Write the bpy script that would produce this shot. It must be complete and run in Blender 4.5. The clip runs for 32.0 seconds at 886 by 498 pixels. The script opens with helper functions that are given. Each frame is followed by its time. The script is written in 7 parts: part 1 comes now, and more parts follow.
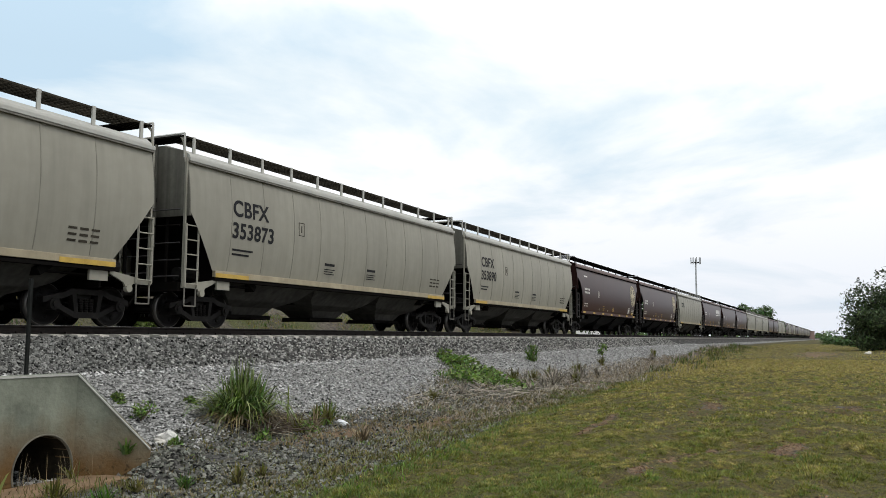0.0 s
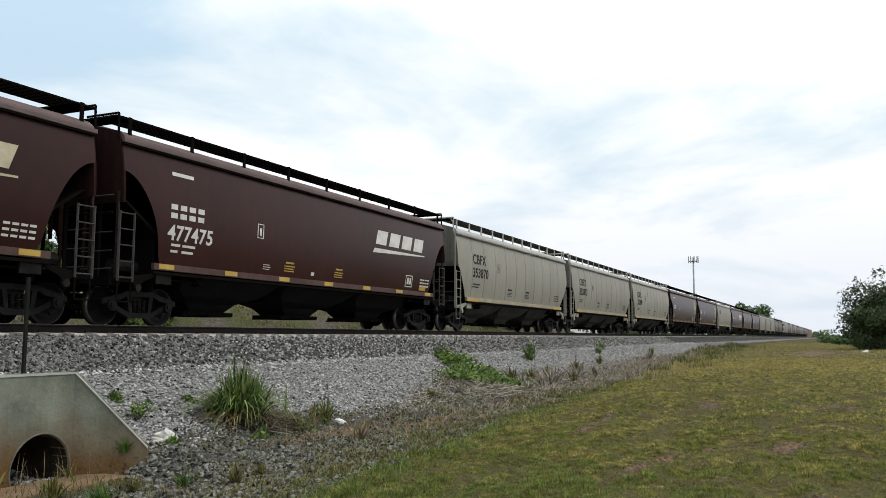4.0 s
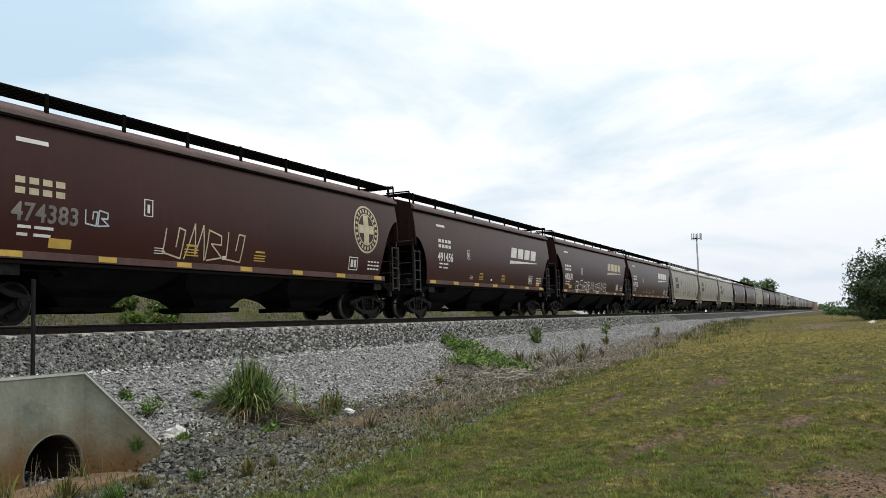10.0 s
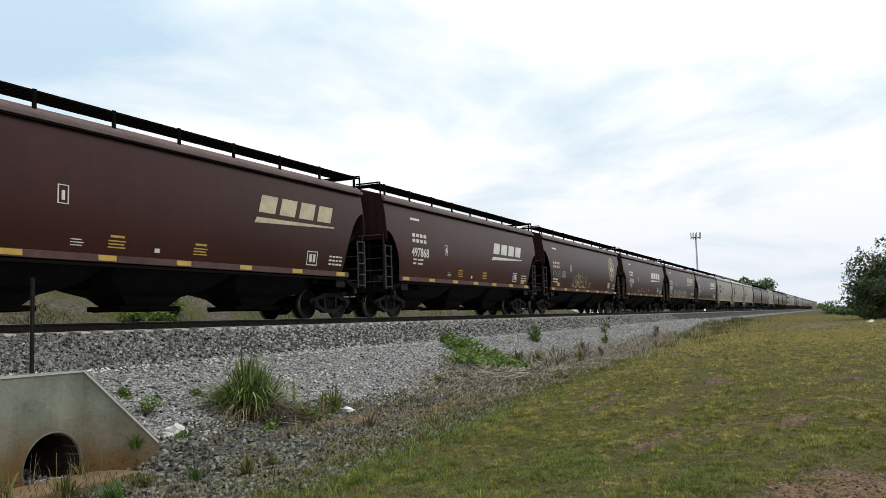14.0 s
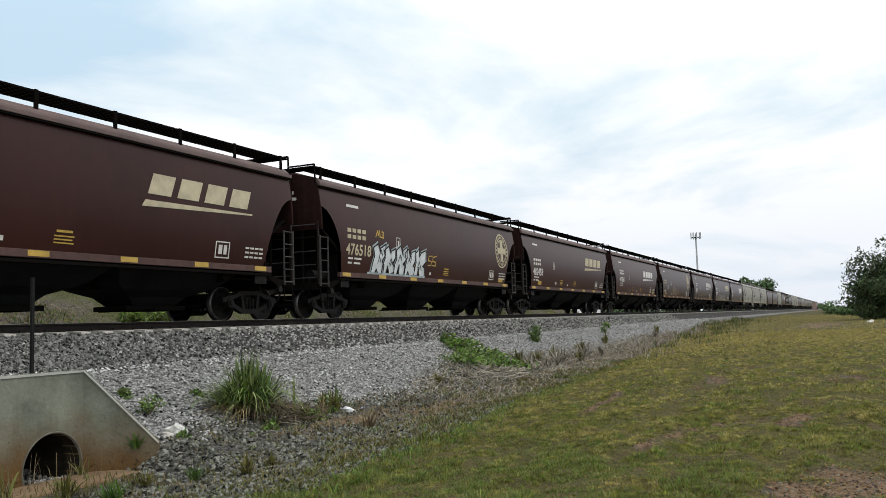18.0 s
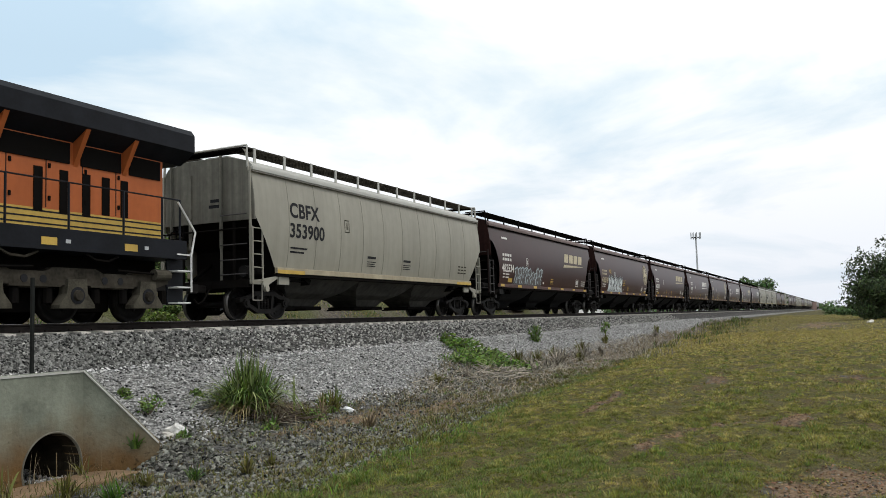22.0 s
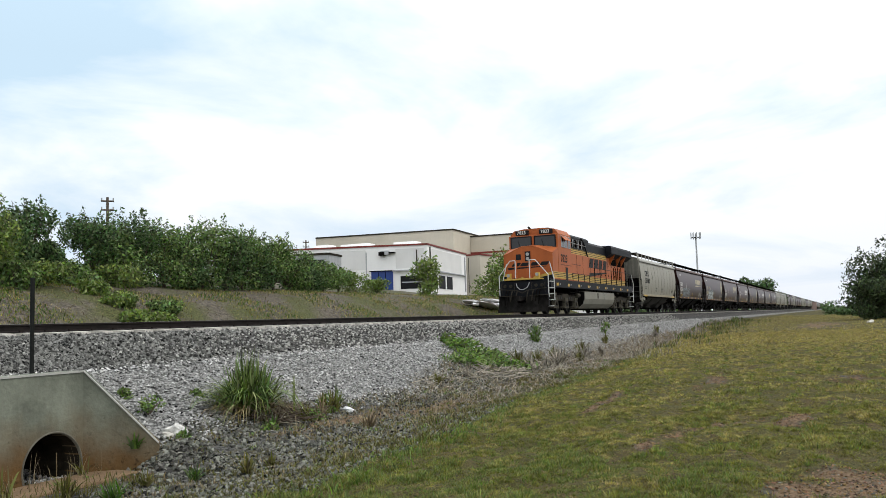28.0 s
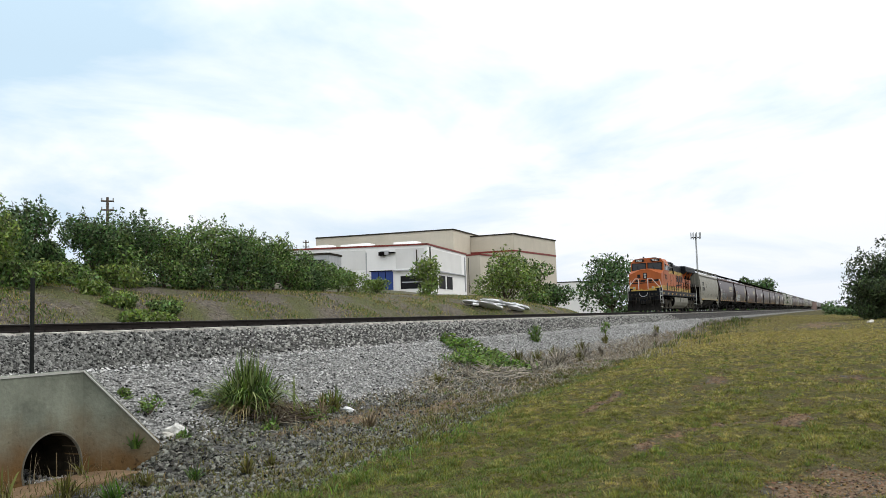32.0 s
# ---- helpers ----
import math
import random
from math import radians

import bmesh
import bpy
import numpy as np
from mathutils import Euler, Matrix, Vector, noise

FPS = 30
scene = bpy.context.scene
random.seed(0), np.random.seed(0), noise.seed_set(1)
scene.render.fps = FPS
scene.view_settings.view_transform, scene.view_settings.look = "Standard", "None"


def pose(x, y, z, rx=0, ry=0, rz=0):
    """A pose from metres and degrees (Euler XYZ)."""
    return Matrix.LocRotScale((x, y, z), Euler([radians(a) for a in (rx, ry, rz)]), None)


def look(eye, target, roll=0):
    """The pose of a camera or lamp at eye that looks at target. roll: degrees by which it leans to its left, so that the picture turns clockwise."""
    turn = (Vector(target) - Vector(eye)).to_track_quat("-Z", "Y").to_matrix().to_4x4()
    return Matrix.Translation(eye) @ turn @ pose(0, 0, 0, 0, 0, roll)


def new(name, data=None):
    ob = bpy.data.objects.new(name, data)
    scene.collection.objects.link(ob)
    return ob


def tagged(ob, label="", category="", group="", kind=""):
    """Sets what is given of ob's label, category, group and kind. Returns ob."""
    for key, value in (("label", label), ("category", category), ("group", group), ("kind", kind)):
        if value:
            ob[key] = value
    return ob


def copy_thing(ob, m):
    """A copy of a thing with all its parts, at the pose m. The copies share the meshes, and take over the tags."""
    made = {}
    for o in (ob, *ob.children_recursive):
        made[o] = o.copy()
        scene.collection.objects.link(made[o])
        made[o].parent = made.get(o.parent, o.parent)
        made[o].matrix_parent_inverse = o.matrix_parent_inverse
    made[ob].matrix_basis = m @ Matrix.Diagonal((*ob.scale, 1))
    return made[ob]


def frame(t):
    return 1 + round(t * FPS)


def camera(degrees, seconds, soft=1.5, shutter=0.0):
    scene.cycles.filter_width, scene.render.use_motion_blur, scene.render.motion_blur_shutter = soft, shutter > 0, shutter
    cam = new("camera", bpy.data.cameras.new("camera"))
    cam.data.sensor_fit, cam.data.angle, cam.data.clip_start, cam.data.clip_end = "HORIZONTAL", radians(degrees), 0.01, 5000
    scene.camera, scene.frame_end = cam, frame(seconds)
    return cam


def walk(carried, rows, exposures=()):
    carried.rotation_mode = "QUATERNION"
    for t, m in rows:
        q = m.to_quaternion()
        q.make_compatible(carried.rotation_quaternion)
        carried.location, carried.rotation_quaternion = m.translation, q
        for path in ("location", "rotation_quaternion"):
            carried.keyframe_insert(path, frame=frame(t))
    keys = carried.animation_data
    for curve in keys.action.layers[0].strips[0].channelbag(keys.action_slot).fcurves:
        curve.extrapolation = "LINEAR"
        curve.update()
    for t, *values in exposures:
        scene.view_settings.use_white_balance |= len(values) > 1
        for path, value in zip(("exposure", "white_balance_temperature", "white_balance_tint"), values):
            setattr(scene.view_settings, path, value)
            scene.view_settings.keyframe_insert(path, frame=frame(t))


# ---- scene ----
from math import cos, sin, pi, tan

# ---- camera ----
EYE = (0.0, 0.0, -0.2)          # z = 0 is the top of the rails; the track runs along +x
CENTRE = 15.98                  # the track's centre line, y


def aim(yaw, pitch, roll):
    a, b = radians(yaw), radians(pitch)
    return look(EYE, (EYE[0] + cos(a) * cos(b), EYE[1] + sin(a) * cos(b), EYE[2] + sin(b)), roll)


cam = camera(55.65, 32.0, soft=0.85)
walk(cam, [
    (0.0, aim(25.027, 5.965, 0.251)), (1.0, aim(24.964, 5.908, 0.301)), (2.0, aim(24.933, 5.895, 0.330)),
    (3.0, aim(24.905, 5.872, 0.250)), (3.5, aim(24.849, 5.863, 0.250)), (5.5, aim(25.128, 5.937, 0.155)),
    (6.0, aim(25.213, 5.902, 0.058)), (6.5, aim(25.287, 5.822, -0.118)), (7.0, aim(25.254, 5.568, -0.631)),
    (7.5, aim(25.192, 5.317, -1.047)), (8.0, aim(25.178, 5.111, -1.412)), (8.5, aim(25.198, 4.909, -1.759)),
    (9.0, aim(25.135, 4.888, -1.970)), (9.5, aim(25.200, 4.879, -2.071)), (10.0, aim(25.089, 4.970, -1.904)),
    (10.5, aim(25.045, 4.881, -1.826)), (12.0, aim(25.045, 4.881, -1.826)), (32.0, aim(25.045, 4.881, -1.826)),
], exposures=[(0.0, 0.0), (24.0, 0.0), (28.0, 0.1), (32.0, 0.1)])

# ---- light ----
SUN_EL, SUN_AZ = 60, -80        # degrees; the sun stands high behind thin cloud, on the lawn's side of the line
scene.view_settings.exposure = 0.0
world = bpy.data.worlds.new("sky")
scene.world = world
world.use_nodes = True
wn, wl = world.node_tree.nodes, world.node_tree.links
wn.clear()


def wnode(kind, **values):
    n = wn.new(kind)
    for k, v in values.items():
        n.inputs[k.replace("_", " ")].default_value = v
    return n


sky = wn.new("ShaderNodeTexSky")
sky.sky_type = 'NISHITA'
sky.sun_disc = False
sky.sun_elevation, sky.sun_rotation = radians(SUN_EL), radians(90 - SUN_AZ)
sky.air_density, sky.dust_density = 1.0, 2.0
co = wn.new("ShaderNodeTexCoord")
sep = wn.new("ShaderNodeSeparateXYZ")
wl.new(co.outputs["Generated"], sep.inputs[0])
# cloud sheet: project the direction on a flat layer overhead
lift = wn.new("ShaderNodeMath")
lift.operation = 'ADD'
lift.inputs[1].default_value = 0.16
wl.new(sep.outputs["Z"], lift.inputs[0])
lim = wn.new("ShaderNodeMath")
lim.operation = 'MAXIMUM'
lim.inputs[1].default_value = 0.05
wl.new(lift.outputs[0], lim.inputs[0])
dx, dy = wn.new("ShaderNodeMath"), wn.new("ShaderNodeMath")
for n, axis in ((dx, "X"), (dy, "Y")):
    n.operation = 'DIVIDE'
    wl.new(sep.outputs[axis], n.inputs[0])
    wl.new(lim.outputs[0], n.inputs[1])
flat = wn.new("ShaderNodeCombineXYZ")
wl.new(dx.outputs[0], flat.inputs[0])
wl.new(dy.outputs[0], flat.inputs[1])
big = wnode("ShaderNodeTexNoise", Scale=0.9, Detail=7.0, Roughness=0.55, Distortion=0.4)
wl.new(flat.outputs[0], big.inputs["Vector"])
ramp = wn.new("ShaderNodeValToRGB")
el = ramp.color_ramp.elements
el[0].position, el[0].color = 0.30, (0.60, 0.78, 0.93, 1)
el[1].position, el[1].color = 0.53, (1.17, 1.17, 1.17, 1)
mid = el.new(0.42)
mid.color = (0.87, 0.965, 1.02, 1)
# the cloud thins out on the far side of the line
thin = wn.new("ShaderNodeMapRange")
thin.inputs["From Min"].default_value, thin.inputs["From Max"].default_value = 0.45, 0.85
thin.inputs["To Min"].default_value, thin.inputs["To Max"].default_value = 0.0, 0.13
wl.new(sep.outputs["Y"], thin.inputs["Value"])
cover = wn.new("ShaderNodeMath")
cover.operation = 'SUBTRACT'
wl.new(big.outputs["Fac"], cover.inputs[0])
wl.new(thin.outputs[0], cover.inputs[1])
wl.new(cover.outputs[0], ramp.inputs[0])
dim = wn.new("ShaderNodeMixRGB")
dim.blend_type = 'MIX'
dim.inputs[0].default_value = 0.96
nish = wn.new("ShaderNodeMixRGB")
nish.blend_type = 'MULTIPLY'
nish.inputs[0].default_value = 1.0
nish.inputs[2].default_value = (0.1, 0.1, 0.1, 1)
wl.new(sky.outputs[0], nish.inputs[1])
wl.new(nish.outputs[0], dim.inputs[1])
wl.new(ramp.outputs[0], dim.inputs[2])
bg = wn.new("ShaderNodeBackground")
bg.inputs["Strength"].default_value = 1.0
# thicker, greyer cloud towards the horizon
low = wn.new("ShaderNodeMapRange")
low.inputs["From Min"].default_value, low.inputs["From Max"].default_value = 0.02, 0.24
low.inputs["To Min"].default_value, low.inputs["To Max"].default_value = 0.72, 0.0
wl.new(sep.outputs["Z"], low.inputs["Value"])
haze = wn.new("ShaderNodeMixRGB")
haze.inputs[2].default_value = (0.72, 0.78, 0.88, 1)
wl.new(low.outputs[0], haze.inputs[0])
wl.new(dim.outputs[0], haze.inputs[1])
# an overcast sky grows brighter towards the zenith
rise = wn.new("ShaderNodeMapRange")
rise.inputs["From Min"].default_value, rise.inputs["From Max"].default_value = 0.30, 1.0
rise.inputs["To Min"].default_value, rise.inputs["To Max"].default_value = 1.0, 1.45
wl.new(sep.outputs["Z"], rise.inputs["Value"])
zenith = wn.new("ShaderNodeMixRGB")
zenith.blend_type = 'MULTIPLY'
zenith.inputs[0].default_value = 1.0
wl.new(haze.outputs[0], zenith.inputs[1])
wl.new(rise.outputs[0], zenith.inputs[2])
wl.new(zenith.outputs[0], bg.inputs["Color"])
wo = wn.new("ShaderNodeOutputWorld")
wl.new(bg.outputs[0], wo.inputs["Surface"])

sun = new("sun", bpy.data.lights.new("sun", 'SUN'))
sun.data.energy, sun.data.angle, sun.data.color = 0.85, radians(14), (1.0, 0.96, 0.9)
a, b = radians(SUN_AZ), radians(SUN_EL)
sun.matrix_world = look((cos(a) * cos(b) * 60, sin(a) * cos(b) * 60, sin(b) * 60), (0, 0, 0))

# ---- materials ----


def material(name, color, rough=0.7, metal=0.0, var=0.25, scale=3.0, bump=0.0, bump_scale=30.0, second=None, streak=0.0, rand=0.0, spec=0.5):
    """A surface with large stains, fine grain, optional vertical streaks and a second stain colour."""
    m = bpy.data.materials.new(name)
    m.use_nodes = True
    n, l = m.node_tree.nodes, m.node_tree.links
    p = n["Principled BSDF"]
    p.inputs["Roughness"].default_value, p.inputs["Metallic"].default_value = rough, metal
    p.inputs["Specular IOR Level"].default_value = spec
    c = n.new("ShaderNodeTexCoord")
    t1 = n.new("ShaderNodeTexNoise")
    t1.inputs["Scale"].default_value, t1.inputs["Detail"].default_value = scale, 6
    t2 = n.new("ShaderNodeTexNoise")
    t2.inputs["Scale"].default_value, t2.inputs["Detail"].default_value = scale * 9, 3
    for t in (t1, t2):
        l.new(c.outputs["Object"], t.inputs["Vector"])
    mixf = n.new("ShaderNodeMath")
    mixf.operation = 'MULTIPLY_ADD'
    l.new(t2.outputs["Fac"], mixf.inputs[0])
    mixf.inputs[1].default_value = 0.4
    l.new(t1.outputs["Fac"], mixf.inputs[2])
    r = n.new("ShaderNodeMapRange")
    r.inputs["From Min"].default_value, r.inputs["From Max"].default_value = 0.45, 0.95
    l.new(mixf.outputs[0], r.inputs["Value"])
    ca = second or tuple(v * (1 - var) for v in color)
    cb = tuple(min(1, v * (1 + var)) for v in color)
    mx = n.new("ShaderNodeMixRGB")
    mx.inputs[1].default_value, mx.inputs[2].default_value = (*ca, 1), (*cb, 1)
    l.new(r.outputs[0], mx.inputs[0])
    out = mx.outputs[0]
    if streak:
        mp = n.new("ShaderNodeMapping")
        mp.inputs["Scale"].default_value = (5, 5, 0.25)
        l.new(c.outputs["Object"], mp.inputs["Vector"])
        t3 = n.new("ShaderNodeTexNoise")
        t3.inputs["Scale"].default_value, t3.inputs["Detail"].default_value = 1.0, 4
        l.new(mp.outputs[0], t3.inputs["Vector"])
        r3 = n.new("ShaderNodeMapRange")
        r3.inputs["From Min"].default_value, r3.inputs["From Max"].default_value = 0.42, 0.7
        r3.inputs["To Max"].default_value = streak
        l.new(t3.outputs["Fac"], r3.inputs["Value"])
        m3 = n.new("ShaderNodeMixRGB")
        m3.inputs[2].default_value = (*[v * 0.45 for v in color], 1)
        l.new(r3.outputs[0], m3.inputs[0])
        l.new(out, m3.inputs[1])
        out = m3.outputs[0]
    if rand:
        oi = n.new("ShaderNodeObjectInfo")
        rr = n.new("ShaderNodeMapRange")
        rr.inputs["To Min"].default_value, rr.inputs["To Max"].default_value = 1 - rand, 1 + rand
        l.new(oi.outputs["Random"], rr.inputs["Value"])
        hs = n.new("ShaderNodeHueSaturation")
        l.new(rr.outputs[0], hs.inputs["Value"])
        l.new(out, hs.inputs["Color"])
        out = hs.outputs[0]
    l.new(out, p.inputs["Base Color"])
    if bump:
        t4 = n.new("ShaderNodeTexNoise")
        t4.inputs["Scale"].default_value, t4.inputs["Detail"].default_value = bump_scale, 4
        l.new(c.outputs["Object"], t4.inputs["Vector"])
        bn = n.new("ShaderNodeBump")
        bn.inputs["Strength"].default_value, bn.inputs["Distance"].default_value = bump, 0.03
        l.new(t4.outputs["Fac"], bn.inputs["Height"])
        l.new(bn.outputs[0], p.inputs["Normal"])
    return m


def island(name, color, var=0.4, hue=0.03, rough=0.8, sub=0.0, spec=0.3):
    """For scattered pieces: each island takes its own value and hue."""
    m = bpy.data.materials.new(name)
    m.use_nodes = True
    n, l = m.node_tree.nodes, m.node_tree.links
    p = n["Principled BSDF"]
    p.inputs["Roughness"].default_value = rough
    p.inputs["Specular IOR Level"].default_value = spec
    g = n.new("ShaderNodeNewGeometry")
    hs = n.new("ShaderNodeHueSaturation")
    hs.inputs["Color"].default_value = (*color, 1)
    for sock, lo, hi, k in (("Value", 1 - var, 1 + var, 1.0), ("Hue", 0.5 - hue, 0.5 + hue, 7.31), ("Saturation", 0.75, 1.15, 3.7)):
        w = n.new("ShaderNodeMath")
        w.operation = 'MULTIPLY'
        w.inputs[1].default_value = k
        l.new(g.outputs["Random Per Island"], w.inputs[0])
        f = n.new("ShaderNodeMath")
        f.operation = 'FRACT'
        l.new(w.outputs[0], f.inputs[0])
        r = n.new("ShaderNodeMapRange")
        r.inputs["To Min"].default_value, r.inputs["To Max"].default_value = lo, hi
        l.new((f if k != 1.0 else g).outputs[0 if k != 1.0 else "Random Per Island"], r.inputs["Value"])
        l.new(r.outputs[0], hs.inputs[sock])
    if sub:
        t = n.new("ShaderNodeBsdfTranslucent")
        l.new(hs.outputs[0], t.inputs["Color"])
        mx = n.new("ShaderNodeMixShader")
        mx.inputs[0].default_value = sub
        l.new(p.outputs[0], mx.inputs[1])
        l.new(t.outputs[0], mx.inputs[2])
        l.new(mx.outputs[0], n["Material Output"].inputs["Surface"])
    l.new(hs.outputs[0], p.inputs["Base Color"])
    return m


M = {
    "brown": material("oxide brown car paint", (0.041, 0.0130, 0.0102), 0.36, var=0.22, scale=0.35, streak=0.25, rand=0.16, spec=0.175),
    "brown_roof": material("lighter brown roof paint", (0.105, 0.068, 0.061), 0.6, var=0.3, scale=1.0, rand=0.1),
    "grey": material("warm grey car paint", (0.275, 0.262, 0.215), 0.5, var=0.12, scale=0.4, streak=0.22, rand=0.05, spec=0.3),
    "grey_roof": material("pale grey roof paint", (0.40, 0.395, 0.36), 0.5, var=0.12, scale=1.0),
    "cream": material("cream sill paint", (0.33, 0.28, 0.185), 0.55, var=0.2, scale=2.0, streak=0.3),
    # underbody steels are near black, the shade beneath the cars put into them
    "dark": material("dark steel for grimy and unlit parts", (0.006, 0.0056, 0.0055), 0.85, var=0.4, scale=2.0, second=(0.008, 0.007, 0.006), spec=0.0),
    "chute": material("dusty hopper steel, shade in its colour", (0.0085, 0.0085, 0.0095), 0.7, var=0.4, scale=1.2, streak=0.4, spec=0.06),
    "greychute": material("dusty grey hopper steel, shade in its colour", (0.050, 0.048, 0.044), 0.75, var=0.5, scale=1.0, streak=0.7, spec=0.12),
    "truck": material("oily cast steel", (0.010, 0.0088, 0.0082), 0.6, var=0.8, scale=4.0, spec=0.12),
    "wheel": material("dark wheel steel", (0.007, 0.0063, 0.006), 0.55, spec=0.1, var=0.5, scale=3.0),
    "tread": material("worn wheel rim steel", (0.10, 0.095, 0.09), 0.4, metal=0.8, var=0.3, scale=4.0),
    "white": material("white stencil paint", (0.62, 0.60, 0.56), 0.6, var=0.15, scale=4.0),
    "black": material("black stencil paint", (0.012, 0.012, 0.014), 0.6, var=0.2, scale=4.0, spec=0.15),
    "tan": material("faded cream emblem paint", (0.46, 0.40, 0.27), 0.65, var=0.2, scale=4.0),
    "yellow": material("yellow paint", (0.46, 0.30, 0.05), 0.55, var=0.2, scale=3.0),
    "orange": material("sun-faded orange paint", (0.385, 0.102, 0.028), 0.5, spec=0.2, var=0.14, scale=0.8, streak=0.18),
    "locoblack": material("dull black locomotive paint", (0.008, 0.009, 0.012), 0.55, var=0.4, scale=1.5, spec=0.12),
    "locogrey": material("dusty grey underframe paint", (0.042, 0.037, 0.029), 0.85, spec=0.06, var=0.7, scale=1.5, streak=0.3),
    "tank": material("dusty silver fuel tank paint", (0.205, 0.195, 0.160), 0.65, var=0.15, scale=0.8, streak=0.2),
    "glass": material("dark cab window glass", (0.01, 0.012, 0.014), 0.06, var=0.1),
    "lampglass": material("headlight glass", (0.35, 0.35, 0.33), 0.1, var=0.1),
    "handrail": material("white handrail paint", (0.6, 0.6, 0.58), 0.5, var=0.2, scale=5.0),
    "rail": material("rail steel with brown rust", (0.014, 0.011, 0.010), 0.8, spec=0.15, metal=0.0, var=0.4, scale=6.0),
    "railhead": material("polished rail head", (0.45, 0.44, 0.43), 0.25, metal=0.95, var=0.15, scale=6.0),
    "tie": material("pale concrete tie", (0.52, 0.49, 0.44), 0.9, var=0.2, scale=4.0, bump=0.3, rand=0.15),
    "concrete": material("weathered headwall concrete", (0.168, 0.180, 0.142), 0.95, var=0.4, scale=1.6, bump=0.35, bump_scale=22, streak=0.3, spec=0.2),
    "poststeel": material("dark painted steel post", (0.010, 0.011, 0.010), 0.7, var=0.3, scale=6.0, spec=0.15),
    "whitewall": material("white stucco wall", (0.90, 0.89, 0.87), 0.85, var=0.03, scale=0.4, streak=0.02),
    "beigewall": material("beige block wall", (0.54, 0.49, 0.405), 0.9, var=0.07, scale=0.4, streak=0.04),
    "redtrim": material("red roof edge trim", (0.19, 0.024, 0.017), 0.6, var=0.15, scale=2.0),
    "bluedoor": material("blue dock door", (0.012, 0.045, 0.22), 0.5, var=0.2, scale=1.0),
    "galv": material("galvanised steel", (0.42, 0.43, 0.44), 0.5, metal=0.5, var=0.15, scale=1.0),
    "bark": material("grey brown bark", (0.10, 0.075, 0.055), 0.95, var=0.4, scale=6.0, bump=0.5),
    "pole": material("weathered pole wood", (0.09, 0.07, 0.055), 0.9, var=0.3, scale=4.0),
    "plastic": material("white plastic sheeting", (0.72, 0.73, 0.74), 0.35, var=0.1, scale=2.0),
    "graf_white": material("pale spray paint", (0.62, 0.66, 0.66), 0.6, var=0.15, scale=5.0),
    "graf_blue": material("light blue spray paint", (0.38, 0.45, 0.47), 0.6, var=0.25, scale=3.0),
    "graf_dim": material("thin grey-brown spray paint", (0.085, 0.075, 0.072), 0.6, var=0.5, scale=3.0),
    "leaf_dark": island("dark green leaves", (0.075, 0.128, 0.042), 0.85, 0.035, sub=0.2),
    "leaf": island("mid green leaves", (0.118, 0.185, 0.048), 0.85, 0.035, sub=0.2),
    "leaf_light": island("yellow green leaves", (0.145, 0.205, 0.044), 0.65, 0.03, sub=0.2),
    "blade": island("lawn grass blades", (0.135, 0.150, 0.026), 0.35, 0.03, sub=0.25),
    "straw": island("dry straw stems", (0.24, 0.185, 0.105), 0.5, 0.02, sub=0.15),
    "stone_dark": island("grey track ballast stones", (0.130, 0.129, 0.120), 1.0, 0.03, spec=0.15),
    "stone_light": island("pale limestone gravel", (0.275, 0.272, 0.262), 1.0, 0.02, spec=0.15),
    "stone_ditch": island("dark grey ditch stones", (0.122, 0.122, 0.102), 1.0, 0.05, spec=0.15),
}


def soil_stain(m, z0, z1, color):
    """Silt and rust left by high water: an uneven tide mark that fades upwards."""
    n, l = m.node_tree.nodes, m.node_tree.links
    p = n["Principled BSDF"]
    old = p.inputs["Base Color"].links[0].from_socket
    c = n.new("ShaderNodeTexCoord")
    s = n.new("ShaderNodeSeparateXYZ")
    l.new(c.outputs["Object"], s.inputs[0])
    t = n.new("ShaderNodeTexNoise")
    t.inputs["Scale"].default_value, t.inputs["Detail"].default_value = 2.5, 6
    l.new(c.outputs["Object"], t.inputs["Vector"])
    a = n.new("ShaderNodeMath")
    a.operation = 'MULTIPLY_ADD'
    l.new(t.outputs["Fac"], a.inputs[0])
    a.inputs[1].default_value = 0.9
    l.new(s.outputs["Z"], a.inputs[2])
    r = n.new("ShaderNodeMapRange")
    r.inputs["From Min"].default_value, r.inputs["From Max"].default_value = z0 + 0.45, z1 + 0.45
    r.inputs["To Min"].default_value, r.inputs["To Max"].default_value = 0.85, 0.0
    l.new(a.outputs[0], r.inputs["Value"])
    x = n.new("ShaderNodeMixRGB")
    x.inputs[2].default_value = (*color, 1)
    l.new(r.outputs[0], x.inputs[0])
    l.new(old, x.inputs[1])
    # rust and moss in ragged spots, thick in the stained part, sparse above
    u = n.new("ShaderNodeTexNoise")
    u.inputs["Scale"].default_value, u.inputs["Detail"].default_value, u.inputs["Roughness"].default_value = 9.0, 5, 0.65
    l.new(c.outputs["Object"], u.inputs["Vector"])
    q = n.new("ShaderNodeMath")
    q.operation = 'MULTIPLY_ADD'
    l.new(r.outputs[0], q.inputs[0])
    q.inputs[1].default_value = 0.14
    l.new(u.outputs["Fac"], q.inputs[2])
    k = n.new("ShaderNodeMapRange")
    k.inputs["From Min"].default_value, k.inputs["From Max"].default_value = 0.66, 0.78
    k.inputs["To Max"].default_value = 0.8
    l.new(q.outputs[0], k.inputs["Value"])
    y = n.new("ShaderNodeMixRGB")
    y.inputs[2].default_value = (0.030, 0.020, 0.010, 1)
    l.new(k.outputs[0], y.inputs[0])
    l.new(x.outputs[0], y.inputs[1])
    l.new(y.outputs[0], p.inputs["Base Color"])


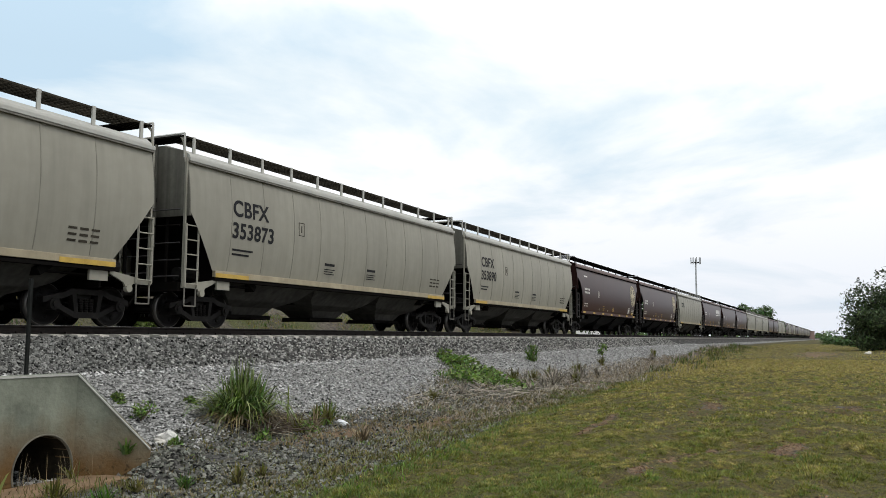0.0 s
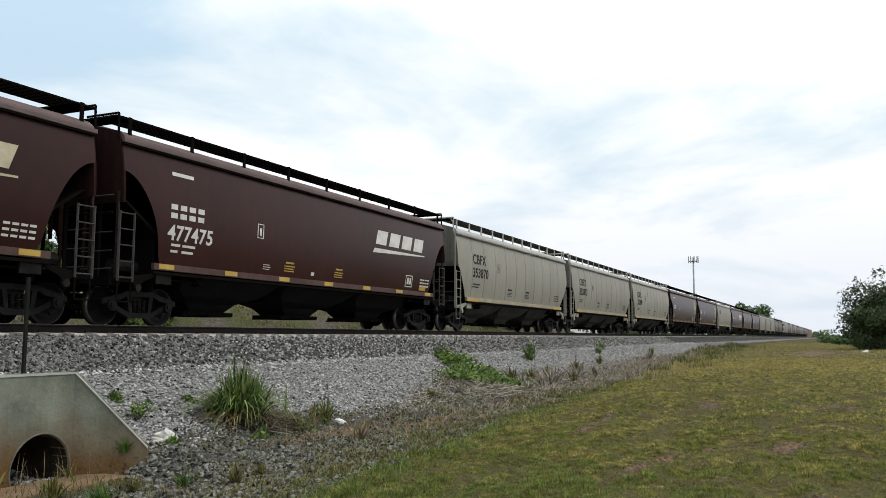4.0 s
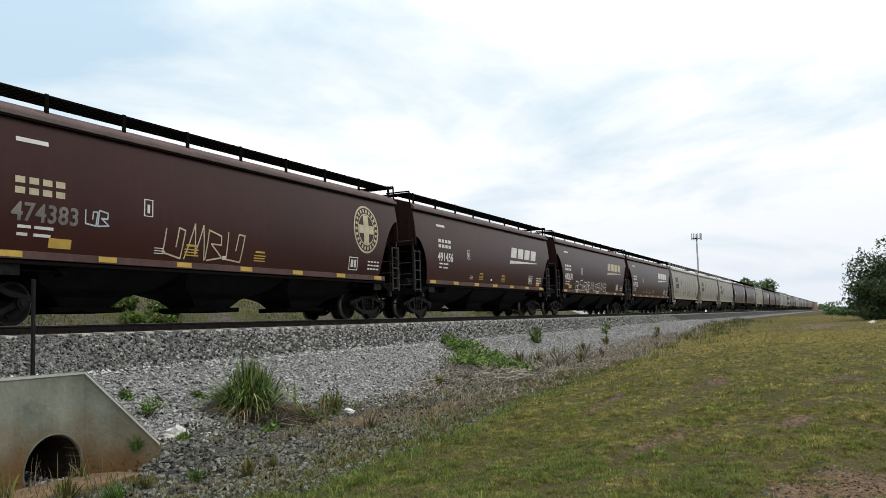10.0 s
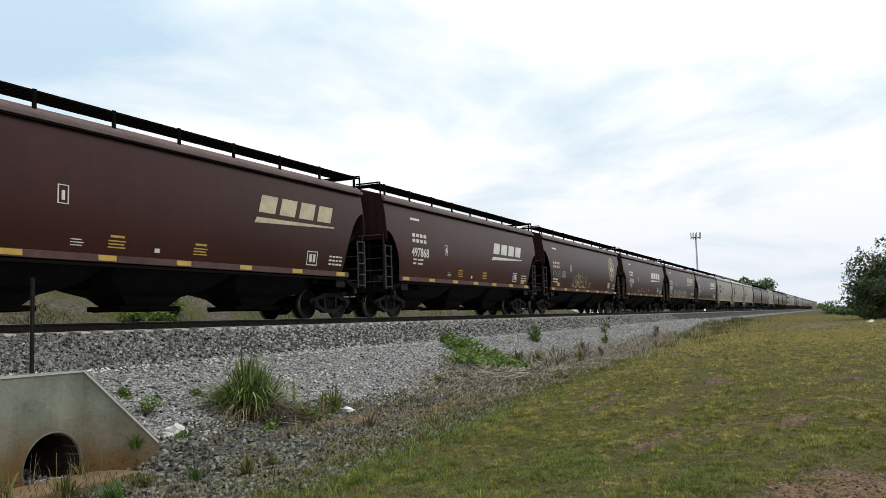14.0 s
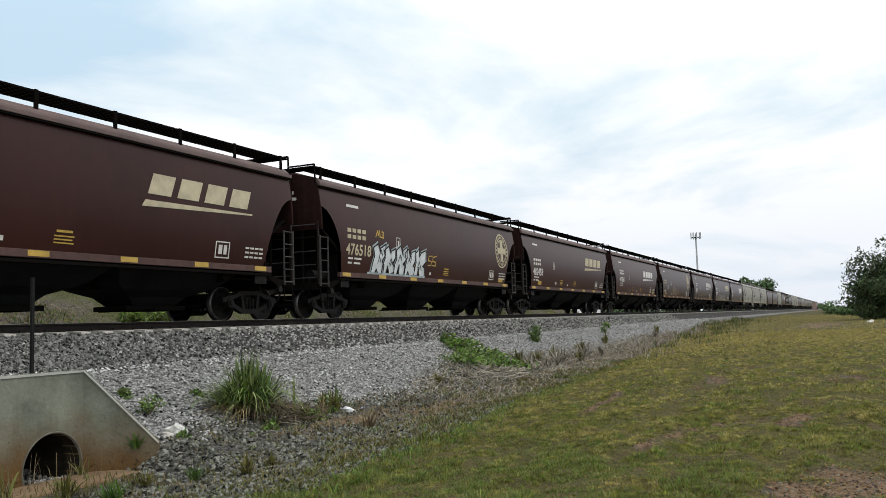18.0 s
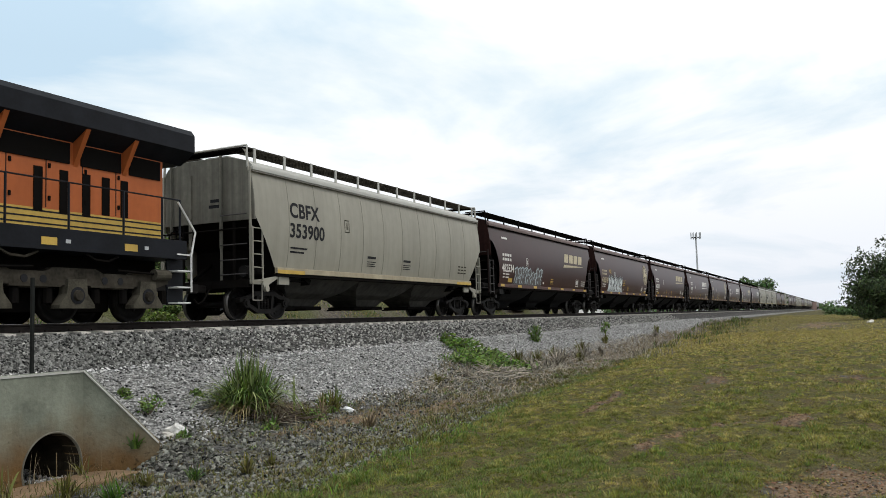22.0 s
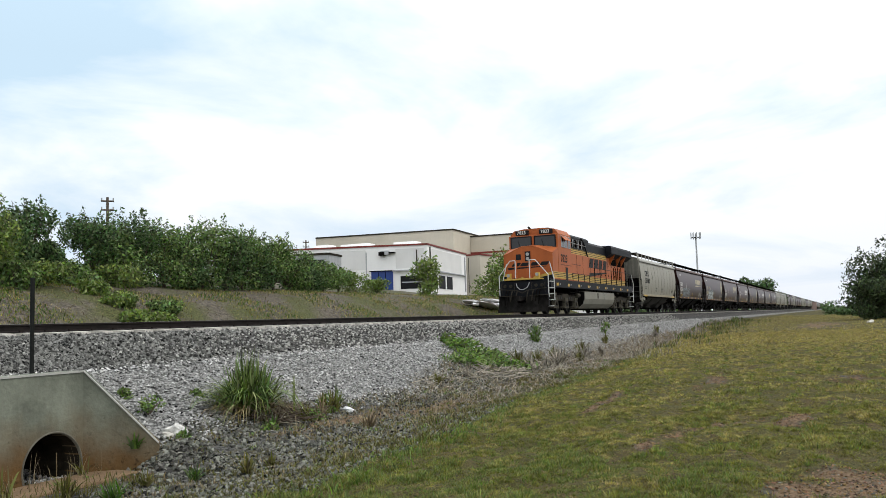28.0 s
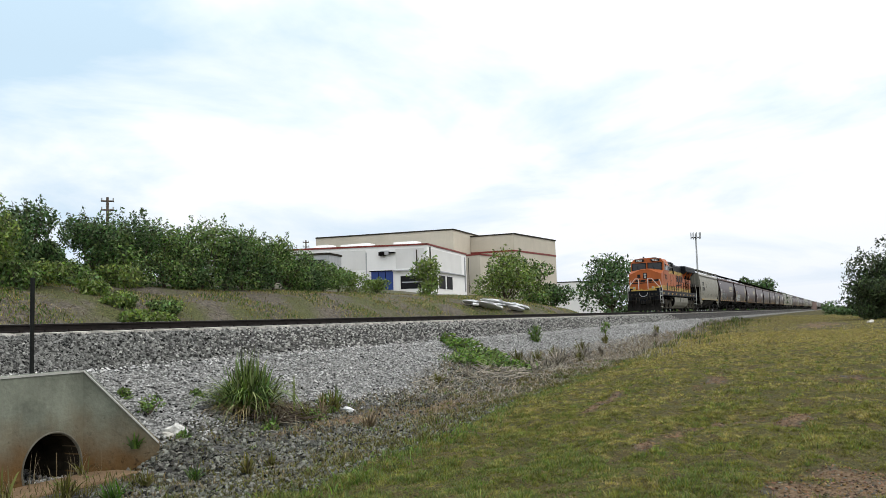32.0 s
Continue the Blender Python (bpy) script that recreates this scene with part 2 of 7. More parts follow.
soil_stain(M["concrete"], -1.90, -1.10, (0.128, 0.060, 0.012))
M["sill"] = material("grimy brown sill paint", (0.080, 0.045, 0.039), 0.6, var=0.35, scale=1.5, streak=0.3, spec=0.2)
M["post"] = material("very dark brown corner post", (0.022, 0.013, 0.012), 0.6, var=0.4, scale=2.0, spec=0.2)
M["rung"] = material("rubbed dark steel rungs", (0.036, 0.031, 0.030), 0.5, var=0.4, scale=6.0, spec=0.3)
M["lip"] = material("worn pipe lip concrete", (0.15, 0.14, 0.11), 0.95, var=0.4, scale=5.0, streak=0.4, spec=0.2)
M["sand"] = material("damp orange sand", (0.18, 0.115, 0.062), 0.95, var=0.3, scale=5.0, bump=0.3)
M["stone_paler"] = island("paler ballast stones", (0.255, 0.250, 0.232), 1.0, 0.03, spec=0.15)
M["pedestal"] = material("dust-caked cast steel", (0.066, 0.060, 0.046), 0.9, var=0.6, scale=3.0, streak=0.3, spec=0.08)
M["greyseam"] = material("painted weld seam", (0.215, 0.204, 0.168), 0.55, var=0.2, scale=2.0, spec=0.3)
M["pipe"] = material("silted dark pipe lining", (0.034, 0.028, 0.020), 0.95, var=0.5, scale=4.0, spec=0.1)
M["rusty"] = material("reddish iron-stained stone", (0.22, 0.085, 0.05), 0.9, var=0.4, scale=12.0, spec=0.2)
M["rock"] = material("pale broken limestone", (0.52, 0.51, 0.48), 0.9, var=0.5, scale=14.0, spec=0.2)
M["stone_crest"] = island("chalky pale gravel", (0.38, 0.375, 0.365), 0.7, 0.02)
M["deep"] = island("deep green lawn blades", (0.120, 0.165, 0.030), 0.6, 0.03, sub=0.25)
M["fresh"] = island("fresh green lawn blades", (0.105, 0.165, 0.024), 0.45, 0.03, sub=0.25)
M["clump"] = island("arching light green grass blades", (0.125, 0.180, 0.042), 0.85, 0.04, sub=0.2)
# oak leaf tone with the crown's shade mixed into the green
M["leaf_shade"] = island("green oak leaves darkened for shade", (0.044, 0.066, 0.023), 0.8, 0.03, sub=0.15)
M["thatch"] = island("brown dead thatch", (0.175, 0.135, 0.062), 0.7, 0.03, sub=0.15)
# these two end paints include the shade that lies on the car ends
M["end_shade_grime"] = material("dirty brown car end darkened for shade", (0.024, 0.0110, 0.0095), 0.8, var=0.4, scale=1.0, streak=0.5, spec=0.05)
M["greyend"] = material("grey car end darkened for shade", (0.150, 0.145, 0.122), 0.8, var=0.3, scale=1.0, streak=0.6, spec=0.1)
M["plough"] = material("scuffed dusty plough steel", (0.020, 0.0185, 0.017), 0.8, var=0.7, scale=3.0, streak=0.5, spec=0.1)
M["clod"] = island("orange brown earth crumbs", (0.17, 0.105, 0.058), 0.7, 0.03, spec=0.1)
M["moss"] = island("olive ditch growth", (0.120, 0.115, 0.028), 0.6, 0.04, sub=0.2)
M["seam"] = material("grimy weld seam", (0.15, 0.14, 0.12), 0.7, var=0.4, scale=2.0)
M["pale_panel"] = material("pale grey wall panel", (0.74, 0.73, 0.71), 0.8, var=0.04, scale=0.5, streak=0.03)
M["pink"] = material("pale pinkish brick", (0.34, 0.24, 0.21), 0.9, var=0.1, scale=1.0)
M["weed"] = island("fresh green weed leaves", (0.07, 0.135, 0.022), 0.45, 0.03, sub=0.3)
M["tall"] = island("tall blue-green grass blades", (0.075, 0.125, 0.028), 0.5, 0.04, sub=0.25)
M["twig"] = island("bleached dead twigs", (0.27, 0.24, 0.19), 0.8, 0.02)
M["creeper"] = island("light green creeper leaves", (0.125, 0.200, 0.042), 0.7, 0.03, sub=0.25)


def lawn_tint(m, dry, fresh):
    """Patches of drier and fresher grass across the lawn, on top of each blade's own tone."""
    n, l = m.node_tree.nodes, m.node_tree.links
    hs = next(k for k in n if k.bl_idname == "ShaderNodeHueSaturation")
    c = n.new("ShaderNodeTexCoord")
    facs = []
    for scale in (1.1, 5.0):
        t = n.new("ShaderNodeTexNoise")
        t.inputs["Scale"].default_value, t.inputs["Detail"].default_value = scale, 5
        l.new(c.outputs["Object"], t.inputs["Vector"])
        facs.append(t.outputs["Fac"])
    a = n.new("ShaderNodeMath")
    a.operation = 'ADD'
    l.new(facs[0], a.inputs[0])
    l.new(facs[1], a.inputs[1])
    # the tint moves towards the yellower colour farther along the lawn
    s = n.new("ShaderNodeSeparateXYZ")
    l.new(c.outputs["Object"], s.inputs[0])
    w = n.new("ShaderNodeMapRange")
    w.inputs["From Min"].default_value, w.inputs["From Max"].default_value = 9.0, 45.0
    w.inputs["To Min"].default_value, w.inputs["To Max"].default_value = -0.10, 0.22
    l.new(s.outputs["X"], w.inputs["Value"])
    d = n.new("ShaderNodeMath")
    d.operation = 'ADD'
    l.new(a.outputs[0], d.inputs[0])
    l.new(w.outputs[0], d.inputs[1])
    r = n.new("ShaderNodeMapRange")
    r.inputs["From Min"].default_value, r.inputs["From Max"].default_value = 0.88, 1.14
    l.new(d.outputs[0], r.inputs["Value"])
    x = n.new("ShaderNodeMixRGB")
    x.inputs[1].default_value, x.inputs[2].default_value = (*fresh, 1), (*dry, 1)
    l.new(r.outputs[0], x.inputs[0])
    # thin turf shows its dead thatch
    u = n.new("ShaderNodeAttribute")
    u.attribute_name = "lush"
    f = n.new("ShaderNodeMapRange")
    f.inputs["From Min"].default_value, f.inputs["From Max"].default_value = -0.55, 0.0
    f.inputs["To Min"].default_value, f.inputs["To Max"].default_value = 0.75, 0.0
    l.new(u.outputs["Fac"], f.inputs["Value"])
    b = n.new("ShaderNodeMixRGB")
    b.inputs[2].default_value = (0.205, 0.160, 0.058, 1)
    l.new(f.outputs[0], b.inputs[0])
    l.new(x.outputs[0], b.inputs[1])
    x = b
    # each handful of turf has its own tone
    t = n.new("ShaderNodeTexNoise")
    t.inputs["Scale"].default_value, t.inputs["Detail"].default_value = 7.0, 3
    l.new(c.outputs["Object"], t.inputs["Vector"])
    k = n.new("ShaderNodeMapRange")
    k.inputs["From Min"].default_value, k.inputs["From Max"].default_value = 0.3, 0.7
    k.inputs["To Min"].default_value, k.inputs["To Max"].default_value = 0.42, 1.5
    l.new(t.outputs["Fac"], k.inputs["Value"])
    v = n.new("ShaderNodeMixRGB")
    v.blend_type = 'MULTIPLY'
    v.inputs[0].default_value = 1.0
    l.new(x.outputs[0], v.inputs[1])
    l.new(k.outputs[0], v.inputs[2])
    l.new(v.outputs[0], hs.inputs["Color"])


lawn_tint(M["blade"], (0.340, 0.282, 0.082), (0.180, 0.186, 0.034))
lawn_tint(M["fresh"], (0.150, 0.175, 0.040), (0.115, 0.185, 0.030))

# ---- mesh helpers ----


def bm_new():
    return bmesh.new()


def box(bm, x0, x1, y0, y1, z0, z1, bevel=0.0):
    v = [bm.verts.new((x, y, z)) for x in (x0, x1) for y in (y0, y1) for z in (z0, z1)]
    f = [bm.faces.new([v[i] for i in q]) for q in ((0, 1, 3, 2), (4, 6, 7, 5), (0, 4, 5, 1), (2, 3, 7, 6), (0, 2, 6, 4), (1, 5, 7, 3))]
    if bevel:
        es = list({e for q in f for e in q.edges})
        bmesh.ops.bevel(bm, geom=es, offset=bevel, segments=2, affect='EDGES', profile=0.6)
    return bm


def prism(bm, pts, axis, a, b):
    """Extrude a closed polygon along an axis from a to b; pts are the two other coordinates in axis order."""
    def at(p, w):
        return {"x": (w, p[0], p[1]), "y": (p[0], w, p[1]), "z": (p[0], p[1], w)}[axis]
    lo, hi = [bm.verts.new(at(p, a)) for p in pts], [bm.verts.new(at(p, b)) for p in pts]
    n = len(pts)
    bm.faces.new(lo)
    bm.faces.new(hi[::-1])
    for i in range(n):
        bm.faces.new((lo[i], hi[i], hi[(i + 1) % n], lo[(i + 1) % n]))
    return bm


def rod(bm, p, q, r, n=6, r2=None):
    p, q = Vector(p), Vector(q)
    t = (q - p).to_track_quat("Z", "Y").to_matrix()
    r2 = r if r2 is None else r2
    A = [bm.verts.new(p + t @ Vector((cos(2 * pi * i / n) * r, sin(2 * pi * i / n) * r, 0))) for i in range(n)]
    C = [bm.verts.new(q + t @ Vector((cos(2 * pi * i / n) * r2, sin(2 * pi * i / n) * r2, 0))) for i in range(n)]
    for i in range(n):
        bm.faces.new((A[i], A[(i + 1) % n], C[(i + 1) % n], C[i]))
    bm.faces.new(A[::-1])
    bm.faces.new(C)
    return bm


def pipe(bm, pts, r, n=6):
    for p, q in zip(pts, pts[1:]):
        rod(bm, p, q, r, n)
    return bm


def finish(bm, name, smooth=False):
    bmesh.ops.recalc_face_normals(bm, faces=bm.faces)
    me = bpy.data.meshes.new(name)
    bm.to_mesh(me)
    bm.free()
    if smooth:
        me.polygons.foreach_set("use_smooth", [True] * len(me.polygons))
    return me


def part(name, bm, mat, parent, label="", smooth=False, loc=None):
    me = bm if isinstance(bm, bpy.types.Mesh) else finish(bm, name, smooth)
    if not me.materials:
        me.materials.append(M[mat])
    ob = new(name, me)
    ob.parent = parent
    if loc:
        ob.location = loc
    if label:
        tagged(ob, label)
    return ob


def thing(name, label, category, group="", kind="", loc=(0, 0, 0), mesh=None, mat=None):
    ob = new(name, mesh)
    if mesh is not None and mat:
        mesh.materials.append(M[mat])
    ob.location = loc
    return tagged(ob, label, category, group, kind)


def lettering(text, size):
    """Flat letters of the built-in font as a mesh in the xz plane, facing -y, origin at lower left."""
    cu = bpy.data.curves.new("letters", 'FONT')
    cu.body, cu.size, cu.extrude, cu.space_character, cu.offset = text, size, 0.003, 1.06, size * 0.022
    ob = new("letters", cu)
    bpy.context.view_layer.update()
    me = bpy.data.meshes.new_from_object(ob.evaluated_get(bpy.context.evaluated_depsgraph_get()))
    bpy.data.objects.remove(ob)
    me.transform(pose(0, 0, 0, 90, 0, 0))
    me.materials.clear()
    return me


def bars(rows):
    """Plain bars for writing too small to read: rows of (x, z, width, height)."""
    bm = bm_new()
    for x, z, w, h in rows:
        box(bm, x, x + w, -0.003, 0.003, z, z + h)
    return bm


def blocks(n, w, h, gap, slant, bars=1):
    """A row of plain slanted slabs, in place of a lettered mark; bars: each slab split into so many level bars."""
    bm = bm_new()
    for i in range(n):
        x = i * (w + gap)
        for k in range(bars):
            z0, z1 = h * k / bars, h * (k + (1.0 if bars == 1 else 0.62)) / bars
            prism(bm, [(x + slant * z0, z0), (x + w + slant * z0, z0), (x + w + slant * z1, z1), (x + slant * z1, z1)], "y", -0.003, 0.003)
    return bm

# ---- ground ----


def mix(a, b, t):
    return a + (b - a) * t


def smooth(a, b, v):
    t = min(1.0, max(0.0, (v - a) / (b - a)))
    return t * t * (3 - 2 * t)


def curve(pts, v):
    if v <= pts[0][0]:
        return pts[0][1]
    for (a, za), (c, zc) in zip(pts, pts[1:]):
        if v <= c:
            return mix(za, zc, (v - a) / (c - a))
    return pts[-1][1]


NEAR = [(-60, -1.4), (-5, -1.62), (0, -1.72), (3.4, -1.74), (5.0, -1.80), (6.2, -1.98), (7.6, -2.14), (9.6, -2.08), (10.3, -1.93), (13.2, -0.92), (14.2, -0.36), (14.6, -0.29)]
NEAR_FAR = [(-60, -0.7), (-10, -1.35), (0, -1.62), (6, -1.66), (9.5, -1.62), (11.6, -1.35), (12.9, -0.98), (14.2, -0.36), (14.6, -0.29)]
BEHIND = [(17.4, -0.27), (17.7, -0.30), (18.9, -0.85), (20.3, -0.35), (22.0, 0.72), (25.0, 1.50), (34, 2.4), (48, 3.95), (60, 4.1), (200, 4.2)]
BEHIND_FAR = [(17.4, -0.27), (17.7, -0.30), (18.9, -0.85), (23.0, -0.6), (48, -0.4), (200, -0.2)]


def ground_z(x, y):
    if y < 14.6:
        f = smooth(36, 84, x)
        z = mix(curve(NEAR, y), curve(NEAR_FAR, y), f)
        rough = 0.05 if y < 12.9 else 0.015
        if y < 13:
            # worn hummocks and the spill fan beside the ditch
            z += 0.10 * noise.noise((x * 0.22, y * 0.35, 3.1)) * smooth(13, 9, y)
            z += rough * noise.noise((x * 1.1, y * 1.1, 0.0))
            z += (0.07 * noise.noise((x * 1.1, y * 2.4, 4.0)) + 0.04 * noise.noise((x * 3.1, y * 4.6, 7.0))) * smooth(8, 5, y)
            z += 0.5 * math.exp(-((x - 8.95) / 0.5) ** 2 - ((y - 8.2) / 0.34) ** 2)
            z += 0.22 * math.exp(-((x - 23.5) / 3.0) ** 2 - ((y - 10.0) / 1.4) ** 2)
        return z
    if y <= 17.4:
        return -0.27
    f = smooth(62, 96, x)
    z = mix(curve(BEHIND, y), curve(BEHIND_FAR, y), f)
    if y > 19:
        z += (0.12 * noise.noise((x * 0.18, y * 0.3, 7.7)) + 0.04 * noise.noise((x * 0.9, y * 0.9, 1.0))) * smooth(19, 21, y)
    return z


def grid_axis(stops):
    out = []
    for a, b, step in stops:
        n = max(1, round((b - a) / step))
        out += [a + (b - a) * i / n for i in range(n)]
    return out + [stops[-1][1]]


def ground_material():
    m = bpy.data.materials.new("ground of lawn, gravel, ditch dirt and ballast")
    m.use_nodes = True
    n, l = m.node_tree.nodes, m.node_tree.links
    p = n["Principled BSDF"]
    p.inputs["Roughness"].default_value = 0.95
    p.inputs["Specular IOR Level"].default_value = 0.2
    c = n.new("ShaderNodeTexCoord")

    def tex(scale, detail=5, rough=0.6):
        t = n.new("ShaderNodeTexNoise")
        t.inputs["Scale"].default_value, t.inputs["Detail"].default_value, t.inputs["Roughness"].default_value = scale, detail, rough
        l.new(c.outputs["Object"], t.inputs["Vector"])
        return t.outputs["Fac"]

    def two(fac, a, b, lo=0.35, hi=0.65):
        r = n.new("ShaderNodeMapRange")
        r.inputs["From Min"].default_value, r.inputs["From Max"].default_value = lo, hi
        l.new(fac, r.inputs["Value"])
        x = n.new("ShaderNodeMixRGB")
        for s, v in ((1, a), (2, b)):
            if isinstance(v, tuple):
                x.inputs[s].default_value = (*v, 1)
            else:
                l.new(v, x.inputs[s])
        l.new(r.outputs[0], x.inputs[0])
        return x.outputs[0]

    def cells(scale, dark, light):
        v = n.new("ShaderNodeTexVoronoi")
        v.inputs["Scale"].default_value = scale
        l.new(c.outputs["Object"], v.inputs["Vector"])
        s = n.new("ShaderNodeSeparateColor")
        l.new(v.outputs["Color"], s.inputs[0])
        return two(s.outputs[0], dark, light, 0.0, 1.0)

    lawn = two(tex(1.6), two(tex(48.0, 3), (0.014, 0.013, 0.005), (0.110, 0.100, 0.027), 0.40, 0.60), two(tex(40.0, 3), (0.016, 0.012, 0.006), (0.130, 0.092, 0.036), 0.40, 0.60), 0.48, 0.66)
    dirt = two(tex(1.1), two(tex(14.0), (0.045, 0.030, 0.018), (0.20, 0.132, 0.078)), two(tex(22.0), (0.060, 0.038, 0.020), (0.25, 0.165, 0.100)))
    # near-black cells put the shade between loose stones into the colour
    rubble = two(tex(2.0), cells(16, (0.010, 0.010, 0.009), (0.13, 0.125, 0.115)), two(tex(8.0), (0.020, 0.018, 0.010), (0.085, 0.075, 0.035)), 0.52, 0.66)
    light = cells(26, (0.030, 0.030, 0.028), (0.34, 0.335, 0.32))
    dark = cells(15, (0.006, 0.006, 0.006), (0.10, 0.095, 0.09))
    bank = two(tex(0.45), two(tex(16.0), (0.026, 0.030, 0.010), (0.125, 0.130, 0.050)), two(tex(7.0), (0.040, 0.034, 0.027), (0.165, 0.142, 0.112)), 0.43, 0.56)

    def zone(name):
        a = n.new("ShaderNodeAttribute")
        a.attribute_name = name
        s = n.new("ShaderNodeMath")
        s.operation = 'MULTIPLY_ADD'
        l.new(tex(2.2), s.inputs[0])
        s.inputs[1].default_value = 0.9
        l.new(a.outputs["Fac"], s.inputs[2])
        return s.outputs[0]

    col = two(zone("earth"), rubble, dirt, 0.85, 1.10)
    col = two(zone("lawn"), col, lawn, 0.85, 1.05)
    col = two(zone("pale"), col, light, 0.85, 1.05)
    col = two(zone("ballast"), col, dark, 0.90, 1.0)
    col = two(zone("bank"), col, bank, 0.85, 1.05)
    l.new(col, p.inputs["Base Color"])
    b = n.new("ShaderNodeBump")
    b.inputs["Strength"].default_value, b.inputs["Distance"].default_value = 0.8, 0.05
    l.new(tex(20, 4), b.inputs["Height"])
    l.new(b.outputs[0], p.inputs["Normal"])
    return m


def lawn_edge(x):
    """The y at which the mown grass stops and the ditch begins."""
    return curve([(0, 3.3), (6, 5.2), (8, 5.1), (9, 4.9), (11.4, 5.3), (17, 6.5), (24, 7.15), (49, 9.1), (70, 10.2), (90, 11.8), (200, 12.4)], x) + 0.35 * noise.noise((x * 0.5, 4.0, 2.0))


def pale_edge(x):
    """The y at which the pale gravel slope ends above the ditch bed."""
    return curve([(0, 9.6), (8, 9.6), (11.4, 10.3), (14.4, 10.5), (16.5, 10.1), (19, 9.8), (22, 10.4), (25, 11.6), (29, 11.4), (35, 10.6), (60, 11.0), (90, 12.2)], x) + 0.35 * noise.noise((x * 0.6, 9.0, 5.0))


def spot(x, y, cx, cy, ax, ay):
    return math.exp(-((x - cx) / ax) ** 2 - ((y - cy) / ay) ** 2)


def worn(x, y):
    """Bare earth in the lawn: two wheel ruts, a stony patch, some thin places."""
    rut = smooth(0.17, 0.03, abs(y - curve([(9.3, 2.15), (11, 1.95), (12.5, 1.62), (13.6, 0.9)], x) + 0.06 * noise.noise((x * 3, 0, 0)))) * smooth(9.0, 9.7, x) * smooth(13.9, 13.0, x)
    rut2 = smooth(0.20, 0.04, abs(y - curve([(13.5, 3.85), (16, 4.1), (18.5, 4.15)], x))) * smooth(13.0, 13.8, x) * smooth(18.8, 17.8, x)
    w = max(rut * 0.95, rut2 * 0.8, 1.1 * spot(x, y, 7.9, 0.1, 0.9, 0.55), 0.75 * spot(x, y, 12.6, 0.7, 1.1, 0.35), 0.8 * spot(x, y, 20.3, -0.1, 1.6, 0.5), 0.9 * spot(x, y, 82, 1.5, 16, 2.6), 0.6 * spot(x, y, 19, 2.6, 2.0, 0.35))
    w *= 0.45 + 0.75 * smooth(-0.35, 0.25, noise.noise((x * 2.6, y * 4.0, 1.5)))
    return w + 0.3 * smooth(0.30, 0.6, noise.noise((x * 0.35 + 4, y * 0.9, 8.0)))


def earth(x, y):
    """The tan silt streak along the ditch bed."""
    return max(spot(x, y, 14.2, 8.9, 2.2, 0.55), spot(x, y, 17.4, 8.3, 2.6, 0.5), 0.9 * spot(x, y, 8.0, 8.4, 0.9, 0.4), 0.8 * spot(x, y, 23, 8.4, 3.5, 0.5), 0.5 * smooth(26, 34, x))


SHEET = []


def build_ground():
    xs = grid_axis([(-3000, -400, 650), (-400, -40, 40), (-40, 0, 4), (0, 26, 0.16), (26, 45, 0.3), (45, 110, 0.9), (110, 400, 10), (400, 3500, 310)])
    ys = grid_axis([(-2500, -200, 460), (-200, -20, 18), (-20, -4, 2), (-4, 6, 0.16), (6, 12.8, 0.3), (12.8, 14.6, 0.2), (14.6, 17.4, 1.4), (17.4, 20, 0.4), (20, 50, 0.8), (50, 200, 10), (200, 2500, 460)])
    nx, ny = len(xs), len(ys)
    verts, zl, zp, zb, zk, ze = [], [], [], [], [], []
    for x in xs:
        le, pe = lawn_edge(x), pale_edge(x)
        for y in ys:
            verts.append((x, y, ground_z(x, y)))
            lawn = smooth(0.35, -0.35, y - le)
            near = 5 < x < 120 and -8 < y < 13
            lawn -= 1.0 * worn(x, y) if near else 0
            ze.append(max(earth(x, y), min(1, worn(x, y)) if y < le - 0.4 else 0) if near else 0.3)
            zl.append(lawn)
            zp.append(smooth(-0.25, 0.25, y - pe) * smooth(0.02, -0.02, y - 13.25) * mix(1, 0.6, smooth(70, 100, x)))
            zb.append(smooth(13.1, 13.3, y) * smooth(19.2, 18.9, y))
            zk.append(smooth(18.9, 19.6, y))
    faces = [(i * ny + j, (i + 1) * ny + j, (i + 1) * ny + j + 1, i * ny + j + 1) for i in range(nx - 1) for j in range(ny - 1)]
    me = bpy.data.meshes.new("ground")
    me.from_pydata(verts, [], faces)
    for name, vals in (("lawn", zl), ("pale", zp), ("ballast", zb), ("bank", zk), ("earth", ze)):
        me.attributes.new(name, 'FLOAT', 'POINT').data.foreach_set("value", vals)
    me.polygons.foreach_set("use_smooth", [True] * len(me.polygons))
    me.materials.append(ground_material())
    g = new("ground", me)
    SHEET.extend([np.array(xs), np.array(ys), np.array([v[2] for v in verts]).reshape(nx, ny)])
    tagged(g, "mown lawn, gravel ditch, ballast bed and grassy bank in one sheet", "ground", kind="structure")


build_ground()


# ---- track ----
TIE = 0.61


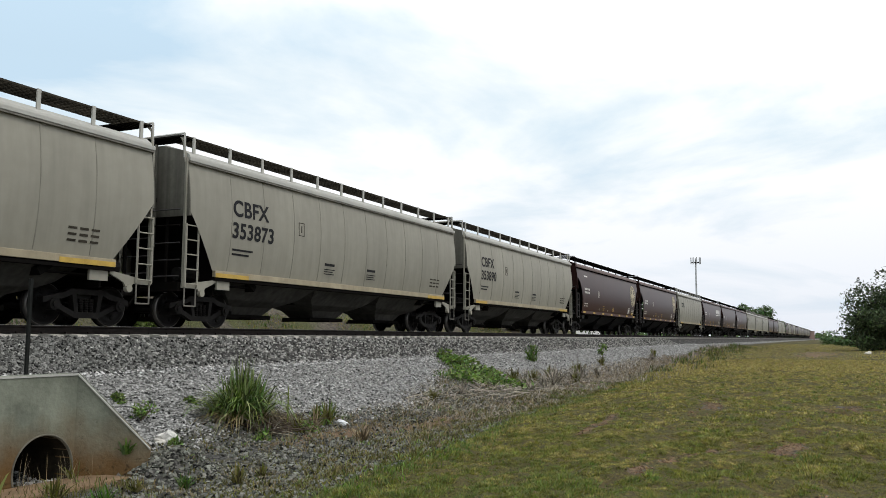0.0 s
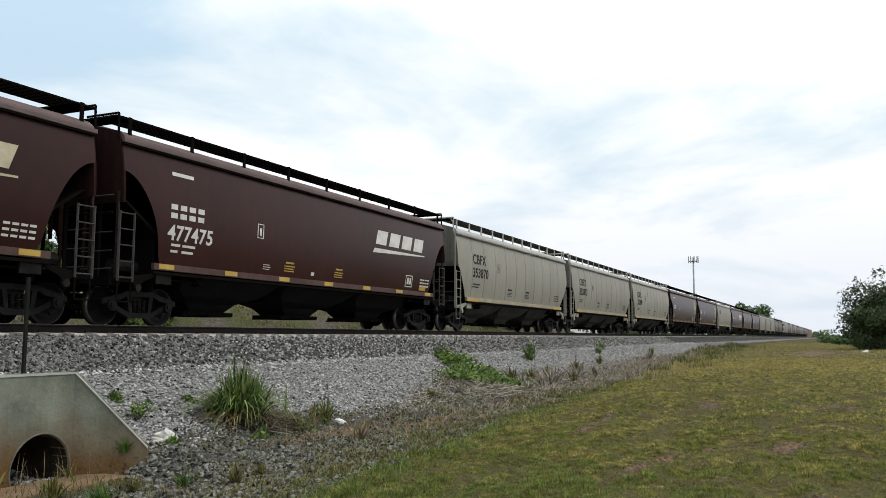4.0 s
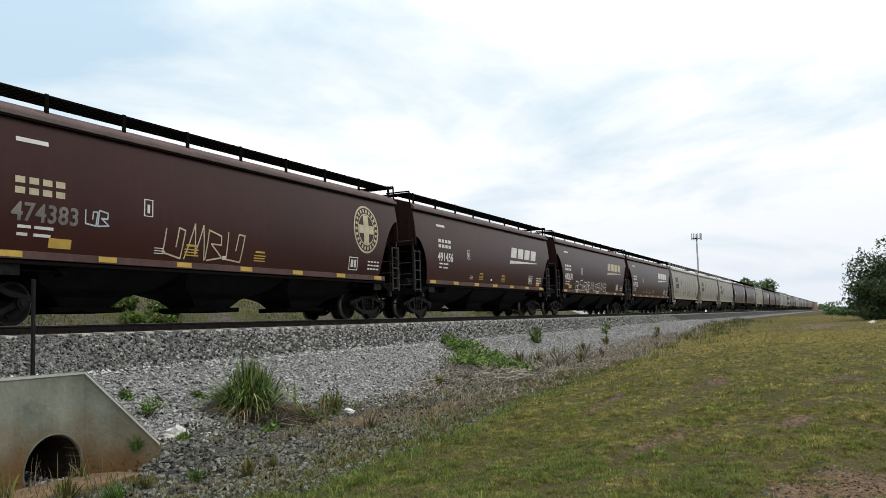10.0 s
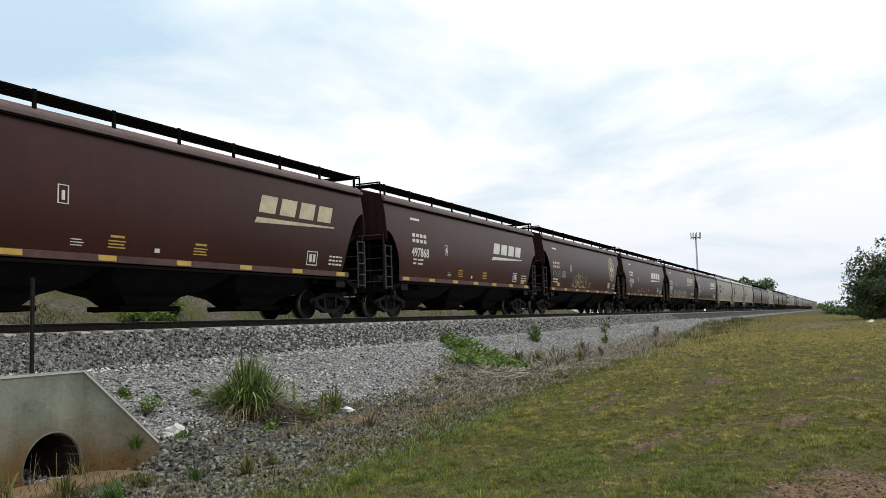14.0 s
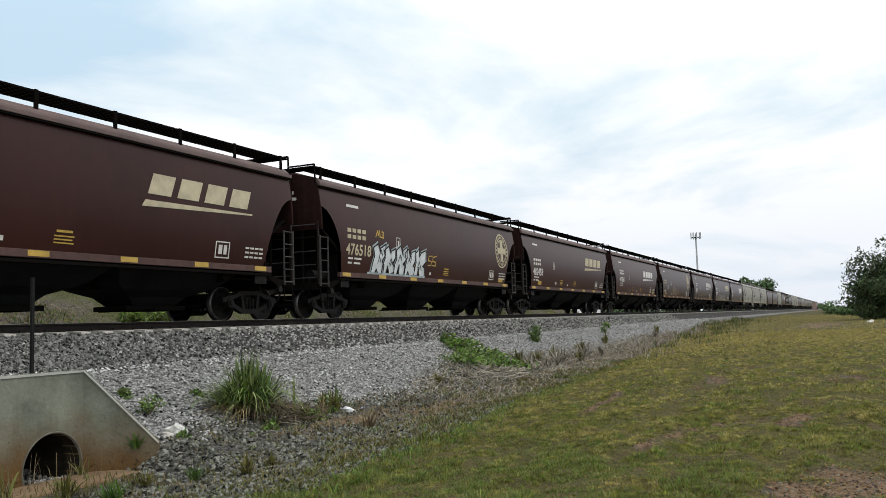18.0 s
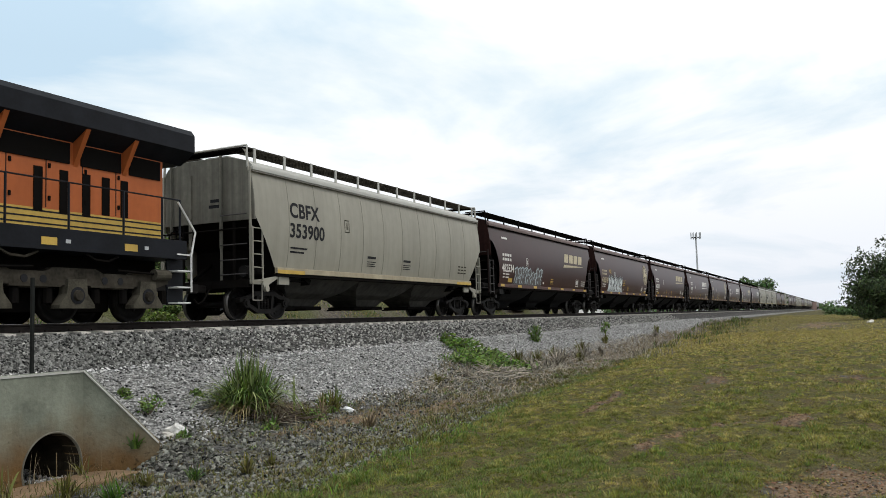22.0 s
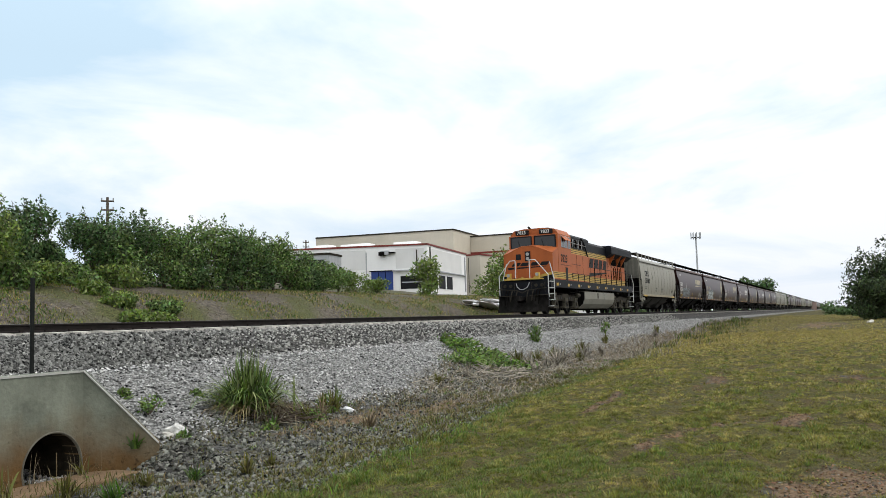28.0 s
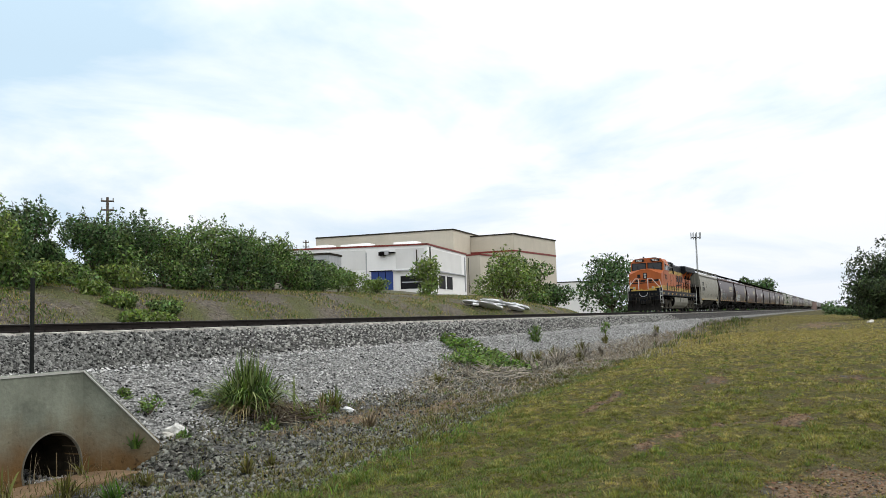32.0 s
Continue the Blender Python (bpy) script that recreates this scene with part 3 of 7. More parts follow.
def build_track():
    track = thing("railway_track", "single railway line of steel rails on pale concrete ties", "railway track", kind="structure", loc=(0, CENTRE, 0))
    prof = [(-0.07, -0.172), (-0.07, -0.16), (-0.012, -0.13), (-0.012, -0.05), (-0.036, -0.036), (-0.036, -0.006), (-0.030, 0), (0.030, 0), (0.036, -0.006), (0.036, -0.036), (0.012, -0.05), (0.012, -0.13), (0.07, -0.16), (0.07, -0.172)]
    for side in (-1, 1):
        rail = part("rail", prism(bm_new(), [(p[0] + side * 0.755, p[1]) for p in prof], "x", -300, 1500), "rail", track, "rust-brown rail")
        part("rail_head", box(bm_new(), -300, 1500, side * 0.755 - 0.03, side * 0.755 + 0.03, 0.0005, 0.004), "railhead", rail, "wheel-polished rail top")
    shape = [(-1.3, -0.27), (-1.3, -0.195), (-0.95, -0.175), (0.95, -0.175), (1.3, -0.195), (1.3, -0.27)]
    me = finish(prism(bm_new(), shape, "x", -0.13, 0.13), "tie")
    clip = finish(box(box(bm_new(), -0.05, 0.05, -0.86, -0.815, -0.18, -0.13), -0.05, 0.05, -0.70, -0.655, -0.18, -0.13), "rail_clip")
    for i in range(150):
        tie = part("tie", me, "tie", track, loc=(4 + i * TIE, 0, 0))
        if i < 60:
            part("rail_clip", clip, "rail", tie)
    rest = bm_new()
    for i in list(range(-40, 0)) + list(range(150, 640)):
        prism(rest, shape, "x", 4 + i * TIE - 0.13, 4 + i * TIE + 0.13)
    tagged(part("tie_row", rest, "tie", track), kind="stuff")


build_track()


def lie(x, y):
    """Height of the ground sheet itself under arrays of places."""
    xs, ys, Z = SHEET
    i, j = np.clip(np.searchsorted(xs, x) - 1, 0, len(xs) - 2), np.clip(np.searchsorted(ys, y) - 1, 0, len(ys) - 2)
    a, b = (x - xs[i]) / (xs[i + 1] - xs[i]), (y - ys[j]) / (ys[j + 1] - ys[j])
    return (Z[i, j] * (1 - a) + Z[i + 1, j] * a) * (1 - b) + (Z[i, j + 1] * (1 - a) + Z[i + 1, j + 1] * a) * b


def scatter(count, place, seed):
    rng = np.random.default_rng(seed)
    xy = np.array([place(rng) for _ in range(count)])
    return rng, xy[:, 0], xy[:, 1], lie(xy[:, 0], xy[:, 1])


def stones(name, label, mat, count, place, size, seed, flat=0.7, blocky=False):
    """Loose angular stones, each a small uneven chipped lump, joined in one mesh; blocky ones have a broken top face and four sides."""
    rng, x, y, z = scatter(count, place, seed)
    if blocky:
        base = np.array([(cos(k * pi / 2), sin(k * pi / 2), -0.3) for k in range(4)] + [(0.6 * cos(k * pi / 2 + 0.5), 0.6 * sin(k * pi / 2 + 0.5), 0.8) for k in range(4)])
        tri = np.array([(k, (k + 1) % 4, 4 + k) for k in range(4)] + [((k + 1) % 4, 4 + (k + 1) % 4, 4 + k) for k in range(4)] + [(4, 5, 6), (4, 6, 7)])
    else:
        base = np.array([(1, 0, 0), (-1, 0, 0), (0, 1, 0), (0, -1, 0), (0, 0, 1), (0, 0, -1)], float)
        tri = np.array([(0, 2, 4), (2, 1, 4), (1, 3, 4), (3, 0, 4)])
    corners = len(base)
    s = size[0] + (size[1] - size[0]) * rng.random(count) ** 1.6
    R = base[None] * rng.uniform(0.6, 1.3, (count, corners, 1)) * s[:, None, None] * np.array([1, 1, flat]) + rng.normal(size=(count, corners, 3)) * s[:, None, None] * 0.15
    a, b = rng.uniform(0, 6.28, count), rng.uniform(-0.8, 0.8, count)
    ca, sa, cb, sb = np.cos(a)[:, None], np.sin(a)[:, None], np.cos(b)[:, None], np.sin(b)[:, None]
    yy, zz = R[..., 1] * cb - R[..., 2] * sb, R[..., 1] * sb + R[..., 2] * cb
    xx, yy = R[..., 0] * ca - yy * sa, R[..., 0] * sa + yy * ca
    V = np.stack([xx + x[:, None], yy + y[:, None], zz + (z + s * 0.25)[:, None]], -1).reshape(-1, 3)
    F = (np.arange(count)[:, None, None] * corners + tri).reshape(-1, 3)
    me = bpy.data.meshes.new(name)
    me.from_pydata(V.tolist(), [], F.tolist())
    me.materials.append(M[mat])
    return tagged(new(name, me), label, "gravel", kind="stuff")


def along(rng, lo, hi, near):
    """x, thinning out with distance."""
    return lo + (hi - lo) * rng.random() ** near


def shoulder(r, dusty):
    """A spot on the ballast shoulder; dusty picks the paler stones, commoner farther along the track."""
    while True:
        x = along(r, 7, 80, 1.6)
        if (r.random() < smooth(9.5, 20.0, x)) == dusty:
            return x, r.uniform(13.12, 14.62)


stones("ballast_stones", "dark grey crushed ballast stones on the track shoulder", "stone_dark", 19000, lambda r: shoulder(r, False), (0.022, 0.052), 1, 0.9, True)
stones("ballast_dusty", "paler ballast stones farther along the track", "stone_paler", 12000, lambda r: shoulder(r, True), (0.022, 0.052), 8, 0.9, True)
stones("gravel_stones", "pale grey limestone gravel on the slope", "stone_light", 34000, lambda r: (lambda x: (x, r.uniform(pale_edge(x) - 0.5, 13.25)))(along(r, 7.5, 80, 1.6)), (0.016, 0.045), 2)
stones("gravel_pale", "whiter gravel on the slope farther on", "stone_crest", 6500, lambda r: (lambda x: (x, r.uniform(pale_edge(x), 13.2)))(along(r, 15, 80, 1.2)), (0.02, 0.05), 5)
stones("wing_rubble", "loose stones heaped against the wing wall", "stone_ditch", 1500, lambda r: (8.95 + r.normal() * 0.42, 8.15 + r.normal() * 0.34), (0.018, 0.05), 6)
stones("gravel_crest", "chalky pale gravel along the foot of the ballast", "stone_crest", 4200, lambda r: (along(r, 7, 90, 1.3), 13.12 + 0.08 * r.normal()), (0.025, 0.055), 4)


def ditch_spot(r):
    while True:
        x = along(r, 7.0, 28, 1.3)
        y = mix(lawn_edge(x) - 0.1, pale_edge(x) + 0.2, r.random())
        if not (x < 8.45 and y > 7.95) and r.random() > 0.9 * earth(x, y) and noise.noise((x * 0.8, y * 0.8, 3.0)) < 0.22 + 0.3 * r.random():
            return x, y


stones("ditch_stones", "dark grey broken stones in the ditch bed", "stone_ditch", 23000, ditch_spot, (0.014, 0.042), 3, 0.8, True)


def blades(name, label, mat, count, place, height, width, seed, lean=0.5, category="grass", short=False):
    """Grass blades: each a bent two-piece strip."""
    rng, x, y, z = scatter(count, place, seed)
    h, w = rng.uniform(*height, count), width * rng.uniform(0.7, 1.3, count)
    a, t = rng.uniform(0, 6.28, count), rng.uniform(0, 6.28, count)
    k = lean * rng.uniform(0.2, 1.0, count) * h
    return strips(name, label, mat, x, y, z, h, w, a, np.cos(t) * k, np.sin(t) * k, category, short=short)


def strips(name, label, mat, x, y, z, h, w, a, kx, ky, category="grass", lush=None, short=False):
    o = np.stack([x, y, z - 0.01], -1)
    d = np.stack([np.cos(a) * w, np.sin(a) * w, 0 * w], -1)
    m = o + np.stack([kx * 0.35, ky * 0.35, h * 0.6], -1)
    e = o + np.stack([kx, ky, h * 0.95], -1)
    V = np.stack([o - d, o + d, m - d * 0.8, m + d * 0.8, e], 1)
    me = bpy.data.meshes.new(name)
    if short:
        V = np.stack([o - d, o + d, e], 1)
        me.from_pydata(V.reshape(-1, 3).tolist(), [], np.arange(len(x) * 3).reshape(-1, 3).tolist())
    else:
        idx = (np.arange(len(x)) * 5)[:, None]
        me.from_pydata(V.reshape(-1, 3).tolist(), [], (idx + np.array([0, 1, 3, 2])).tolist() + (idx + np.array([2, 3, 4])).tolist())
    if lush is not None:
        me.attributes.new("lush", 'FLOAT', 'POINT').data.foreach_set("value", np.repeat(lush, 3 if short else 5))
    me.materials.append(M[mat])
    return tagged(new(name, me), label, category, kind="stuff")


def turf(x, y):
    """How thick the grass stands: broad swells and small cushions with thin places between."""
    return 0.55 * noise.noise((x * 0.6, y * 1.3, 6.0)) + 0.75 * noise.noise((x * 1.9, y * 4.2, 2.0)) + 0.45 * noise.noise((x * 5.0, y * 9.0, 3.0))


def lawn_spot(r, lo=6.3, hi=62, power=1.55):
    while True:
        x = along(r, lo, hi, power)
        y = r.uniform(-0.9 - 0.09 * x, lawn_edge(x) + 0.25)
        if worn(x, y) < 0.10 + 0.4 * r.random() and turf(x, y) > -1.0 + 0.45 * r.random() and noise.noise((x * 9.0, y * 15.0, 5.0)) > -0.50 + 0.25 * r.random():
            return x, y


def tussocks(name, label, mat, count, per, seed, height, reach, width, lo, hi, power, short=True, place=None):
    """Small cushions of short grass: fine blades that lean out from shared centres, with dark gaps between."""
    rng, cx, cy, _ = scatter(count, place or (lambda r: lawn_spot(r, lo, hi, power)), seed)
    lush = np.array([turf(float(a), float(b)) for a, b in zip(cx, cy)])
    grow = rng.uniform(0.55, 1.25, count) * (0.7 + 0.012 * cx) * np.clip(0.9 + 1.4 * lush, 0.5, 1.8)
    n = count * per
    x0, y0, g = np.repeat(cx, per), np.repeat(cy, per), np.repeat(grow, per)
    t, q = rng.uniform(0, 6.28, n), rng.uniform(0, 1, n) ** 0.5
    R = reach * g
    x, y = x0 + np.cos(t) * q * R * 0.75, y0 + np.sin(t) * q * R * 0.75
    h = rng.uniform(*height, n) * g * (1.15 - 0.45 * q)
    k = (0.25 + 0.9 * q) * h * rng.uniform(0.5, 1.3, n)
    return strips(name, label, mat, x, y, lie(x, y), h, width * rng.uniform(0.7, 1.3, n) * (0.75 + 0.055 * x0), t + 1.57 + rng.normal(size=n) * 0.5, np.cos(t) * k, np.sin(t) * k, lush=np.repeat(lush, per), short=short)


tussocks("lawn_grass", "short mown yellow-green lawn grass in small tufts", "blade", 32000, 13, 11, (0.026, 0.056), 0.058, 0.0060, 6.3, 14.5, 1.1)
tussocks("lawn_grass", "short mown yellow-green lawn grass farther off", "blade", 33000, 9, 12, (0.030, 0.062), 0.11, 0.0095, 14, 62, 1.35)
tussocks("lawn_tufts", "thicker fresh green tufts in the lawn", "fresh", 2600, 20, 18, (0.035, 0.085), 0.085, 0.0052, 6.3, 40, 1.7)
blades("thatch", "brown dead thatch between the lawn tufts", "thatch", 60000, lambda r: (lambda x: (x, r.uniform(-0.9 - 0.09 * x, lawn_edge(x))))(along(r, 6.3, 36, 1.35)), (0.012, 0.034), 0.0050, 29, 1.8, short=True)


def lush_spot(r):
    while True:
        x, y = 6.2 + abs(r.normal()) * 2.0, 2.9 + r.normal() * 1.7
        if y < lawn_edge(x) and worn(x, y) < 0.3 and noise.noise((x * 1.3, y * 2.0, 4.0)) > -0.15 + 0.5 * (r.random() - 0.5):
            return x, y


tussocks("lush_grass", "longer deep green grass in the lawn's near corner", "deep", 2600, 14, 19, (0.035, 0.085), 0.075, 0.0052, 0, 0, 0, True, lush_spot)


def worn_spot(r):
    while True:
        x, y = along(r, 7, 22, 1.0), r.uniform(-0.9, 4.6)
        if worn(x, y) > 0.35:
            return x, y


stones("earth_crumbs", "orange brown earth crumbs and chips in the worn ruts", "clod", 4200, worn_spot, (0.006, 0.02), 7)

# ---- train ----
TRAIN, WHEELS = [], []          # (root, place in the train), (wheelset, radius, place on its car)


# seconds, and where the first hopper's near corner post stands along the track
TRAVEL = [(0, -164.83), (1, -156.53), (2, -148.4), (3, -139.61), (4, -131.18), (5, -122.7), (6, -114.07), (7, -105.72), (8, -97.74), (9, -89.35), (10, -81.29), (11, -72.52), (12, -64.09), (13, -55.76),
          (14, -47.27), (15, -39.1), (16, -30.8), (17, -22.42), (18, -14.22), (19, -6.12), (20, 2.13), (21, 10.21), (22, 18.44), (23, 26.63), (24, 35.13),
          (25, 43.29), (26, 51.55), (27, 59.9), (28, 68.17), (29, 76.07), (30, 84.09), (31, 92.29), (32, 100.56)]


def travel(t):
    return float(np.interp(t, [p[0] for p in TRAVEL], [p[1] for p in TRAVEL]))


def wheel_mesh(r):
    bm = bm_new()
    for s in (-1, 1):
        prof = [(0.64, r + 0.025), (0.665, r + 0.025), (0.68, r), (0.79, r - 0.005), (0.79, r - 0.07), (0.755, r - 0.08), (0.735, 0.16), (0.80, 0.14), (0.80, 0.0)]
        n, rings = 28, []
        for y, q in prof:
            rings.append([bm.verts.new((q * cos(2 * pi * i / n), s * y, q * sin(2 * pi * i / n))) for i in range(n)] if q else [bm.verts.new((0, s * y, 0))])
        for A, C in zip(rings, rings[1:]):
            for i in range(n):
                j = (i + 1) % n
                if len(C) == 1:
                    bm.faces.new((A[i], A[j], C[0]))
                else:
                    bm.faces.new((A[i], A[j], C[j], C[i]))
        # worn spots on the plate tell the wheel's turn
        for k in range(4):
            a = k * pi / 2 + 0.3
            rod(bm, (0.27 * cos(a), s * 0.742, 0.27 * sin(a)), (0.27 * cos(a), s * 0.752, 0.27 * sin(a)), 0.05, 8)
    rod(bm, (0, -0.64, 0), (0, 0.64, 0), 0.085, 12)
    return finish(bm, "wheelset", True)


def tread_mesh(r):
    """The bright worn ring on the outer rim."""
    bm, n = bm_new(), 36
    A = [[bm.verts.new((q * cos(2 * pi * i / n), -y, q * sin(2 * pi * i / n))) for i in range(n)] for y, q in ((0.681, r + 0.003), (0.793, r - 0.002), (0.793, r - 0.018))]
    for P, Q in zip(A, A[1:]):
        for i in range(n):
            bm.faces.new((P[i], P[(i + 1) % n], Q[(i + 1) % n], Q[i]))
    return finish(bm, "tread", True)


WHEEL36, TREAD36 = wheel_mesh(0.457), tread_mesh(0.457)
WHEEL42, TREAD42 = wheel_mesh(0.533), tread_mesh(0.533)


def side_frame_mesh():
    """Cast freight truck side frame with two windows and a spring nest, outline in xz."""
    bm = bm_new()
    # top bar, bottom bar and columns leave the openings free
    prism(bm, [(-1.16, 0.47), (-1.16, 0.60), (-0.62, 0.72), (-0.45, 0.80), (0.45, 0.80), (0.62, 0.72), (1.16, 0.60), (1.16, 0.47), (0.98, 0.52), (0.6, 0.60), (0.42, 0.68), (-0.42, 0.68), (-0.6, 0.60), (-0.98, 0.52)], "y", -0.09, 0.09)
    prism(bm, [(-0.98, 0.40), (-1.0, 0.50), (-0.86, 0.52), (-0.34, 0.30), (0.34, 0.30), (0.86, 0.52), (1.0, 0.50), (0.98, 0.40), (0.86, 0.40), (0.32, 0.17), (-0.32, 0.17), (-0.86, 0.40)], "y", -0.08, 0.08)
    for s in (-1, 1):
        prism(bm, [(s * 0.24, 0.28), (s * 0.34, 0.28), (s * 0.42, 0.70), (s * 0.30, 0.70)], "y", -0.085, 0.085)
        rod(bm, (s * 0.89, -0.14, 0.457), (s * 0.89, 0.1, 0.457), 0.13, 12)
        rod(bm, (s * 0.89, -0.17, 0.457), (s * 0.89, -0.14, 0.457), 0.07, 8)
    return finish(bm, "side_frame")


def spring_mesh():
    """One coil spring: a stack of rings turned as one ribbed body."""
    bm, n, rings = bm_new(), 10, []
    for i in range(13):
        r = 0.062 if i % 2 else 0.045
        rings.append([bm.verts.new((r * cos(2 * pi * j / n), r * sin(2 * pi * j / n) - 0.03, 0.30 + 0.025 * i)) for j in range(n)])
    for A, C in zip(rings, rings[1:]):
        for j in range(n):
            bm.faces.new((A[j], A[(j + 1) % n], C[(j + 1) % n], C[j]))
    return finish(bm, "spring")


FRAME_ME, SPRING_ME = side_frame_mesh(), spring_mesh()


def add_truck(car, x):
    t = part("truck", box(box(bm_new(), x - 0.2, x + 0.2, -0.95, 0.95, 0.50, 0.78, 0.04), x - 0.9, x + 0.9, -0.55, -0.50, 0.55, 0.62), "truck", car, "oily cast steel freight truck")
    for s in (-1, 1):
        f = part("side_frame", FRAME_ME, "truck", t, loc=(x, s * 0.98, 0))
        f.rotation_euler = (0, 0, 0 if s < 0 else pi)
        for k in (-0.14, 0.0, 0.14):
            part("spring", SPRING_ME, "truck", t, loc=(x + k, s * 0.98, 0))
    part("brake_beam", rod(rod(bm_new(), (x - 0.4, -0.75, 0.4), (x - 0.4, 0.75, 0.4), 0.05), (x + 0.4, -0.75, 0.4), (x + 0.4, 0.75, 0.4), 0.05), "truck", t)
    for dx in (-0.89, 0.89):
        w = part("wheelset", WHEEL36, "wheel", car, "dark steel wheels on an axle", loc=(x + dx, 0, 0.457))
        for turn in (0, pi):
            part("tread", TREAD36, "tread", w).rotation_euler = (0, 0, turn)


def side_y(z):
    """How far the bulged car side stands out from the centre line at height z."""
    return 1.53 + 0.15 * (1 - ((z - 2.795) / 1.375) ** 2)


def hug(me, z0, gap=0.0):
    """Bend a flat mesh, drawn at y about 0, on to the bulged side; z0 is its own height on the car."""
    for v in me.vertices:
        v.co.y += -side_y(z0 + v.co.z) - gap
    return me


def sheet_side(L, y, cut, top, bottom):
    """A body side as a bulged sheet whose lower corners are cut away; cut(d) gives the lower edge at d metres from an end."""
    bm = bm_new()
    xs = [0.08 + 0.1 * i for i in range(16)]
    xs = xs + [xs[-1] + (L - 2 * xs[-1]) * i / 14 for i in range(1, 14)] + [L - v for v in xs[::-1]]
    rows = 13
    cols = []
    for x in xs:
        zb = max(bottom, cut(min(x, L - x) - 0.08))
        col = []
        for j in range(rows):
            z = zb + (top - zb) * j / (rows - 1)
            col.append(bm.verts.new((x, math.copysign(side_y(z), y), z)))
        cols.append(col)
    for A, C in zip(cols, cols[1:]):
        for j in range(rows - 1):
            bm.faces.new((A[j], C[j], C[j + 1], A[j + 1]))
    return bm


def ladder(bm, x0, x1, y, z0, z1, rungs, tall=None, r=0.022):
    rod(bm, (x0, y, z0), (x0, y, tall or z1), r + 0.012, 5)
    rod(bm, (x1, y, z0), (x1, y, z1), r + 0.006, 5)
    for i in range(rungs):
        z = z0 + 0.08 + (z1 - z0 - 0.12) * i / (rungs - 1)
        rod(bm, (x0, y - 0.02, z), (x1, y - 0.02, z), r * 0.8, 5)
    return bm


LENGTH = {"grey": 16.1, "brown": 17.3, "short": 16.25}     # between corner posts
PITCH = {"grey": 17.25, "brown": 18.44, "short": 17.7}    # from car to car


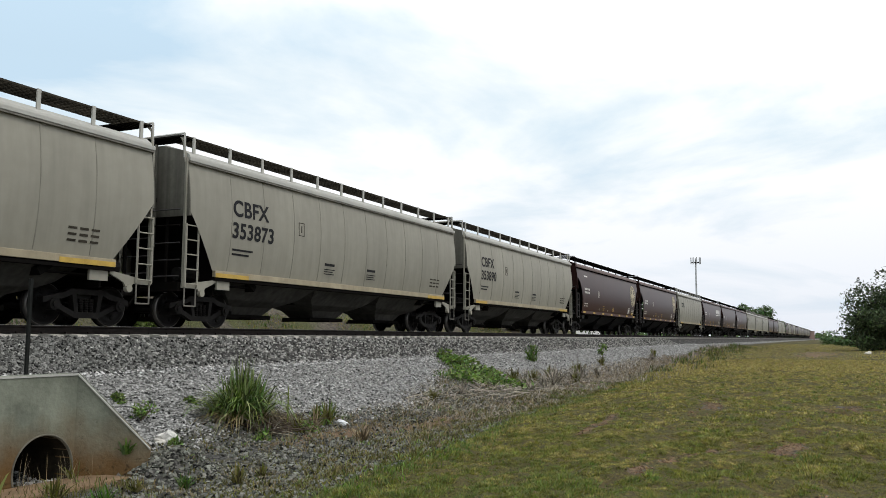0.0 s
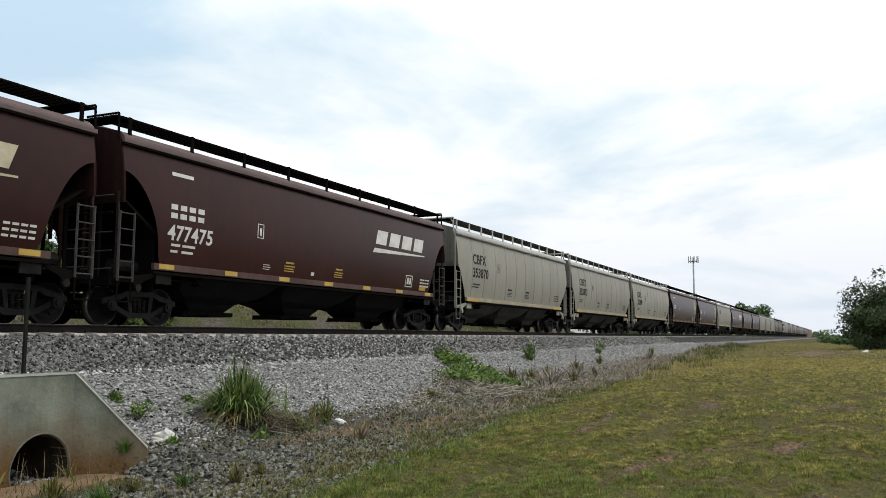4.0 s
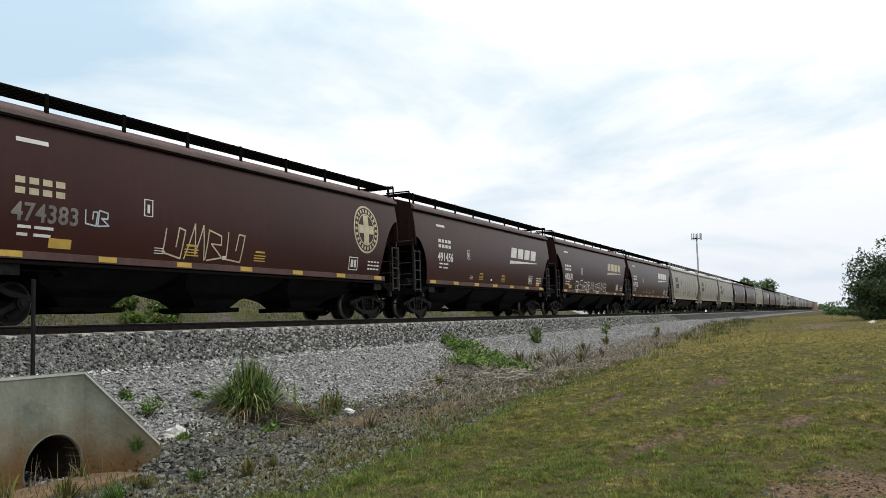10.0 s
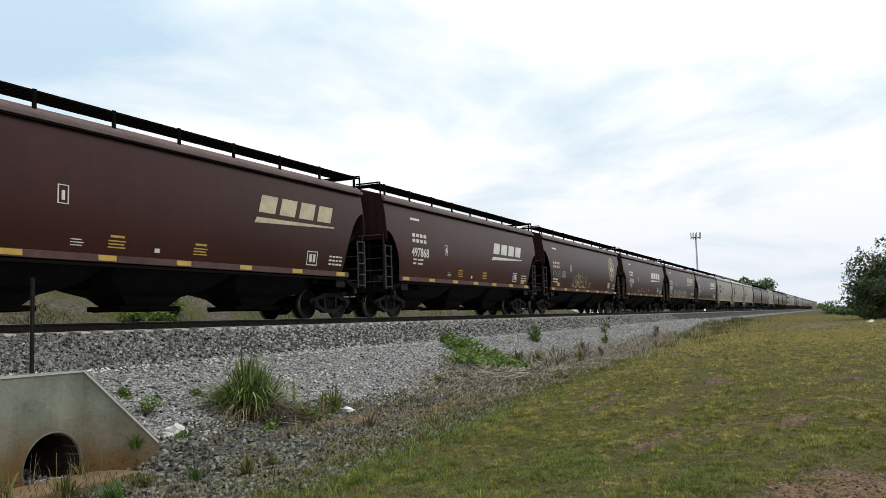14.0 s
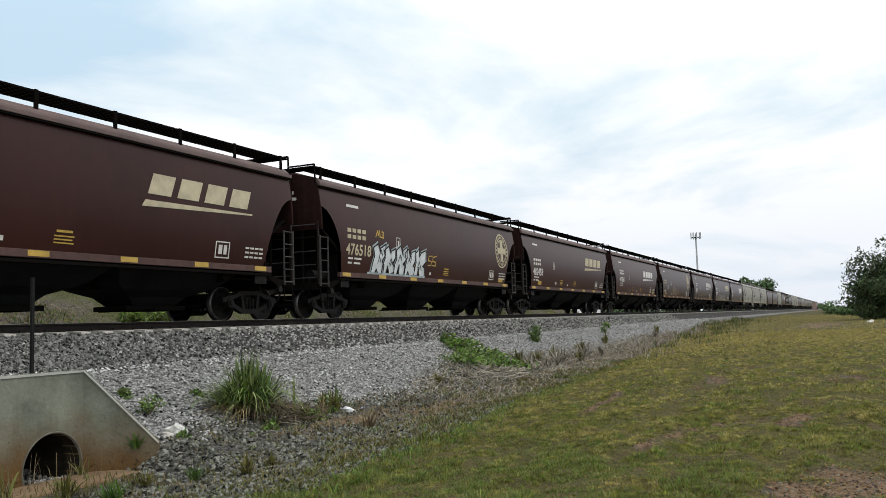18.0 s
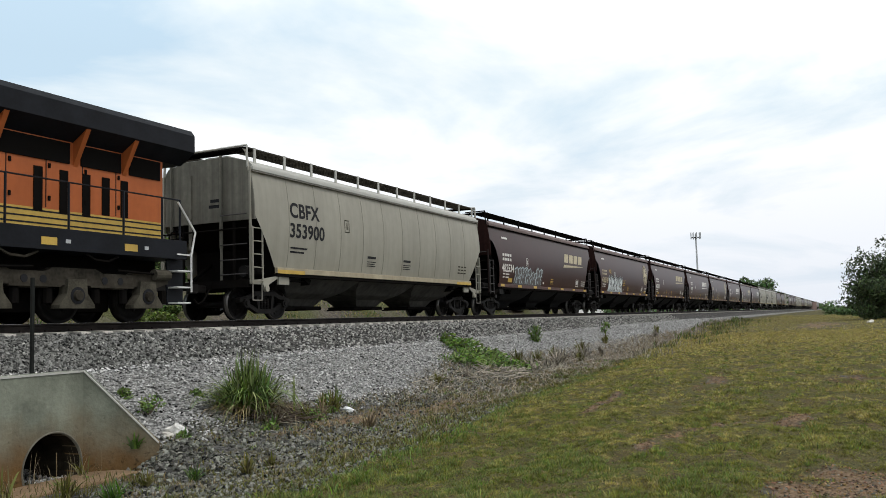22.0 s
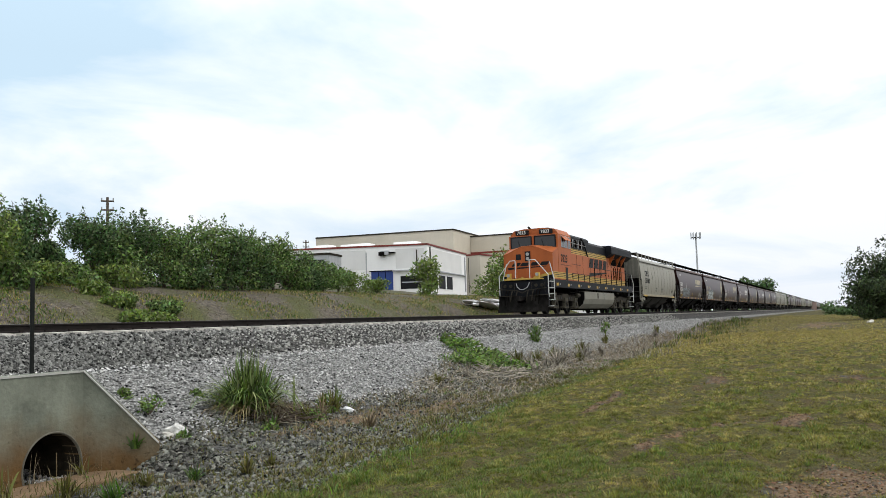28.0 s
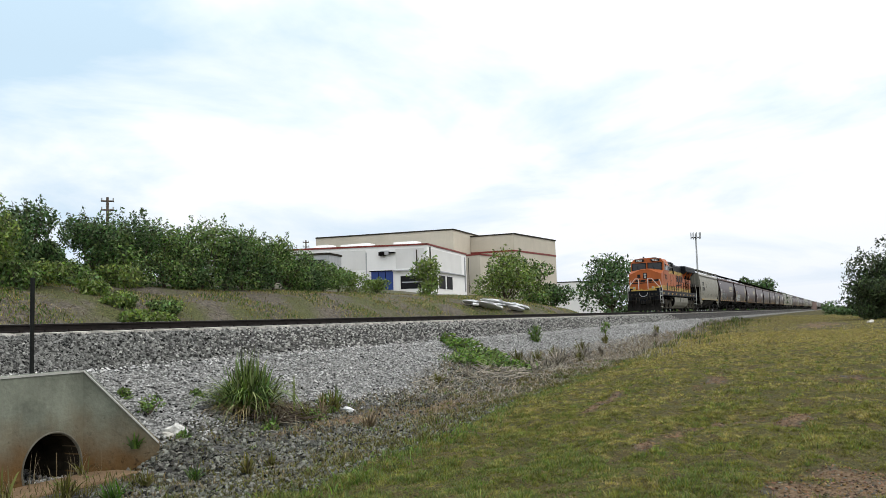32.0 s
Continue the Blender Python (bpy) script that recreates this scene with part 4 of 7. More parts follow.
def hopper_car(kind):
    """A three-bay covered hopper; origin at the centre line below its trailing corner posts, body towards +x."""
    grey = kind == "grey"
    short = kind == "short"
    L = LENGTH[kind]
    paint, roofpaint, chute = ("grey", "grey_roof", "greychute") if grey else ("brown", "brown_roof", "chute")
    post_paint = "grey" if grey else "post"
    car = thing("hopper_car", "warm grey covered hopper car with cream sill stripe, on rails" if grey else "dark brown covered hopper car with white markings, on rails", "hopper car", "cars of the train")
    top, bot = 4.17, 1.42
    if grey:
        def cut(d): return 2.85 - 1.43 * (d - 0.0) / 1.05 if d < 1.05 else 0
    else:
        rise, reach = (1.65, 1.05) if short else (2.05, 1.22)
        def cut(d): return bot + rise * max(0, 1 - (max(0.0, d) / reach) ** 1.8) ** 0.6 if d < reach else 0
    for s in (-1, 1):
        part("side_sheet", sheet_side(L, s * 1.6, cut, top, bot), paint, car, smooth=True)
    # roof shell with shallow peak and end plates with slope sheets
    bm = bm_new()
    prof = [(-1.6, 4.16), (-1.57, 4.28), (-1.42, 4.40), (-0.75, 4.58), (0.75, 4.58), (1.42, 4.40), (1.57, 4.28), (1.6, 4.16)]
    prism(bm, prof, "x", 0.1, L - 0.1)
    part("roof", bm, roofpaint, car)
    for k in range(2):
        X = (lambda v: v) if k == 0 else (lambda v: L - v)
        bm = bm_new()
        a, c = sorted((X(0.05), X(0.12)))
        zs = [2.75 + 1.4 * k / 6 for k in range(7)]
        prism(bm, [(-side_y(z) + 0.004, z) for z in zs] + [(-1.40, 4.40), (-0.75, 4.56), (0.75, 4.56), (1.40, 4.40)] + [(side_y(z) - 0.004, z) for z in zs[::-1]], "x", a, c)
        for yy in (-0.55, 0.55):
            a, c = sorted((X(-0.01), X(0.05)))
            box(bm, a, c, yy - 0.04, yy + 0.04, 2.0, 4.15)
        part("end_plate", bm, "greyend" if grey else "end_shade_grime", car, "dirty end plate with shade in its colour")
        part("end_walkway", box(bm_new(), *sorted((X(-0.04), X(0.5))), -1.46, 1.46, (4.76 if grey else 4.74) - 0.03, (4.76 if grey else 4.74) + 0.005), "dark", car, "dark walkway across the roof end")
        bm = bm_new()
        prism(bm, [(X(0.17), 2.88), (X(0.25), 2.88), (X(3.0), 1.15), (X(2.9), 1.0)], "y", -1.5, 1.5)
        # near-black colour stands for the unlit space at the car end
        part("slope_sheet", bm, "dark", car, "steep slope sheet coloured near black for shade")
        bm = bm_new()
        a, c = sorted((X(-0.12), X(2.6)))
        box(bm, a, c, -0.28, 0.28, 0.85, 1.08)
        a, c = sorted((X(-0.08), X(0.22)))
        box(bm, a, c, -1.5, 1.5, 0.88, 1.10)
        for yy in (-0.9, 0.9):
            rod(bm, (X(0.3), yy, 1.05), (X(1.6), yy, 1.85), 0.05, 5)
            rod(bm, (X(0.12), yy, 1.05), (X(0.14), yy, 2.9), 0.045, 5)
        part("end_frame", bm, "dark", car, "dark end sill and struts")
        # added dark plates fill the unlit space under the slope sheet
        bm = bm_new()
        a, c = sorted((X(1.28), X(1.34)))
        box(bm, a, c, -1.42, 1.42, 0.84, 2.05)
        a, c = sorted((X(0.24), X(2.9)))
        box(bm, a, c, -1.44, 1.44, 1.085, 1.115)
        part("bolster_web", bm, "dark", car, "added dark bolster web and shear plate filling the unlit end")
        bm = bm_new()
        rod(bm, (X(0.45), -0.95, 1.36), (X(1.15), -0.95, 1.36), 0.17, 10)
        part("brake_cylinder", bm, "truck", car, "dark brake cylinder")
        for s in (-1, 1):
            # corner post, ladder, step
            a, c = sorted((X(-0.02), X(0.10)))
            part("corner_post", box(bm_new(), *sorted((X(0.0), X(0.06))), s * 1.55 - 0.03, s * 1.55 + 0.03, 0.98, 4.2 if grey else 3.0, 0.008), post_paint, car)
            bm = ladder(bm_new(), X(0.02), X(0.46), s * 1.62, 0.98, 2.55, 5)
            part("ladder", bm, "grey" if grey else "rung", car)
            bm = pipe(bm_new(), [(X(0.04), s * 1.6, 1.0), (X(0.04), s * 1.6, 0.52), (X(0.44), s * 1.6, 0.52), (X(0.44), s * 1.6, 1.0)], 0.02, 5)
            part("stirrup_step", bm, "seam" if grey else "dark", car)
            bm = bm_new()
            a, c = sorted((X(-0.02), X(1.15)))
            prism(bm, [(X(-0.02), 0.96), (X(0.52), 0.96), (X(0.58), 0.88), (X(0.74), 0.88), (X(0.80), 0.98), (X(1.2), 1.15), (X(1.2), 1.22), (X(-0.02), 1.04)], "y", s * 1.54, s * 1.59)
            pad = part("jacking_pad", bm, "grey" if grey else "dark", car)
            part("pull_lug", rod(bm_new(), (X(0.66), s * 1.53, 0.85), (X(0.66), s * 1.63, 0.85), 0.09, 10), "grey" if grey else "truck", pad)
            part("sill_plate", box(bm_new(), *sorted((X(1.25), X(1.75))), s * 1.55 - 0.03, s * 1.55 + 0.03, 0.98, 1.268), "grey" if grey else "truck", pad)
        # end uprights, wide rungs and crossover rail
        e = part("end_rail", box(bm_new(), *sorted((X(-0.05), X(0.02))), -0.60, -0.56, 1.1, 4.6), "greyend" if grey else "end_shade_grime", car)
        part("end_rail", box(bm_new(), *sorted((X(-0.05), X(0.02))), 1.2, 1.25, 1.1, 4.6), "greyend" if grey else "end_shade_grime", car)
        part("crossover_rail", rod(bm_new(), (X(-0.08), -1.5, 2.5), (X(-0.08), 1.5, 2.5), 0.025, 5), "dark", car)
        for z in (1.25, 1.65, 2.07, 2.9):
            part("end_rung", rod(bm_new(), (X(-0.06), -1.5, z), (X(-0.06), -0.58, z), 0.018, 5), "rung", e)
        if grey:
            part("roof_end_rail", pipe(bm_new(), [(X(0.02), -1.52, 4.1), (X(0.0), -1.46, 4.62), (X(0.02), -1.30, 4.80), (X(0.02), 1.30, 4.80), (X(0.0), 1.46, 4.62), (X(0.02), 1.52, 4.1)], 0.035, 6), "grey", car)
        bm = bm_new()
        a, c = sorted((X(-0.10), X(-0.52)))
        box(bm, a, c, -0.11, 0.11, 0.78, 0.98, 0.03)
        prism(bm, [(X(-0.50), -0.17), (X(-0.71), -0.12), (X(-0.71), 0.02), (X(-0.62), 0.05), (X(-0.62), 0.14), (X(-0.50), 0.17)], "z", 0.76, 1.0)
        part("coupler", bm, "truck", car, "rusty knuckle coupler")
        part("air_hose", pipe(bm_new(), [(X(-0.2), -0.3, 0.85), (X(-0.45), -0.32, 0.55), (X(-0.62), -0.26, 0.45), (X(-0.72), -0.2, 0.6)], 0.03, 5), "dark", car)
        if k == 0:
            bm = bm_new()
            for i in range(16):
                p, q = [(-0.12, 0.95 + 0.26 * cos(2 * pi * j / 16), 2.35 + 0.26 * sin(2 * pi * j / 16)) for j in (i, i + 1)]
                rod(bm, p, q, 0.018, 5)
            for i in range(4):
                rod(bm, (-0.12, 0.95, 2.35), (-0.12, 0.95 + 0.26 * cos(i * pi / 2), 2.35 + 0.26 * sin(i * pi / 2)), 0.015, 5)
            rod(bm, (-0.12, 0.95, 2.35), (0.15, 0.95, 2.35), 0.03, 6)
            part("brake_wheel", bm, "dark", car)
    for s in (-1, 1):
        part("top_chord", box(bm_new(), 0.05, L - 0.05, s * 1.61 - 0.035, s * 1.61 + 0.035, 4.12, 4.22, 0.012), roofpaint, car)
        # dark strip paints the shadow in the groove below the eave
        part("eave_shadow", box(bm_new(), 0.06, L - 0.06, s * 1.60 - 0.03, s * 1.60 + 0.03, 4.075, 4.118), "seam" if grey else "dark", car, "shadow line painted under the eave")
        a = part("side_sill", box(bm_new(), 1.1, L - 1.1, s * 1.6 - 0.05, s * 1.6 + 0.05, 1.30, 1.46, 0.01), "cream" if grey else "sill", car, "cream-painted side sill" if grey else "brown side sill")
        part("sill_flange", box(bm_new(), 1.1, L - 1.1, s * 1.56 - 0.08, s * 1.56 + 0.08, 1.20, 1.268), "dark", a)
        if grey:
            part("sill_stripe", box(bm_new(), 1.12, 2.45, s * 1.653 - 0.003, s * 1.653 + 0.003, 1.29, 1.40), "yellow", a, "faded yellow stripe")
            part("sill_stripe", box(bm_new(), L - 2.6, L - 1.12, s * 1.653 - 0.003, s * 1.653 + 0.003, 1.29, 1.40), "yellow", a, "faded yellow stripe")
        else:
            for i in range(7):
                x = 1.25 + i * (L - 3.1) / 6
                part("reflector", box(bm_new(), x, x + 0.5, s * 1.653 - 0.003, s * 1.653 + 0.003, 1.33, 1.45), "yellow", a, "yellow reflective strip")
        # running board on brackets
        zt = 4.76 if grey else 4.74
        bm = bm_new()
        for yy in (1.44, 1.32, 1.20, 1.08, 0.96, 0.84, 0.76):
            box(bm, 0.1, L - 0.1, s * yy - 0.022, s * yy + 0.022, zt - 0.03, zt + 0.01)
        for i in range(int((L - 0.3) / 0.17)):
            box(bm, 0.1 + i * 0.17, 0.1 + i * 0.17 + 0.06, s * 1.10 - 0.33, s * 1.10 + 0.33, zt - 0.025, zt + 0.005)
        rb = part("running_board", bm, "dark" if not grey else "locogrey", car, "dark steel grating walkway")
        n = 12 if grey else 9
        me = finish(box(bm_new(), -0.045, 0.045, s * 1.47 - 0.02, s * 1.47 + 0.02, 4.34, zt + 0.02), "bracket")
        for i in range(n):
            part("bracket", me, "grey_roof" if grey else "dark", rb, loc=(0.35 + (L - 0.7) * i / (n - 1), 0, 0))
        for X in (0.0, L):
            part("grab_iron", pipe(bm_new(), [(X, s * 1.5, 4.2), (X, s * 1.48, zt + 0.05), (X, s * 0.5, zt + 0.05)], 0.03, 5), "grey_roof" if grey else "dark", car)
    part("hatch_trough", box(bm_new(), 0.5, L - 0.5, -0.42, 0.42, 4.55, 4.72, 0.04), roofpaint, car, "long roof hatch cover")
    for i in range(3):
        x = L / 2 + (i - 1) * (4.3 if L > 16.5 else 4.1)
        bm = bm_new()
        rings = []
        for z, hx, hy in ((0.34, 0.62, 0.42), (0.62, 0.98, 0.60), (0.78, 1.45, 0.92), (0.92, 1.75, 1.08), (1.30, 2.12, 1.52)):
            rings.append([bm.verts.new((x + sx * hx, sy * hy, z)) for sx, sy in ((-1, -1), (1, -1), (1, 1), (-1, 1))])
        bm.faces.new(rings[0][::-1])
        bm.faces.new(rings[-1])
        for A, C in zip(rings, rings[1:]):
            for j in range(4):
                bm.faces.new((A[j], A[(j + 1) % 4], C[(j + 1) % 4], C[j]))
        bay = part("hopper_bay", bm, chute, car, "tapered dusty hopper chute with shade in its colour")
        bm = box(bm_new(), x - 1.0, x + 1.0, -0.55, 0.55, 0.28, 0.40, 0.02)
        rod(bm, (x - 0.45, -0.95, 0.3), (x - 0.45, 0.95, 0.3), 0.03, 6)
        part("outlet_gate", bm, "dark", bay)
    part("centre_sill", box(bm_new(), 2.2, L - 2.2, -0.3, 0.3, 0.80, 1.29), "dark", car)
    for x in (1.3, L - 1.3):
        add_truck(car, x)
    if grey:
        for i in range(10):
            x = 1.66 + i * 1.41
            zs = [1.5 + 2.6 * k / 10 for k in range(11)]
            rim = [(-side_y(z) - 0.007, z) for z in zs] + [(-side_y(z) + 0.02, z) for z in zs[::-1]]
            part("weld_seam", prism(bm_new(), rim, "x", x - 0.011, x + 0.011), "greyseam", car)
    return car


def emblem(car, x, z):
    """A round cream emblem with a cross: plain ring and arms."""
    bm = bm_new()
    n = 40
    for r0, r1 in ((0.74, 0.81), (0.50, 0.54)):
        A = [[bm.verts.new((x + r * cos(2 * pi * i / n), -0.001, z + r * sin(2 * pi * i / n))) for i in range(n)] for r in (r0, r1)]
        for i in range(n):
            bm.faces.new((A[0][i], A[0][(i + 1) % n], A[1][(i + 1) % n], A[1][i]))
    cross = [(-0.16, -0.48), (0.16, -0.48), (0.16, -0.14), (0.48, -0.14), (0.48, 0.14), (0.16, 0.14), (0.16, 0.48), (-0.16, 0.48), (-0.16, 0.14), (-0.48, 0.14), (-0.48, -0.14), (-0.16, -0.14)]
    prism(bm, [(x + p, z + q) for p, q in cross], "y", -0.003, 0.003)
    for i in range(22):
        a = 2 * pi * i / 22
        prism(bm, [(x + q * cos(a + d), z + q * sin(a + d)) for q, d in ((0.58, -0.07), (0.70, -0.07), (0.70, 0.07), (0.58, 0.07))], "y", -0.003, 0.003)
    part("emblem", hug(finish(bm, "emblem"), 0, 0.009), "tan", car, "faded cream round emblem with a cross")


def strokes(bm, pts, t, y):
    """A sprayed line of half-width t as short flat pieces."""
    for (a, b), (c, d) in zip(pts, pts[1:]):
        k = max(1, round(math.hypot(c - a, d - b) / 0.25))
        for i in range(k):
            p, q = (mix(a, c, i / k), mix(b, d, i / k)), (mix(a, c, (i + 1) / k), mix(b, d, (i + 1) / k))
            u = math.hypot(q[0] - p[0], q[1] - p[1]) or 1
            nx, nz = -(q[1] - p[1]) / u * t, (q[0] - p[0]) / u * t
            ex, ez = nz * 0.5, -nx * 0.5
            v = [bm.verts.new(w) for w in ((p[0] + nx - ex, y, p[1] + nz - ez), (q[0] + nx + ex, y, q[1] + nz + ez), (q[0] - nx + ex, y, q[1] - nz + ez), (p[0] - nx - ex, y, p[1] - nz - ez))]
            bm.faces.new(v)


def sprayed(name, bm, mat, parent, label=""):
    ob = part(name, hug(finish(bm, name), 0), mat, parent, label)
    return tagged(ob, kind="stuff")


def graffiti(car, x, z, w, h, seed, fill, line, n=5, halo=None):
    """A sprayed piece of jagged interlocked shapes with outlines; no letters."""
    rng = random.Random(seed)
    glow, body, ink = bm_new(), bm_new(), bm_new()
    for i in range(n):
        a0, a1 = x + w * (i - 0.06) / n, x + w * (i + 1.04) / n
        lean, tall = rng.uniform(-0.05, 0.18), h * rng.uniform(0.72, 1.0)
        notch = rng.uniform(0.35, 0.65)
        base = [(0, 0.0), (0.30, 0.05), (0.36, 0.30 * rng.random() + 0.1), (0.55, 0.02), (1.0, 0.0 + 0.1 * rng.random()), (0.93, 0.34), (0.74, 0.42), (0.98, 0.60), (0.90, 0.97), (0.52, 0.86), (notch, 0.72), (0.30, 1.0), (-0.02, 0.82), (0.14, 0.55), (0.02, 0.34)]
        out = [(mix(a0, a1, u + 0.05 * rng.uniform(-1, 1)) + lean * v, z + tall * max(0, v + 0.03 * rng.uniform(-1, 1))) for u, v in base]
        y = -0.012 - 0.0015 * i
        cx, cz = sum(p[0] for p in out) / len(out), sum(p[1] for p in out) / len(out)
        for bm, k, yy in ((glow, 1.16, -0.009), (body, 1.0, y)):
            mid = bm.verts.new((cx, yy, cz))
            ring = [bm.verts.new((cx + (p - cx) * k, yy, max(1.47, cz + (q - cz) * k))) for p, q in out]
            for g in range(len(ring)):
                bm.faces.new((mid, ring[g], ring[(g + 1) % len(ring)]))
        strokes(ink, out + out[:1], 0.026, -0.024)
        for _ in range(2):
            u, v = rng.uniform(0.25, 0.6), rng.uniform(0.2, 0.6)
            strokes(ink, [(mix(a0, a1, u), z + tall * v), (mix(a0, a1, u + 0.12), z + tall * (v + 0.22)), (mix(a0, a1, u + 0.25), z + tall * (v + 0.05))], 0.017, -0.024)
    strokes(glow, [(x - 0.25, 1.50), (x + w + 0.1, 1.50)], 0.035, -0.028)
    g = sprayed("graffiti", body, fill, car, "jagged sprayed graffiti shapes with outlines")
    sprayed("graffiti_halo", glow, halo or line, g)
    sprayed("graffiti_outline", ink, line, g, "sprayed outlines")


def scribble(car, x, z, w, h, seed, mat="tan", t=0.017):
    """A tag in thin sprayed zigzags and loops; no letters."""
    rng = random.Random(seed)
    bm = bm_new()
    n = max(2, round(w / 0.8))
    for k in range(n):
        a, b = x + w * k / n, w / n
        top = z + h * rng.uniform(0.75, 1.0)
        lean = 0.12 * rng.uniform(-0.5, 1)
        shape = rng.choice([[(0, 0), (0.1, 1), (0.85, 0.9), (0.8, 0.55), (0.3, 0.5), (0.9, 0.1), (0.05, 0.0)], [(0, 0.9), (0.05, 0.1), (0.9, 0.0), (0.95, 0.85), (0.6, 0.9), (0.55, 0.35)], [(0, 0), (0.3, 1), (0.5, 0.2), (0.75, 1), (1.0, 0.05)], [(0.9, 1), (0.1, 0.9), (0.0, 0.5), (0.8, 0.45), (0.85, 0.05), (0.0, 0.0)]])
        strokes(bm, [(a + b * (u * 0.92 + 0.04 * rng.uniform(-1, 1)) + lean * v, mix(z, top, min(1, max(0, v + 0.06 * rng.uniform(-1, 1))))) for u, v in shape], t, -0.010 - 0.0008 * k)
    sprayed("graffiti", bm, mat, car, "thin sprayed scribble")


def mark(name, car, me, mat, x, z, y=None, label=""):
    """Paint on a car: bent on to the bulged side, or flat at y where one is given."""
    me = me if isinstance(me, bpy.types.Mesh) else finish(me, name)
    if y is None and name != "end_number":
        hug(me, z, 0.007)
    ob = part(name, me, mat, car, label, loc=(x, y or 0, z))
    return tagged(ob, kind="stuff" if name in ("stencil", "end_number", "car_number", "reporting_mark") else "")


def logo(car, x, z, w, h, mat):
    """Four plain slanted glyph blocks over a tapered line."""
    bm = blocks(4, w * 0.19, h, w * 0.055, 0.42)
    prism(bm, [(-0.02 * w, -0.30 * h), (0.98 * w, -0.22 * h), (0.98 * w, -0.30 * h), (-0.05 * w, -0.62 * h)], "y", -0.003, 0.003)
    mark("railway_logo", car, bm, mat, x, z, label="plain logo shapes on the car side")


SOURCE = {"brown": hopper_car("brown"), "grey": hopper_car("grey"), "short": hopper_car("short")}


# n: kind, number as lettered, logo, emblem, graffiti
FLEET = {
    1: ("grey", "353900"), 2: ("brown", "482534"), 3: ("brown", "476518"), 4: ("brown", "482458"), 5: ("short", "497868"),
    6: ("brown", "474383"), 7: ("short", "491456"), 8: ("brown", "480631"), 9: ("brown", "477475"), 10: ("grey", "353870"),
    11: ("grey", "353873"), 12: ("grey", "353890"), 13: ("brown", ""), 14: ("brown", ""), 15: ("grey", ""),
    16: ("brown", ""), 17: ("brown", ""), 18: ("brown", ""), 19: ("grey", ""), 20: ("grey", ""), 21: ("grey", ""), 22: ("brown", ""),
    23: ("brown", ""), 24: ("grey", ""), 25: ("grey", ""),
}
EMBLEMS, LOGOS = (3, 6, 13, 14), (2, 4, 5, 7, 8, 9, 16)
PLACES = [0.0, 17.28, 35.97, 54.44, 73.15, 90.81, 109.38, 127.0, 144.97, 163.49, 180.67, 197.86]     # corner posts of the first cars
used, place = set(), 0.0
for n in range(1, 42):
    kind, number = FLEET.get(n, ("brown" if (n * 7) % 5 < 3 else "grey", ""))
    place = PLACES[n - 1] if n <= 12 else place + PITCH[FLEET.get(n - 1, ("brown" if ((n - 1) * 7) % 5 < 3 else "grey", ""))[0]]
    car = SOURCE[kind] if kind not in used else copy_thing(SOURCE[kind], pose(0, 0, 0))
    used.add(kind)
    TRAIN.append((car, place))
    if n <= 13:
        WHEELS += [(w, 0.457, w.location.x) for w in car.children if w.name.startswith("wheelset")]
